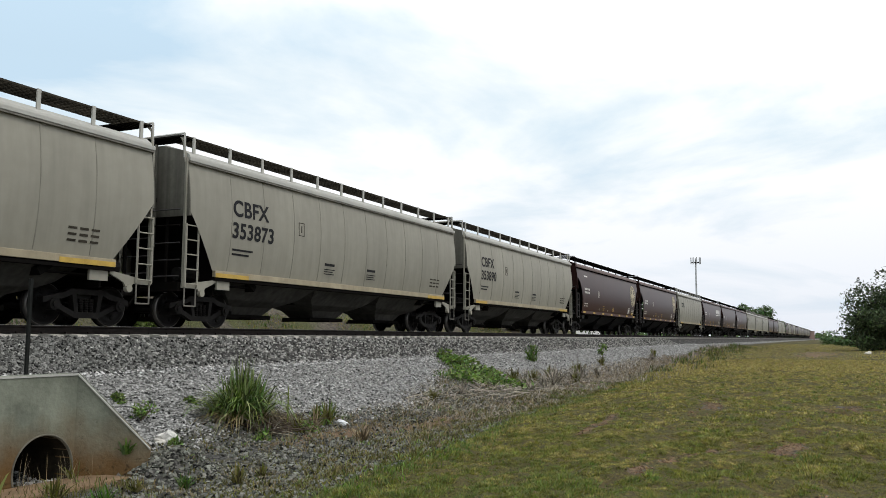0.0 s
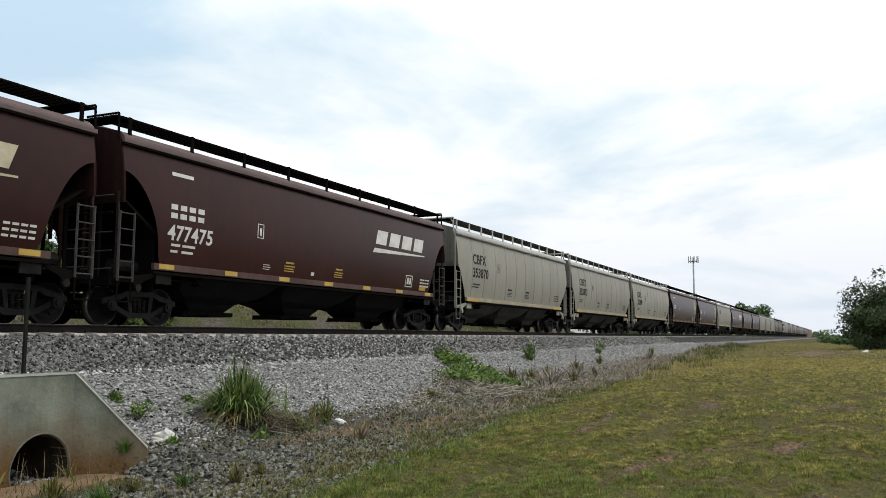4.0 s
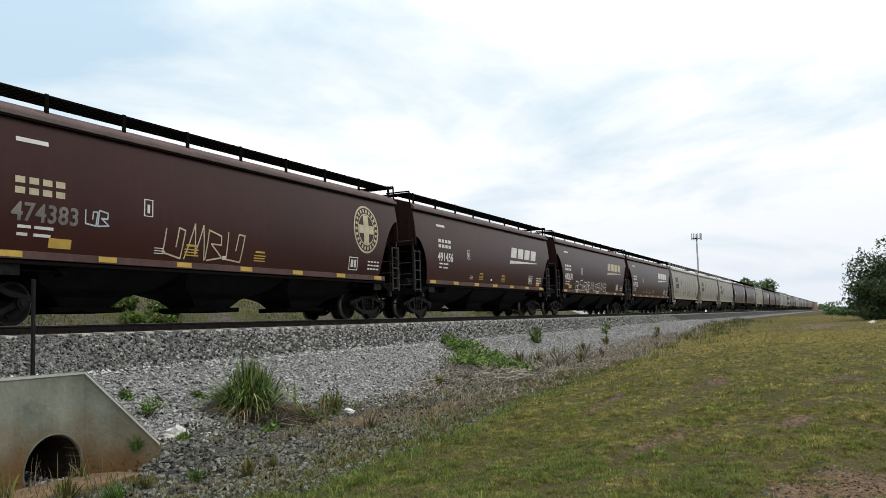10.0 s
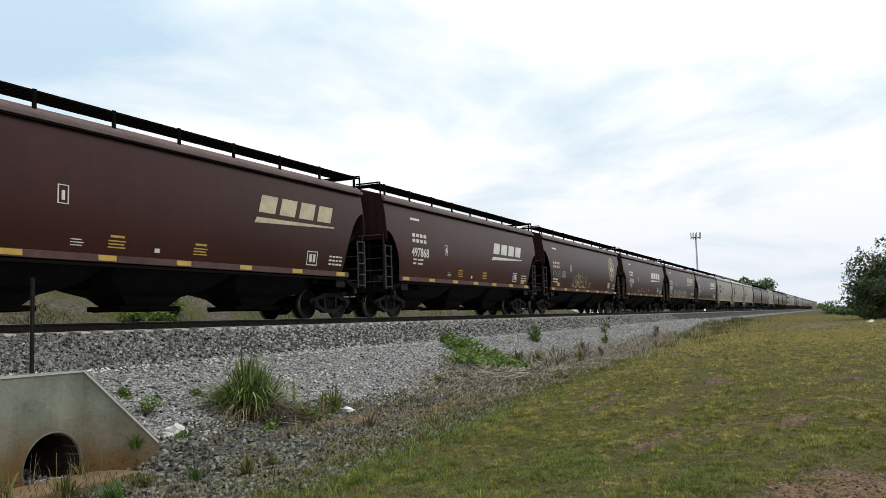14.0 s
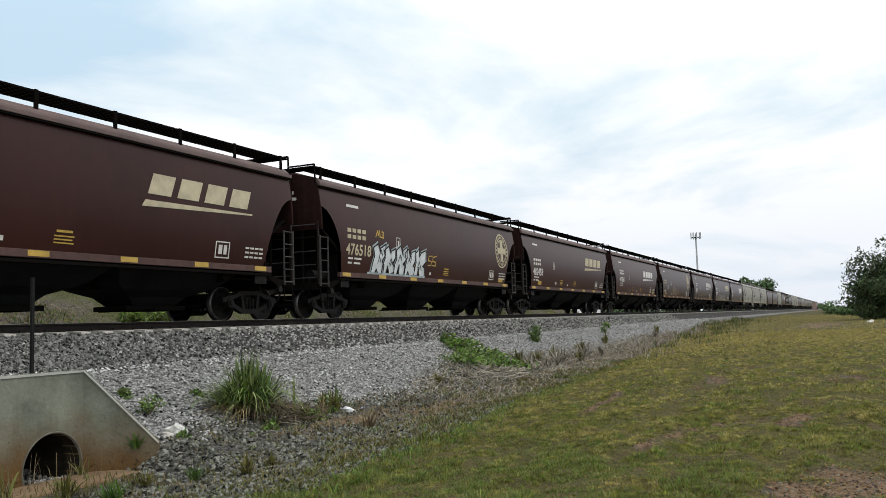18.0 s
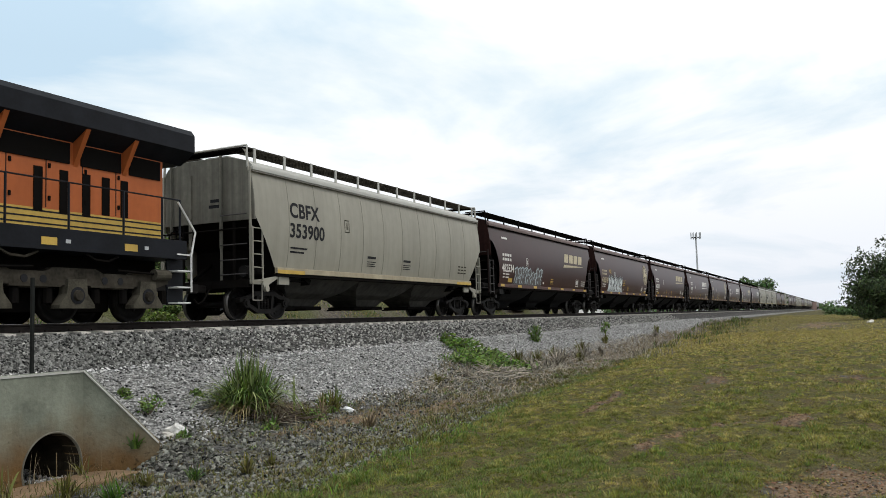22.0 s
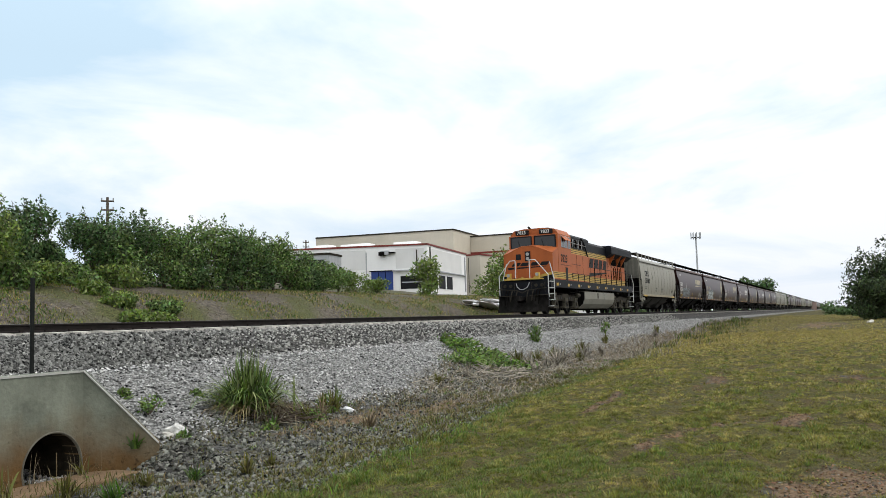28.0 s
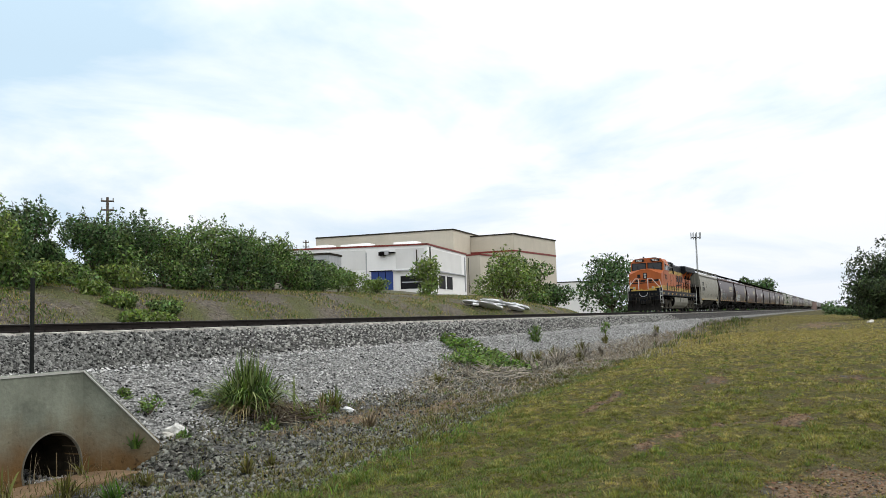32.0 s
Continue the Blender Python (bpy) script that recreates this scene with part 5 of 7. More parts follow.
# markings go on after the copies are made
for n, (car, base) in enumerate(TRAIN, 1):
    kind, number = FLEET.get(n, ("brown" if "brown" in car["label"] else "grey", ""))
    if n > 24:
        continue
    L = LENGTH[kind]
    if kind == "grey":
        mark("reporting_mark", car, lettering("CBFX", 0.60), "black", 1.70, 2.97)
        if number:
            mark("car_number", car, lettering(number, 0.58), "black", 1.68, 2.38)
            mark("stencil", car, bars([(0, 0.12, 0.85, 0.05), (0, 0, 0.70, 0.05)]), "black", 1.75, 1.92)
            mark("end_number", car, bars([(0, 0, 0.5, 0.09), (0.05, 0.16, 0.38, 0.09)]), "black", 0, 3.0).matrix_local = pose(0.046, -0.1, 3.15, 0, 0, -90)
            for x in (6.2, 8.8):
                mark("stencil", car, bars([(0, 0.26, 0.55, 0.08), (0, 0.14, 0.6, 0.025), (0, 0.07, 0.5, 0.025), (0, 0, 0.58, 0.025)]), "black", x, 1.72)
            mark("stencil", car, bars([(0, 0, 0.28, 0.02), (0, 0.38, 0.28, 0.02), (0, 0.02, 0.02, 0.36), (0.26, 0.02, 0.02, 0.36), (0.12, 0.1, 0.04, 0.2)]), "locogrey", 4.7, 2.75)
            mark("stencil", car, bars([(i * 0.3, j * 0.13, 0.22, 0.05) for i in range(3) for j in range(3)]), "locogrey", L - 2.4, 1.75)
    else:
        x0, z0 = (2.04, 2.78) if kind == "short" else (1.55, 2.58)
        mark("reporting_mark", car, blocks(4, 0.22, 0.42, 0.095, 0.0, 2), "tan" if n in (3, 6) else "white", x0, z0, label="four plain pale blocks")
        if number:
            mark("car_number", car, lettering(number, 0.46 if kind == "short" else 0.51), "white" if n not in (3, 6) else "tan" if n == 3 else "seam", x0 - 0.06, z0 - 0.52)
        mark("stencil", car, bars([(0, 0.15, 0.3, 0.06), (0.38, 0.15, 0.45, 0.06), (0, 0, 0.24, 0.06), (0.38, 0, 0.4, 0.06)]), "white", x0 + 0.1, z0 - 0.82)
        mark("stencil", car, bars([(0, 0, 0.28, 0.02), (0, 0.38, 0.28, 0.02), (0, 0.02, 0.03, 0.36), (0.25, 0.02, 0.03, 0.36), (0.10, 0.08, 0.08, 0.2)]), "white", 4.9, 2.45)
        mark("stencil", car, bars([(0, 0, 0.55, 0.03), (0, 0.40, 0.55, 0.03), (0, 0.03, 0.03, 0.37), (0.52, 0.03, 0.03, 0.37), (0.12, 0.1, 0.14, 0.24), (0.32, 0.1, 0.12, 0.24)]), "white", L - 3.4, 1.60)
        mark("stencil", car, bars([(i * 0.2, j * 0.12, 0.15, 0.05) for i in range(4) for j in range(3)]), "white", L - 2.2, 1.66)
        for x in (6.3, 9.0):
            mark("stencil", car, bars([(0.05, 0.28, 0.4, 0.05), (0, 0.19, 0.5, 0.03), (0, 0.12, 0.46, 0.03), (0, 0.05, 0.5, 0.03)]), "yellow", x, 1.58)
        mark("stencil", car, bars([(0, 0, 0.3, 0.02), (0, 0.06, 0.34, 0.02), (0, 0.12, 0.28, 0.02)]), "white", 5.3, 1.62)
        mark("stencil", car, bars([(0, 0, 0.16, 0.1)]), "white", 7.7, 1.60)
        if n < 14:
            mark("stencil", car, bars([(0, 0, 0.75, 0.09)]), "white", 1.6 if kind == "brown" else 2.0, 3.62)
            mark("placard", car, box(bm_new(), 0, 0.55, -0.003, 0.003, 0, 0.20), "yellow", L - 2.2 if n % 2 else 2.4, 1.52 if n % 2 else 1.56, label="small yellow placard")
            mark("end_number", car, bars([(0, 0, 0.55, 0.10), (0.05, 0.2, 0.4, 0.10)]), "white", 0, 3.5).matrix_local = pose(0.046, -0.2, 3.72, 0, 0, -90)
            mark("end_number", car, bars([(0, 0, 0.7, 0.03), (0, 0.1, 0.6, 0.03), (0, 0.2, 0.66, 0.03)]), "white", 0, 3.5).matrix_local = pose(0.046, 0.9, 3.1, 0, 0, -90)
        if n in LOGOS:
            logo(car, 10.2 if kind == "short" else 11.5, 2.82 if kind == "short" else 2.96, 3.9, 0.50, "tan" if n in (4, 8, 2) else "white")
        if n in EMBLEMS:
            emblem(car, 14.95 if n == 6 else 15.4, 3.0)
graffiti(TRAIN[1][0], 3.2, 1.47, 4.1, 0.95, 5, "graf_dim", "graf_blue", 5, "graf_dim")
graffiti(TRAIN[2][0], 3.2, 1.47, 4.0, 1.15, 6, "graf_white", "black", 5, "graf_blue")
scribble(TRAIN[2][0], 7.5, 1.95, 0.8, 0.45, 11, "yellow", 0.022)
scribble(TRAIN[2][0], 3.4, 2.75, 0.6, 0.28, 12, "yellow", 0.022)
scribble(TRAIN[1][0], 6.95, 1.95, 0.5, 0.4, 13, "graf_blue", 0.02)
scribble(TRAIN[7][0], 3.8, 1.49, 7.4, 0.66, 7, "graf_white", 0.022)
scribble(TRAIN[5][0], 5.55, 1.55, 3.0, 1.0, 8, "tan", 0.02)
scribble(TRAIN[5][0], 3.25, 2.1, 0.7, 0.4, 9, "graf_blue")


def locomotive():
    loco = thing("locomotive", "orange, yellow and black diesel locomotive, dusty, on the rails", "locomotive", "cars of the train")
    # underframe and deck
    bm = bm_new()
    box(bm, 0.9, 21.6, -1.5, 1.5, 1.50, 1.96, 0.01)
    uf = part("underframe", bm, "locoblack", loco, "black side sill and deck")
    for i in range(9):
        part("reflector", box(bm_new(), 2.0 + i * 2.2, 2.38 + i * 2.2, -1.506, -1.50, 1.60, 1.76), "yellow", uf, "yellow reflective strip")
        part("sill_light", box(bm_new(), 2.6 + i * 2.2, 2.72 + i * 2.2, -1.506, -1.50, 1.66, 1.74), "galv", uf)
    part("frame_beam", box(bm_new(), 1.0, 21.5, -0.55, 0.55, 0.95, 1.5), "dark", loco)
    # long hood: lower orange part, black top, stripes
    bm = prism(bm_new(), [(-1.0, 1.96), (-1.0, 3.95), (1.0, 3.95), (1.0, 1.96)], "x", 5.2, 21.3)
    hood = part("hood", bm, "orange", loco)
    part("hood_stripe", box(bm_new(), 5.2, 21.3, -1.006, -1.0, 1.98, 2.42), "yellow", hood, "yellow band along the hood")
    for z in (2.08, 2.21, 2.34):
        part("hood_line", box(bm_new(), 5.2, 21.3, -1.010, -1.006, z, z + 0.035), "black", hood)
    part("hood_stripe", box(bm_new(), 5.2, 15.6, -1.006, -1.0, 3.74, 4.08), "yellow", hood, "yellow band along the hood")
    for z in (3.80, 3.92, 4.03):
        part("hood_line", box(bm_new(), 5.2, 15.6, -1.010, -1.006, z, z + 0.03), "black", hood)
    bm = prism(bm_new(), [(-1.0, 4.08), (-1.0, 4.84), (-0.82, 4.98), (0.82, 4.98), (1.0, 4.84), (1.0, 4.08)], "x", 5.2, 11.0)
    part("inverter_hood", bm, "locoblack", loco, "black electrical cabinet top")
    bm = prism(bm_new(), [(-1.0, 3.951), (-1.0, 4.60), (-0.80, 4.78), (0.80, 4.78), (1.0, 4.60), (1.0, 3.951)], "x", 11.0, 15.5)
    part("engine_hood_top", bm, "locoblack", loco, "black engine hood top")
    # cabinet screens with pale frames
    for x in (5.45, 6.5, 7.5, 8.5):
        g = part("screen", box(bm_new(), x, x + 0.75, -1.012, -1.0, 4.20, 4.66), "dark", loco)
        for xx in (x, x + 0.69):
            part("screen_frame", box(bm_new(), xx, xx + 0.06, -1.03, -1.012, 4.16, 4.70), "galv", g)
    part("grab_rail", pipe(bm_new(), [(5.3, -1.1, 4.42), (9.9, -1.1, 4.38)], 0.02, 5), "galv", loco)
    part("brace_pipe", pipe(bm_new(), [(9.0, -1.06, 4.84), (9.6, -1.06, 4.62), (10.7, -1.06, 3.55), (10.7, -1.06, 3.1)], 0.045, 6), "locoblack", loco)
    for x in (11.6, 12.0, 13.6, 14.1):
        part("exhaust_cap", box(bm_new(), x, x + 0.32, -0.35, 0.35, 4.78, 4.92 if x < 13 else 4.88, 0.03), "dark", loco)
    # radiator wing
    bm = prism(bm_new(), [(-1.0, 3.95), (-1.46, 4.24), (-1.46, 4.66), (-1.36, 4.80), (1.36, 4.80), (1.46, 4.66), (1.46, 4.24), (1.0, 3.95)], "x", 15.5, 21.95)
    wing = part("radiator_wing", bm, "locoblack", loco, "wide black flared radiator housing")
    for x in (16.6, 18.6, 20.0):
        bm = prism(bm_new(), [(-1.0, 3.42), (-1.42, 4.22), (-1.0, 4.22)], "x", x, x + 0.12)
        part("wing_bracket", bm, "orange", wing)
    for x, w in ((16.8, 1.7), (18.8, 1.15), (20.2, 1.0)):
        part("radiator_screen", box(bm_new(), x, x + w, -1.03, -1.0, 3.46, 3.92), "dark", wing)
    for x in (17.6, 18.25, 18.85, 19.4, 19.95):
        part("louvre", box(bm_new(), x, x + 0.22, -1.015, -1.0, 2.35 + 0.08 * (x > 19), 3.30), "dark", hood)
    # hood doors
    for i in range(11):
        x = 10.3 + i * 0.95
        if x < 21:
            part("hood_door_seam", box(bm_new(), x, x + 0.02, -1.008, -1.0, 2.45, 3.72), "black", hood)
            for z in (2.6, 3.3):
                part("door_latch", box(bm_new(), x + 0.06, x + 0.11, -1.03, -1.0, z, z + 0.10), "dark", hood)
    # cab and nose
    cab = part("cab", box(bm_new(), 2.55, 5.2, -1.5, 1.5, 1.961, 4.64, 0.03), "orange", loco, "orange cab with black numbers")
    bm = prism(bm_new(), [(-1.5, 4.641), (-1.25, 4.96), (-0.6, 5.05), (0.6, 5.05), (1.25, 4.96), (1.5, 4.641)], "x", 2.75, 5.2)
    part("cab_roof", bm, "orange", cab)
    bm = prism(bm_new(), [(-1.485, 1.961), (-1.485, 3.44), (-0.36, 3.90), (0.36, 3.90), (1.485, 3.44), (1.485, 1.961)], "x", 1.5, 2.56)
    for v in bm.verts:
        if v.co.x > 2 and v.co.z > 3:
            v.co.z += 0.14 if v.co.z > 3.6 else 0.42
    part("nose", bm, "orange", cab)
    part("nose_edge", pipe(bm_new(), [(2.5, -1.485, 3.84), (1.50, -1.485, 3.45), (1.50, -0.36, 3.91), (1.50, 0.36, 3.91), (1.50, 1.485, 3.45), (2.5, 1.485, 3.84)], 0.022, 5), "orange", cab)
    part("nose_stripe", box(bm_new(), 1.49, 5.2, -1.508, -1.50, 2.03, 2.40), "yellow", cab, "yellow band round the cab base")
    for z in (2.12, 2.22, 2.32):
        part("nose_line", box(bm_new(), 1.6, 5.2, -1.512, -1.508, z, z + 0.03), "black", cab)
    bm = bm_new()
    for s in (-1, 1):
        prism(bm, [(s * 0.3, 2.03), (s * 0.3, 2.14), (s * 1.485, 2.40), (s * 1.485, 2.24)], "x", 1.488, 1.499)
    part("nose_stripe", bm, "yellow", cab, "yellow chevron on the nose")
    bm = bm_new()
    for s in (-1, 1):
        prism(bm, [(s * 0.3, 1.965), (s * 0.3, 2.026), (s * 1.485, 2.236), (s * 1.485, 1.965)], "x", 1.488, 1.499)
    part("nose_base", bm, "locoblack", cab, "black nose base")
    for s in (-1, 1):
        part("nose_post", box(bm_new(), 0.62, 0.70, s * 0.42 - 0.03, s * 0.42 + 0.03, 2.0, 3.0), "orange", cab, "orange hand post")
    part("nose_hatch", box(bm_new(), 1.47, 1.499, 0.42, 0.72, 3.15, 3.48, 0.01), "black", cab)
    # windscreens, side windows
    for y0, y1 in ((-1.36, -0.10), (0.10, 1.36)):
        part("windscreen", box(bm_new(), 2.515, 2.549, y0, y1, 3.70, 4.58, 0.03), "glass", cab, "dark windscreen")
        part("windscreen_frame", pipe(bm_new(), [(2.51, y0, 3.72), (2.51, y1, 3.72), (2.51, y1, 4.56), (2.51, y0, 4.56), (2.51, y0, 3.72)], 0.035, 4), "locoblack", cab)
        part("number_board", box(bm_new(), 2.62, 2.74, y0 + 0.2, y1 - 0.25, 4.70, 4.96, 0.02), "black", cab, "black number board")
        part("board_number", lettering("7823", 0.26), "white", cab).matrix_local = pose(2.61, y1 - 0.36, 4.74, 0, 0, -90)
        part("wiper", rod(bm_new(), (2.50, (y0 + y1) / 2, 3.78), (2.50, (y0 + y1) / 2 + 0.2, 4.35), 0.015, 4), "black", cab)
    for x0, x1 in ((3.18, 3.62), (3.68, 4.36), (4.55, 4.98)):
        part("side_window", box(bm_new(), x0, x1, -1.515, -1.50, 3.90, 4.54, 0.005), "glass", cab, "dark cab side window")
        part("window_frame", pipe(bm_new(), [(x0, -1.512, 3.90), (x1, -1.512, 3.90), (x1, -1.512, 4.54), (x0, -1.512, 4.54), (x0, -1.512, 3.90)], 0.022, 4), "galv", cab)
    part("sun_visor", prism(bm_new(), [(-1.5, 4.56), (-1.74, 4.30), (-1.72, 4.28), (-1.5, 4.52)], "x", 3.25, 4.5), "orange", cab, "folded-out orange sun visor")
    part("air_conditioner", box(bm_new(), 3.4, 4.1, -0.7, -0.2, 5.03, 5.12, 0.03), "locogrey", cab)
    part("horn", rod(rod(bm_new(), (3.0, 0.3, 5.1), (2.7, 0.3, 5.12), 0.03, 8, 0.07), (3.0, 0.3, 5.0), (3.0, 0.3, 5.1), 0.03), "locogrey", cab)
    mark("cab_number", loco, lettering("7823", 0.62), "black", 3.02, 3.02, -1.506)
    part("cab_door", box(bm_new(), 3.9, 4.32, -1.514, -1.50, 1.97, 2.72), "black", cab, "dark open battery box door")
    part("cab_panel_line", pipe(bm_new(), [(2.95, -1.505, 2.85), (5.15, -1.505, 2.85)], 0.012, 4), "black", cab)
    bm = bm_new()
    box(bm, 1.47, 1.499, -0.17, 0.17, 3.05, 3.62)
    hl = part("headlight_housing", bm, "black", cab)
    for z in (3.2, 3.45):
        part("headlight", rod(bm_new(), (1.44, 0, z), (1.47, 0, z), 0.10, 14), "lampglass", hl)
    part("nose_door", box(bm_new(), 1.485, 1.499, 0.45, 1.05, 2.1, 3.3), "orange", cab)
    bm = bm_new()
    for y in (1.02, 0.50, -0.10, -0.68):
        prism(bm, [(y, 2.78), (y - 0.46, 2.78), (y - 0.62, 2.98), (y - 0.16, 2.98)], "x", 1.484, 1.499)
    prism(bm, [(1.2, 2.60), (-1.1, 2.70), (-1.1, 2.73), (1.25, 2.72)], "x", 1.484, 1.499)
    part("nose_logo", bm, "black", cab, "plain dark slanted shapes on the nose")
    # side logo: plain slanted blocks over a wedge
    bm = blocks(4, 0.92, 0.62, 0.28, 0.42)
    prism(bm, [(-0.75, -0.42), (4.6, -0.20), (4.6, -0.26), (-0.95, -0.72)], "y", -0.003, 0.003)
    mark("railway_logo", loco, bm, "black", 10.95, 3.06, -1.013, "plain black logo shapes on the hood")
    mark("hood_stencil", loco, bars([(0, 0, 0.5, 0.05), (0, 0.12, 0.7, 0.05)]), "black", 5.9, 2.72, -1.006)
    # fuel tank with chamfered lower half
    bm = prism(bm_new(), [(-1.5, 1.36), (-1.5, 0.90), (-1.38, 0.58), (-1.02, 0.30), (1.02, 0.30), (1.38, 0.58), (1.5, 0.90), (1.5, 1.36)], "x", 7.8, 15.5)
    tk = part("fuel_tank", bm, "tank", loco, "dusty silver fuel tank")
    part("tank_base", box(bm_new(), 7.82, 15.48, -1.0, 1.0, 0.24, 0.299), "dark", tk)
    # added dark plates put shade on the tank's ends
    for x0, x1 in ((7.74, 7.796), (15.504, 15.56)):
        part("tank_end", prism(bm_new(), [(-1.46, 1.34), (-1.46, 0.91), (-1.35, 0.60), (-1.0, 0.32), (1.0, 0.32), (1.35, 0.60), (1.46, 0.91), (1.46, 1.34)], "x", x0, x1), "dark", tk, "dark plate giving the tank end its shade")
    part("tank_gauge", box(bm_new(), 10.9, 11.1, -1.515, -1.50, 0.95, 1.30), "locogrey", tk)
    part("tank_seam", box(bm_new(), 12.6, 12.63, -1.506, -1.50, 0.87, 1.35), "locogrey", tk)
    # pipes below the sill
    for i in range(7):
        x = 6.0 + i * 2.1
        part("pipe_loop", pipe(bm_new(), [(x, -1.4, 1.48), (x + 0.25, -1.42, 1.36), (x + 0.6, -1.42, 1.34), (x + 0.9, -1.4, 1.46)], 0.03, 5), "locogrey" if i % 2 else "dark", uf)
    # three-axle trucks
    for c0 in (4.35, 18.45):
        bm = bm_new()
        tr = part("truck", box(bm, c0 - 2.6, c0 + 2.6, -0.6, 0.6, 0.75, 1.0), "dark", loco, "three-axle truck")
        for s in (-1, 1):
            bm = bm_new()
            y0, y1 = sorted((s * 1.06, s * 1.26))
            # cast frame: dips in its top edge, arches down to a pedestal at each axle
            prism(bm, [(c0 - 2.75, 1.10), (c0 - 2.75, 0.90), (c0 - 2.4, 0.80), (c0 - 1.6, 0.80), (c0 - 1.35, 0.74), (c0 - 0.7, 0.74), (c0 - 0.45, 0.80), (c0 + 0.45, 0.80), (c0 + 0.7, 0.74), (c0 + 1.35, 0.74), (c0 + 1.6, 0.80), (c0 + 2.4, 0.80),
                       (c0 + 2.75, 0.90), (c0 + 2.75, 1.10), (c0 + 1.75, 1.16), (c0 + 1.55, 1.08), (c0 + 0.75, 1.08), (c0 + 0.55, 1.17), (c0 - 0.55, 1.17), (c0 - 0.75, 1.08), (c0 - 1.55, 1.08), (c0 - 1.75, 1.16)], "y", y0, y1)
            sf = part("side_frame", bm, "locogrey", tr, "dusty grey truck side frame")
            # black discs paint the dark of the frame's holes
            for q in (-1.25, -0.8, 0.8, 1.25):
                part("frame_hole", rod(bm_new(), (c0 + q, s * 1.255, 0.92), (c0 + q, s * 1.270, 0.92), 0.085, 10), "black", sf)
            for q in (-1.0, 1.0):
                part("frame_rib", box(bm_new(), c0 + q - 0.62, c0 + q + 0.62, *sorted((s * 1.262, s * 1.30)), 0.76, 0.80), "locogrey", sf)
            for k in (-1, 0, 1):
                x = c0 + k * 2.03
                ya, yb = sorted((s * 1.08, s * 1.34))
                part("axle_box", prism(bm_new(), [(x - 0.24, 0.93), (x - 0.27, 0.62), (x - 0.46, 0.38), (x - 0.46, 0.31), (x + 0.46, 0.31), (x + 0.46, 0.38), (x + 0.27, 0.62), (x + 0.24, 0.93)], "y", ya, yb), "pedestal", sf, "dust-caked axle box pedestal")
                # black disc paints the dark recess round the bearing
                part("bearing_recess", rod(bm_new(), (x, s * 1.338, 0.58), (x, s * 1.352, 0.58), 0.185, 16), "black", sf)
                part("bearing_cap", rod(bm_new(), (x, s * 1.352, 0.58), (x, s * 1.41, 0.58), 0.125, 12, 0.105), "locogrey", sf)
                for q in (-0.62, 0.62):
                    part("coil_spring", rod(bm_new(), (x + q, s * 1.16, 0.42), (x + q, s * 1.16, 0.74), 0.10, 8), "dark", sf)
            for q in (-2.45, 2.45):
                part("brake_cylinder", rod(bm_new(), (c0 + q - 0.24, s * 1.32, 1.10), (c0 + q + 0.24, s * 1.32, 1.10), 0.13, 12), "pedestal", sf)
                part("brake_rod", rod(bm_new(), (c0 + q * 0.9, s * 1.32, 1.12), (c0 + q * 0.45, s * 1.32, 1.16), 0.03, 6), "dark", sf)
        for q in (-1.0, 1.0):
            part("traction_motor", box(bm_new(), c0 + q - 0.55, c0 + q + 0.55, -0.6, 0.6, 0.24, 0.74, 0.08), "dark", tr)
        for k in (-1, 0, 1):
            w = part("wheelset", WHEEL42, "wheel", loco, "dark steel wheels on an axle", loc=(c0 + k * 2.03, 0, 0.533))
            for turn in (0, pi):
                part("tread", TREAD42, "truck", w).rotation_euler = (0, 0, turn)
            WHEELS.append((w, 0.533, c0 + k * 2.03))
    # pilot, plough, coupler, steps
    part("pilot", box(bm_new(), 0.60, 0.9, -1.42, 1.42, 0.75, 1.93, 0.02), "locoblack", loco, "black pilot plate")
    # plough: two curved wings that meet in a blunt prow, with a notch for the coupler
    bm = bm_new()
    cols = []
    for k in range(15):
        y = -1.5 + 3.0 * k / 14
        top = 0.66 if abs(y) < 0.4 else 1.04
        cols.append([bm.verts.new((0.50 - 0.32 * (1 - abs(y) / 1.5) - 0.20 * (1 - h) ** 2, y * (1.0 - 0.03 * h), 0.13 + (top - 0.13) * h)) for h in (0, 0.25, 0.5, 0.75, 1.0)])
    for A, C in zip(cols, cols[1:]):
        for q in range(4):
            bm.faces.new((A[q], C[q], C[q + 1], A[q + 1]))
    bmesh.ops.solidify(bm, geom=bm.faces[:], thickness=0.04)
    part("snow_plough", bm, "plough", loco, "dark scuffed snow plough")
    part("plough_lip", box(bm_new(), 0.30, 0.58, -1.46, -0.42, 1.045, 1.075), "locogrey", loco, "worn step plate over the plough")
    part("plough_lip", box(bm_new(), 0.30, 0.58, 0.42, 1.46, 1.045, 1.075), "locogrey", loco, "worn step plate over the plough")
    for y in (-1.1, -0.75, 0.75, 1.1):
        part("receptacle", rod(bm_new(), (0.50, y, 1.62), (0.60, y, 1.62), 0.09, 10), "locogrey", loco, "round cable receptacle")
    for y in (-1.28, -0.52, 0.52, 1.28):
        part("grab_iron", pipe(bm_new(), [(0.60, y, 1.25), (0.50, y, 1.28), (0.50, y, 1.75), (0.60, y, 1.78)], 0.018, 5), "locogrey", loco)
    for y in (-1.0, -0.82, 0.82, 1.0):
        part("air_hose", pipe(bm_new(), [(0.58, y, 1.40), (0.44, y, 1.28), (0.36, y + 0.03, 1.0), (0.34, y + 0.06, 0.62), (0.38, y + 0.04, 0.45)], 0.032, 5), "dark", loco)
    bm = box(bm_new(), -0.35, 0.6, -0.13, 0.13, 0.78, 1.0, 0.03)
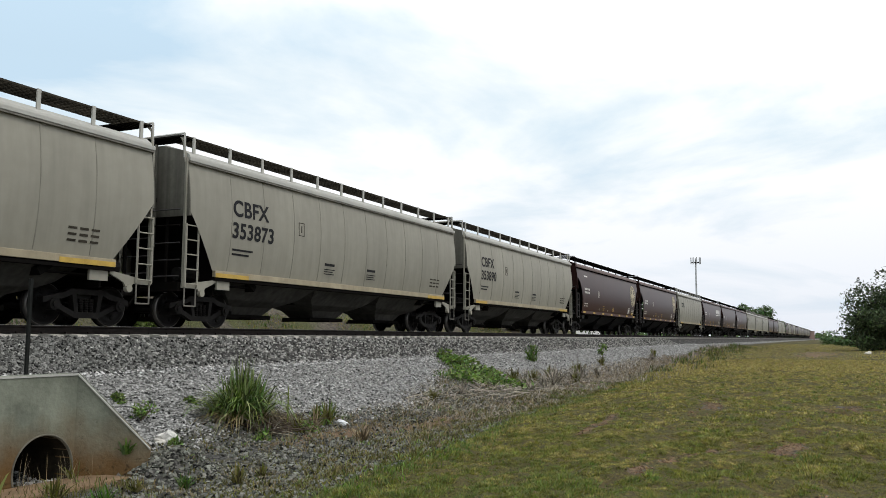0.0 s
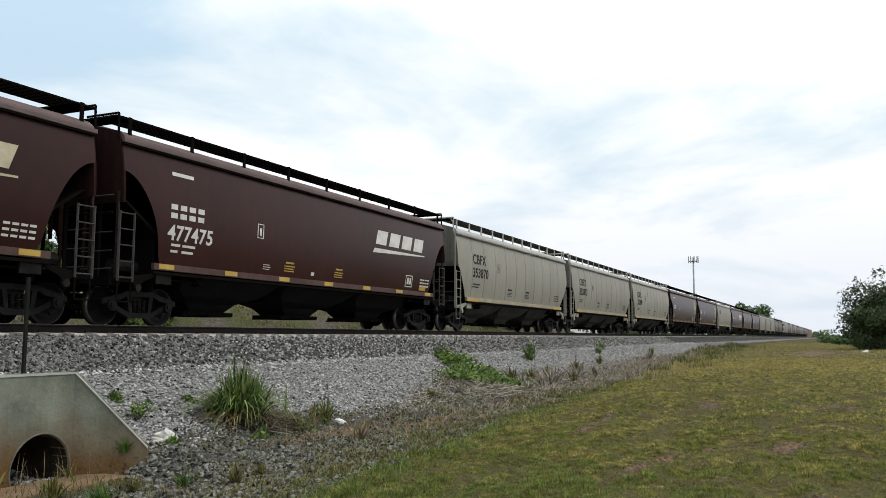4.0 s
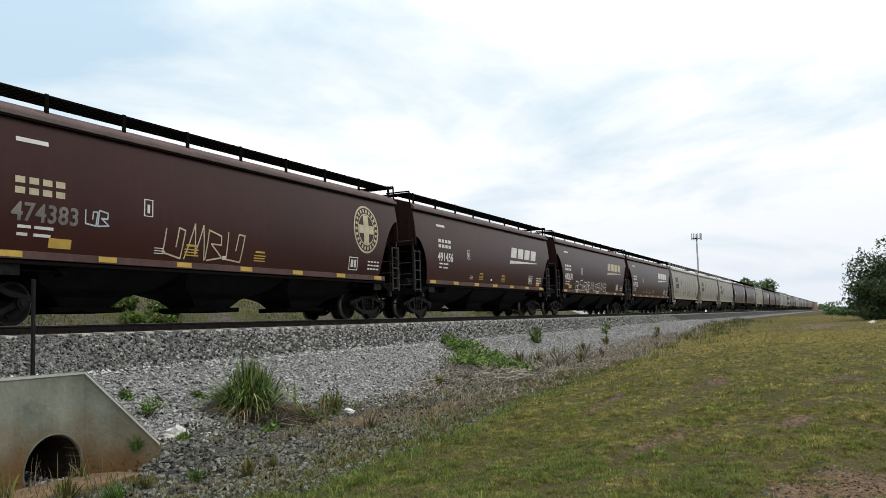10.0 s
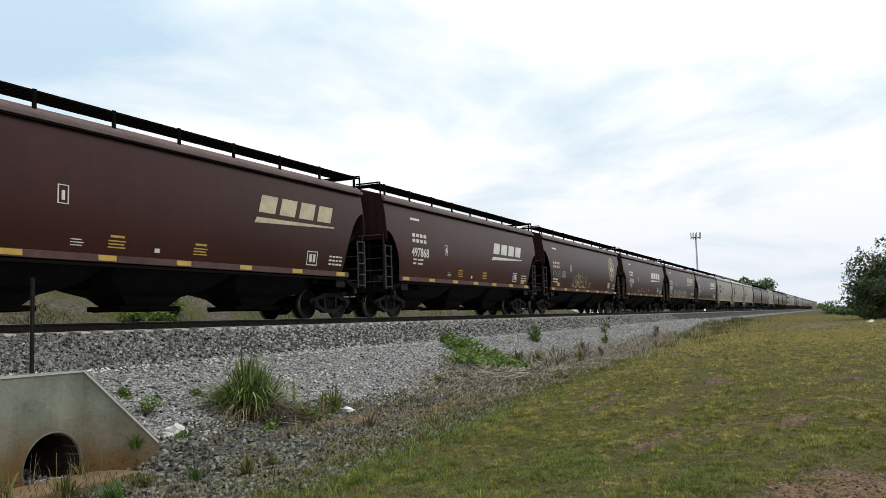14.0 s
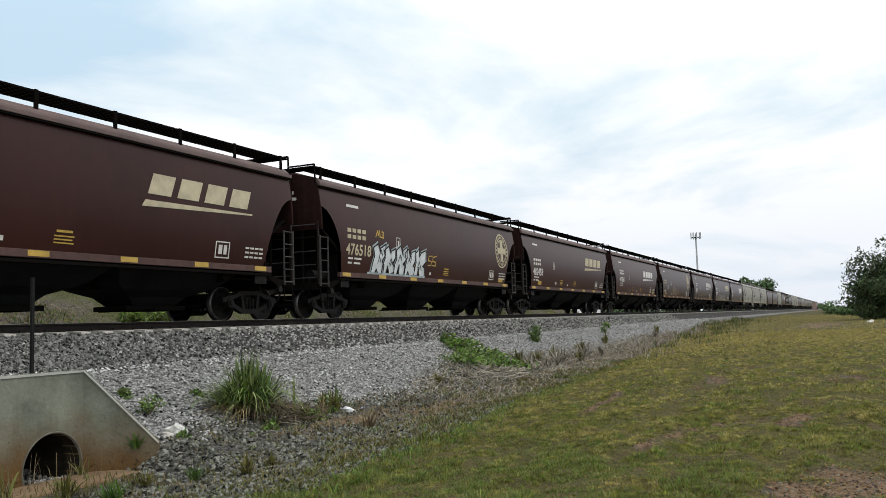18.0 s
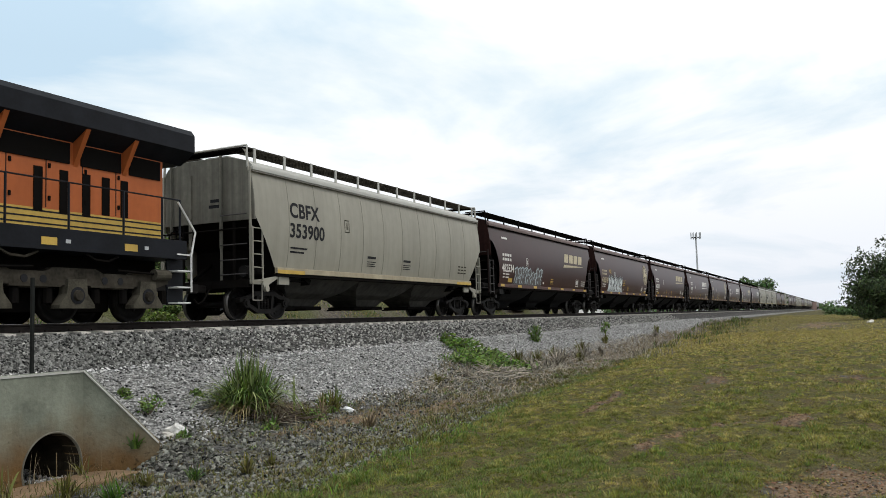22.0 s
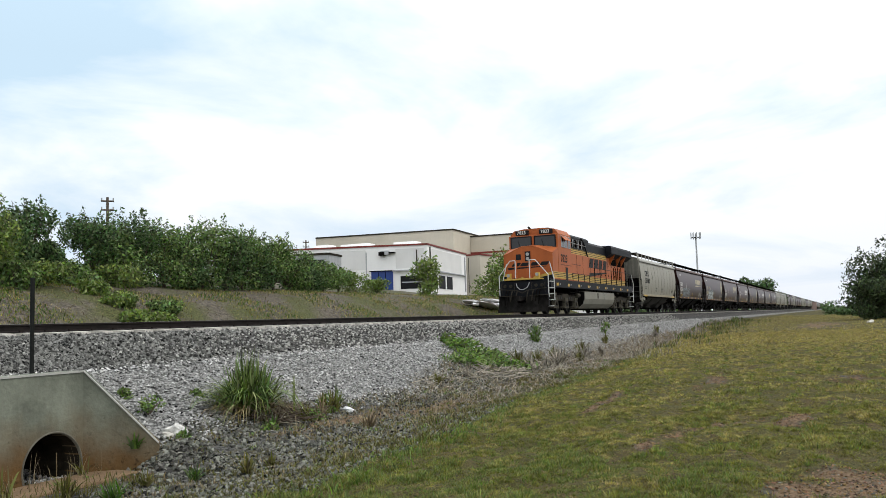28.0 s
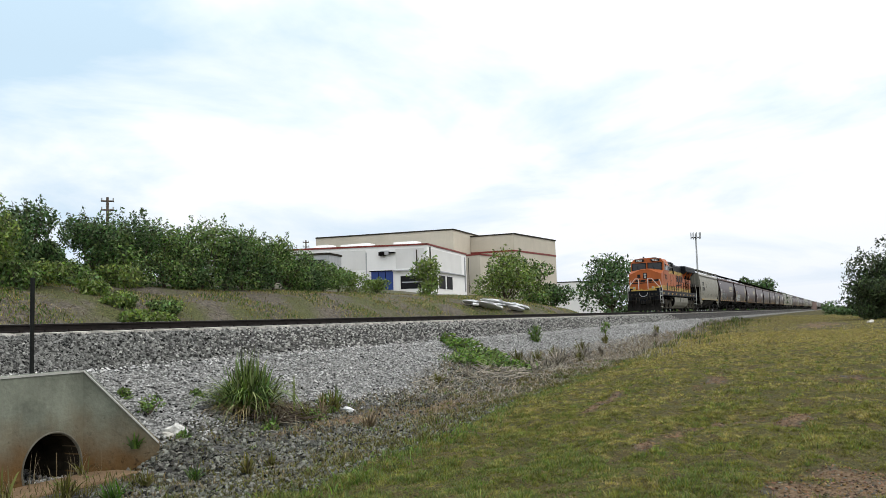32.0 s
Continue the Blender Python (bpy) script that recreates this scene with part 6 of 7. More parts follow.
    prism(bm, [(-0.3, -0.17), (-0.55, -0.12), (-0.55, 0.02), (-0.42, 0.06), (-0.42, 0.15), (-0.3, 0.17)], "z", 0.74, 1.03)
    part("coupler", bm, "truck", loco, "knuckle coupler")
    part("coupler", box(bm_new(), 21.5, 22.35, -0.13, 0.13, 0.78, 1.0, 0.03), "truck", loco, "knuckle coupler")
    part("anticlimber", box(bm_new(), 0.42, 0.95, -1.1, 1.1, 1.94, 2.02, 0.02), "yellow", loco, "yellow front deck edge")
    for y in (-0.85, 0.85):
        part("ditch_light", rod(bm_new(), (0.46, y, 2.22), (0.50, y, 2.22), 0.095, 14), "lampglass", loco, "round ditch light")
        part("light_bracket", box(bm_new(), 0.501, 0.74, y - 0.11, y + 0.11, 2.025, 2.33, 0.02), "yellow", loco, "yellow ditch light bracket")
    for y in (-0.6, -0.3, 0.35, 0.65):
        part("air_hose", pipe(bm_new(), [(0.5, y, 1.35), (0.30, y, 1.1), (0.28, y + 0.05, 0.8), (0.42, y + 0.1, 0.62)], 0.035, 5), "locogrey", loco)
    part("jumper_cable", pipe(bm_new(), [(0.52, -0.38, 1.78), (0.44, -0.28, 1.52), (0.42, -0.05, 1.40), (0.42, 0.18, 1.42), (0.46, 0.34, 1.56), (0.52, 0.40, 1.76)], 0.022, 6), "galv", loco, "pale looped jumper cable")
    part("lift_bar", pipe(bm_new(), [(0.40, -1.4, 1.45), (0.40, -0.3, 1.35), (0.30, 0, 1.2), (0.40, 0.3, 1.35), (0.40, 1.4, 1.45)], 0.02, 5), "locogrey", loco)
    for s in (-1, 1):
        well = part("stepwell", box(bm_new(), 0.9, 1.5, s * 1.2 - 0.02, s * 1.2 + 0.02, 0.4, 1.95), "locoblack", loco)
        for z in (0.42, 0.76, 1.10, 1.44, 1.80):
            y0, y1 = sorted((s * 1.2, s * 1.52))
            part("step", box(bm_new(), 0.75, 1.35, y0, y1, z, z + 0.035), "handrail", well, "white-edged step")
        part("front_handrail", pipe(bm_new(), [(0.50, s * 0.42, 2.05), (0.50, s * 0.42, 3.05), (0.55, s * 0.75, 3.05), (0.62, s * 1.46, 2.2), (0.62, s * 1.46, 1.2), (0.72, s * 1.46, 0.95)], 0.026, 6), "handrail", loco, "white handrail")
        part("step_handrail", pipe(bm_new(), [(1.45, s * 1.30, 2.95), (1.45, s * 1.35, 2.75), (1.42, s * 1.54, 2.0), (1.42, s * 1.54, 0.75)], 0.026, 6), "handrail", loco, "white handrail")
        rearwell = part("stepwell", box(bm_new(), 21.2, 21.75, s * 1.2 - 0.02, s * 1.2 + 0.02, 0.4, 1.95), "locoblack", loco)
        for z in (0.42, 0.8, 1.2, 1.6):
            y0, y1 = sorted((s * 1.2, s * 1.52))
            part("step", box(bm_new(), 21.25, 21.7, y0, y1, z, z + 0.035), "handrail", rearwell)
        part("rear_handrail", pipe(bm_new(), [(21.3, s * 1.5, 2.9), (21.9, s * 1.5, 2.2), (21.75, s * 1.5, 1.6), (21.75, s * 1.5, 0.7)], 0.026, 6), "handrail", loco, "white handrail")
        # walkway handrail
        hr = part("handrail", pipe(bm_new(), [(9.2, s * 1.46, 2.96), (21.4, s * 1.46, 2.96)], 0.02, 5), "locoblack", loco, "black walkway handrail")
        for x in (10.6, 12.0, 13.6, 15.1, 16.6, 18.1, 19.6, 20.8, 21.4):
            part("stanchion", rod(bm_new(), (x, s * 1.46, 1.96), (x, s * 1.46, 2.96), 0.028, 5), "locoblack", hr)
        part("mid_rail", rod(bm_new(), (4.6, s * 1.48, 2.42), (9.4, s * 1.48, 2.42), 0.018, 5), "locoblack", hr)
        for x in (5.4, 6.6, 8.0, 9.2):
            part("stanchion", rod(bm_new(), (x, s * 1.48, 1.96), (x, s * 1.48, 2.42), 0.022, 5), "locoblack", hr)
        # equipment cabinet beside the walkway behind the cab
        y0, y1 = sorted((s * 1.0, s * 1.38))
        sc = part("side_cabinet", box(bm_new(), 5.2, 9.6, y0, y1, 1.961, 3.66, 0.02), "orange", loco)
        yo = s * 1.384
        part("cabinet_stripe", box(bm_new(), 5.2, 9.6, yo - 0.003, yo + 0.003, 2.03, 2.40), "yellow", sc)
        for z in (2.12, 2.22, 2.32):
            part("cabinet_line", box(bm_new(), 5.2, 9.6, yo - 0.007, yo + 0.007, z, z + 0.03), "black", sc)
        part("cabinet_hinge", pipe(bm_new(), [(5.4, yo, 3.02), (7.6, yo, 3.0)], 0.012, 4), "black", sc)
        for x in (6.7, 8.1):
            part("cabinet_seam", box(bm_new(), x, x + 0.02, yo - 0.005, yo + 0.005, 2.45, 3.6), "black", sc)
    TRAIN.append((loco, -24.0))


locomotive()

# ---- things beside the line ----


def headwall():
    hw = thing("culvert_headwall", "weathered concrete culvert headwall with sloping wing and round pipe", "culvert", loc=(0, 0, 0))
    y0, y1 = 9.0, 9.28
    zt, zb = -0.70, -2.45
    cx, cz, r = 7.56, -1.88, 0.43
    # one wall with a round hole: rays from the hole's rim to the outline
    bm = bm_new()
    x0, x1 = 3.5, 8.02
    corners = [math.atan2(z - cz, x - cx) % (2 * pi) for x in (x0, x1) for z in (zb, zt)]
    angles = sorted([2 * pi * i / 40 for i in range(40)] + corners)
    n = len(angles)
    rings = []
    for y in (y0, y1):
        hole, rim = [], []
        for a in angles:
            c, s = cos(a), sin(a)
            reach = min(((x1 if c > 0 else x0) - cx) / c if abs(c) > 1e-6 else 1e9, ((zt if s > 0 else zb) - cz) / s if abs(s) > 1e-6 else 1e9)
            hole.append(bm.verts.new((cx + r * c, y, cz + r * s)))
            rim.append(bm.verts.new((cx + reach * c, y, cz + reach * s)))
        rings.append((hole, rim))
        for i in range(n):
            bm.faces.new((hole[i], hole[(i + 1) % n], rim[(i + 1) % n], rim[i]))
    for k in (0, 1):
        for i in range(n):
            bm.faces.new((rings[0][k][i], rings[1][k][i], rings[1][k][(i + 1) % n], rings[0][k][(i + 1) % n]))
    part("wall", bm, "concrete", hw, "stained concrete wall with a round opening")
    # wing: runs forward and out, its top slopes down to the ground
    bm = bm_new()
    A, C, t = Vector((8.02, 9.0, 0)), Vector((8.66, 8.32, 0)), Vector((0.16, 0.14, 0))
    lo, hi = [], []
    for p, z in ((A, zt), (C, -1.70)):
        for o in (Vector(), t):
            lo.append(bm.verts.new((p.x + o.x, p.y + o.y, zb)))
            hi.append(bm.verts.new((p.x + o.x, p.y + o.y, z)))
    for f in ((lo[0], lo[2], hi[2], hi[0]), (lo[1], hi[1], hi[3], lo[3]), (hi[0], hi[2], hi[3], hi[1]), (lo[2], lo[3], hi[3], hi[2]), (lo[0], hi[0], hi[1], lo[1])):
        bm.faces.new(f)
    part("wing_wall", bm, "concrete", hw, "sloping concrete wing")
    # pale strip puts the light on the wing's top edge into colour
    bm = bm_new()
    e = Vector((0.012, 0.011, 0))
    v = [bm.verts.new(p) for p in (A - e + Vector((0, 0, zt + 0.004)), C - e + Vector((0, 0, -1.696)), C + t * 0.25 + Vector((0, 0, -1.696)), A + t * 0.25 + Vector((0, 0, zt + 0.004)), A - e + Vector((0, 0, zt - 0.015)), C - e + Vector((0, 0, -1.715)))]
    bm.faces.new(v[:4])
    bm.faces.new((v[0], v[4], v[5], v[1]))
    part("wing_edge", bm, "grey_roof", hw, "pale wing edge, top light in its colour")
    # same pale strip for the lit top edge of the wall
    cap = bm_new()
    box(cap, x0, 8.02, 8.988, 9.0, zt - 0.022, zt + 0.004)
    part("top_edge", cap, "grey_roof", hw, "pale top edge, top light in its colour")
    bm = bm_new()
    for i in range(24):
        a, c = 2 * pi * i / 24, 2 * pi * (i + 1) / 24
        v = [bm.verts.new((cx + r * cos(w), y, cz + r * sin(w))) for w, y in ((a, 9.02), (c, 9.02), (c, 13.0), (a, 13.0))]
        bm.faces.new(v)
    part("pipe", bm, "pipe", hw, "dark corrugated pipe")
    bm, n = bm_new(), 40
    rings = [[bm.verts.new((cx + q * cos(2 * pi * i / n), y, cz + q * sin(2 * pi * i / n))) for i in range(n)] for q, y in ((r + 0.022, 8.999), (r + 0.018, 8.988), (r + 0.003, 8.988), (r - 0.008, 9.02))]
    for A, C in zip(rings, rings[1:]):
        for i in range(n):
            bm.faces.new((A[i], A[(i + 1) % n], C[(i + 1) % n], C[i]))
    part("pipe_lip", bm, "lip", hw, "pale worn concrete lip of the pipe", smooth=True)
    part("apron", box(bm_new(), 5.5, 8.35, 8.3, 9.0, -2.3, -2.01, 0.05), "sand", hw, "sand-covered concrete apron")


headwall()
post = thing("steel_post", "thin dark steel post standing behind the headwall", "post", loc=(7.53, 9.36, 0))
part("shaft", box(bm_new(), -0.02, 0.02, -0.02, 0.02, -1.2, 0.52, 0.004), "poststeel", post)


def crown_mesh(name, blobs, count, leaf, seed):
    """Leaf clumps: bent quads spread through a set of uneven lobes, thicker near their skins."""
    rng = np.random.default_rng(seed)
    wts = np.array([b[3] * b[4] * b[5] for b in blobs]) ** 0.7
    pick = rng.choice(len(blobs), count, p=wts / wts.sum())
    B = np.array(blobs)[pick]
    d = rng.normal(size=(count, 3))
    d /= np.linalg.norm(d, axis=1)[:, None]
    rad = rng.uniform(0.35, 1.0, (count, 1)) ** 0.5
    wob = np.array([1 + 0.34 * noise.noise((float(v[0]) * 2.3 + float(b[0]), float(v[1]) * 2.3 + float(b[1]), float(v[2]) * 2.3)) for v, b in zip(d, B)])[:, None]
    P = B[:, :3] + d * B[:, 3:6] * rad * wob
    u = rng.normal(size=(count, 3))
    u /= np.linalg.norm(u, axis=1)[:, None]
    w = np.cross(u, d + 0.4 * rng.normal(size=(count, 3)))
    w /= np.linalg.norm(w, axis=1)[:, None] + 1e-9
    s = leaf * rng.uniform(0.6, 1.4, (count, 1))
    V = np.stack([P - u * s, P - w * s * 0.5, P + u * s, P + w * s * 0.5], 1).reshape(-1, 3)
    F = (np.arange(count)[:, None] * 4 + np.arange(4)).tolist()
    me = bpy.data.meshes.new(name)
    me.from_pydata(V.tolist(), [], F)
    return me


def plant(name, label, category, x, y, h, wide, count, leaf, mat, seed, group="", trunk=0.25, lobes=7, z=None, lean=0.0, shoots=0.0):
    """A shrub or tree: tapered trunk, limbs, crown of many leaves in uneven lobes."""
    rng = random.Random(seed)
    z = ground_z(x, y) if z is None else z
    ob = thing(name, label, category, group, loc=(x, y, z - 0.05))
    bm = bm_new()
    r = max(0.04, 0.022 * h)
    th = h * trunk
    rod(bm, (0, 0, -0.1), (lean * th, 0, th), r * 1.3, 7, r)
    blobs = []
    for i in range(lobes):
        a = 2 * pi * i / lobes + rng.uniform(-0.5, 0.5)
        k = rng.uniform(0.25, 0.75) * (0 if i == 0 else 1)
        zz = mix(th * 1.05, h * 0.80, rng.random()) if i else h * 0.72
        cxx, cyy = k * wide / 2 * cos(a), k * wide / 2 * sin(a)
        sz = wide * rng.uniform(0.22, 0.36)
        blobs.append((cxx, cyy, zz, sz, sz, min(sz * rng.uniform(0.7, 1.0), h - zz if h - zz > 0.2 else 0.2)))
        rod(bm, (lean * th, 0, th * 0.85), (cxx, cyy, zz), r * 0.6, 5, r * 0.2)
        for _ in range(2):
            rod(bm, (cxx * 0.6, cyy * 0.6, mix(th, zz, 0.6)), (cxx + rng.uniform(-sz, sz) * 0.8, cyy + rng.uniform(-sz, sz) * 0.8, zz + rng.uniform(0, sz) * 0.8), r * 0.25, 4, r * 0.08)
    # shoots that stand out of the crown
    for i in range(int(lobes * shoots)):
        c = rng.choice(blobs[:lobes])
        a, k = rng.uniform(0, 6.28), rng.uniform(0.1, 0.8)
        L = rng.uniform(0.10, 0.21) * min(wide, h)
        px, py, pz = c[0] + c[3] * k * cos(a), c[1] + c[4] * k * sin(a), c[2] + c[5] * (1 - k * k) ** 0.5
        tx, ty = px + L * 0.4 * cos(a), py + L * 0.4 * sin(a)
        rod(bm, (c[0], c[1], c[2]), (tx, ty, pz + L), r * 0.14, 4, r * 0.05)
        blobs.append(((px + tx) / 2, (py + ty) / 2, pz + L * 0.5, L * 0.30, L * 0.30, L * 0.55))
    stem = part("trunk", bm, "bark", ob, "grey-brown trunk and limbs")
    if h < 1:
        tagged(stem, kind="stuff")
    me = crown_mesh("crown", blobs, count, leaf, seed)
    part("crown", me, mat, ob)
    return ob


# shrubs along the top of the bank
for i, (x, y, h, w, m) in enumerate([
        (18.0, 25.0, 2.2, 2.4, "leaf_light"), (19.4, 25.6, 2.0, 2.4, "leaf_dark"), (20.5, 26.2, 2.9, 2.3, "leaf_dark"), (21.6, 26.4, 1.6, 1.5, "leaf_dark"),
        (22.7, 26.6, 0.95, 1.7, "leaf"), (24.1, 26.4, 2.7, 2.1, "leaf_dark"), (24.9, 26.0, 2.35, 2.2, "leaf"), (26.1, 26.2, 2.75, 2.6, "leaf_dark"),
        (27.4, 26.0, 2.7, 2.4, "leaf"), (28.6, 26.2, 2.6, 2.2, "leaf_dark"), (29.8, 26.0, 3.1, 2.6, "leaf"), (31.4, 26.0, 3.1, 2.6, "leaf_dark"),
        (32.8, 26.2, 2.8, 2.4, "leaf"), (34.2, 26.4, 2.5, 2.4, "leaf_dark"), (35.6, 26.4, 2.7, 2.2, "leaf"), (37.2, 26.6, 2.1, 2.2, "leaf"), (39.0, 26.8, 1.9, 2.2, "leaf_dark"), (41.2, 27.0, 1.8, 2.4, "leaf")]):
    plant("shrub", "dense green shrub on the bank beyond the track", "shrub", x, y, h * 1.08, w, 5600, 0.066, m, 100 + i, "shrubs on the bank", 0.10, 14, shoots=1.3)
for i, (x, y, h, w) in enumerate([(19.0, 24.4, 1.0, 1.8), (20.6, 20.9, 0.35, 1.1), (21.8, 20.8, 0.3, 1.2), (22.6, 21.5, 0.35, 1.2), (21.0, 21.9, 0.4, 1.0), (21.4, 23.4, 0.5, 1.1), (22.4, 25.6, 0.7, 1.8), (24.2, 25.2, 0.9, 2.0), (20.2, 24.8, 0.9, 1.8), (43.6, 27.5, 1.5, 2.2), (46.0, 27.8, 1.4, 2.0), (48.6, 27.6, 1.0, 1.8)]):
    plant("low_bush", "low leafy bush on the bank", "bush", x, y, h, w, 1700, 0.07, "leaf_light" if i % 3 else "leaf", 200 + i, "low bushes", 0.10, 8, shoots=0.8)
plant("sapling", "young green sapling before the white building", "sapling", 53.9, 26.5, 3.2, 2.6, 1700, 0.11, "leaf_light", 301, "", 0.06, 9, shoots=1.2)
plant("bush", "broad green bush beside the building", "bush", 78.5, 30.0, 6.6, 6.0, 4600, 0.15, "leaf_light", 302, "bushes by the building", 0.12, 10, shoots=0.6)
plant("bush", "broad green bush beside the building", "bush", 84.0, 29.0, 6.6, 4.4, 3600, 0.15, "leaf", 303, "bushes by the building", 0.12, 9, shoots=0.6)
plant("bush", "broad green bush beside the building", "bush", 87.5, 28.2, 3.8, 4.4, 2000, 0.18, "leaf_dark", 304, "bushes by the building", 0.12, 8)
plant("tree", "round dark tree behind the train", "tree", 112, 27.5, 8.8, 8.0, 4200, 0.24, "leaf_dark", 305, "trees", 0.15, 11)
plant("tree", "far green tree behind the train", "tree", 201, 38.5, 14.5, 8, 1800, 0.4, "leaf_dark", 306, "trees", 0.3, 8)
plant("tree", "far green tree behind the train", "tree", 279, 19.5, 11.5, 9, 1800, 0.4, "leaf_dark", 307, "trees", 0.3, 8)
plant("tree", "far green tree behind the train", "tree", 296, 28.0, 13.8, 7, 1500, 0.4, "leaf_dark", 308, "trees", 0.4, 7)
plant("tree", "far green tree behind the train", "tree", 290, 31.5, 10.0, 9, 1500, 0.4, "leaf_dark", 309, "trees", 0.3, 7)
plant("tree", "far green tree behind the train", "tree", 215, 36.0, 12.0, 5, 900, 0.4, "leaf_dark", 313, "trees", 0.3, 6)
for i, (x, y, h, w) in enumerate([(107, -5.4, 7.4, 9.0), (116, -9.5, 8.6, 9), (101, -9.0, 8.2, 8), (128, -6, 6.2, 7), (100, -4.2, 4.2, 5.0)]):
    plant("tree", "large leafy dark green tree at the lawn's edge", "tree", x, y, h * 1.06, w, 11000, 0.17, "leaf_shade", 310 + i * 5, "trees", 0.10, 15, shoots=0.15)


def far_woods():
    """A low distant belt of trees along the horizon."""
    rng = random.Random(4)
    blobs = []
    for i in range(70):
        x = rng.uniform(880, 1150)
        y = rng.uniform(-160, 260)
        h = rng.uniform(6, 11)
        blobs.append((x, y, h * 0.4 - 1, 14, 12, h * 0.6))
    me = crown_mesh("woods", blobs, 9000, 1.6, 5)
    me.materials.append(M["leaf_dark"])
    tagged(new("far_woods", me), "distant dark green belt of trees", "woods", kind="stuff")


far_woods()
for i, (x, y, h, w) in enumerate([(150, -4.5, 1.2, 5), (172, -3.4, 1.4, 5), (190, -2.0, 1.2, 5), (215, -0.8, 1.6, 6), (250, 0.5, 2.0, 7)]):
    plant("bush", "low dark bush at the far end of the lawn", "bush", x, y, h, w, 900, 0.3, "leaf_dark", 400 + i, "bushes on the lawn's edge", 0.1, 6)


def building(name, label, corner, left, right, zb, zt, wall, trim, group=""):
    """A flat-roofed box from a front corner: left and right are wall vectors in plan."""
    ob = thing(name, label, "building", group, loc=(corner[0], corner[1], zb))
    l2, r2 = Vector((*left, 0)), Vector((*right, 0))
    h = zt - zb
    bm = bm_new()
    base = [Vector(), l2, l2 + r2, r2]
    v = [bm.verts.new(p + Vector((0, 0, z))) for z in (-2.0, h) for p in base]
    for i in range(4):
        bm.faces.new((v[i], v[(i + 1) % 4], v[4 + (i + 1) % 4], v[4 + i]))
    bm.faces.new(v[4:])
    part("shell", bm, wall, ob, "flat-roofed wall block")
    ln, rn = l2.normalized(), r2.normalized()
    for a, d, nrm in ((Vector(), l2, -rn), (Vector(), r2, -ln)):
        bm = bm_new()
        p = [a + nrm * 0.12 - d.normalized() * 0.12, a + d + nrm * 0.12, a + d - nrm * 0.2, a - nrm * 0.2 - d.normalized() * 0.12]
        w = [bm.verts.new(q + Vector((0, 0, z))) for z in (h - 0.02, h + 0.20) for q in p]
        for i in range(4):
            bm.faces.new((w[i], w[(i + 1) % 4], w[4 + (i + 1) % 4], w[4 + i]))
        bm.faces.new(w[4:])
        bm.faces.new(w[3::-1])
        part("roof_trim", bm, trim, ob)
    return ob, l2, r2, ln, rn


def panel(ob, name, mat, along_dir, out, s0, s1, z0, z1, depth=0.08, label=""):
    """A flat panel on a wall face: between s0 and s1 metres from the corner."""
    bm = bm_new()
    pts = [along_dir * s0 + out * 0.004, along_dir * s1 + out * 0.004, along_dir * s1 + out * depth, along_dir * s0 + out * depth]
    w = [bm.verts.new(q + Vector((0, 0, z))) for z in (z0, z1) for q in pts]
    for i in range(4):
        bm.faces.new((w[i], w[(i + 1) % 4], w[4 + (i + 1) % 4], w[4 + i]))
    bm.faces.new(w[4:])
    bm.faces.new(w[3::-1])
    return part(name, bm, mat, ob, label)


# white warehouse with red roof edge
ob, l2, r2, ln, rn = building("warehouse", "low white warehouse with red roof edge and blue dock door", (98.4, 48.3), (-5.8, 18.6), (19.6, 3.0), 3.9, 9.8, "whitewall", "redtrim")
out_l, out_r = -rn, -ln
panel(ob, "wall_panel", "pale_panel", ln, out_l, 8.2, 17.5, 2.9, 5.5, 0.02, "pale grey wall panel")
panel(ob, "wall_panel", "pale_panel", ln, out_l, 0.4, 4.2, 2.9, 5.5, 0.02, "pale grey wall panel")
panel(ob, "wall_panel", "pale_panel", rn, out_r, 1.0, 17.0, 2.75, 5.5, 0.02, "pale grey wall panel")
panel(ob, "dock_door", "bluedoor", ln, out_l, 4.6, 7.5, 0.15, 2.6, 0.1, "blue dock door")
for s0 in (5.55, 6.5):
    panel(ob, "door_seam", "dark", ln, out_l, s0, s0 + 0.07, 0.2, 2.5, 0.12)
panel(ob, "door_head", "dark", ln, out_l, 4.4, 7.7, 2.6, 2.72, 0.22, "dark door head")
panel(ob, "dock_opening", "black", ln, out_l, 0.2, 3.6, 0.2, 1.9, 0.06, "dark dock opening")
panel(ob, "dock_sill", "galv", ln, out_l, 0.3, 3.4, 1.0, 1.15, 0.09)
panel(ob, "canopy", "galv", ln, out_l, -0.2, 4.6, 2.55, 2.7, 0.4)
panel(ob, "wall_vent", "galv", ln, out_l, 5.0, 6.0, 4.75, 5.3, 0.6, "grey wall-mounted fan unit")
panel(ob, "vent_hood", "dark", ln, out_l, 5.5, 6.25, 4.65, 5.15, 0.7)
panel(ob, "vent_pipe", "dark", ln, out_l, 4.2, 5.0, 4.95, 5.1, 0.4)
panel(ob, "dock_opening", "black", rn, out_r, 0.8, 12.0, 0.3, 2.1, 0.06, "dark dock opening")
for s0 in (4.2, 8.0, 11.6):
    panel(ob, "dock_post", "whitewall", rn, out_r, s0, s0 + 0.5, 0.2, 2.1, 0.1, "white post between dock doors")
panel(ob, "canopy", "galv", rn, out_r, 0.5, 18.5, 2.5, 2.65, 0.3)
panel(ob, "drainpipe", "locogrey", rn, out_r, 1.0, 1.25, 2.7, 5.7, 0.12, "dark drainpipe")
panel(ob, "drainpipe", "locogrey", ln, out_l, 1.3, 1.45, 2.7, 5.3, 0.12, "dark drainpipe")
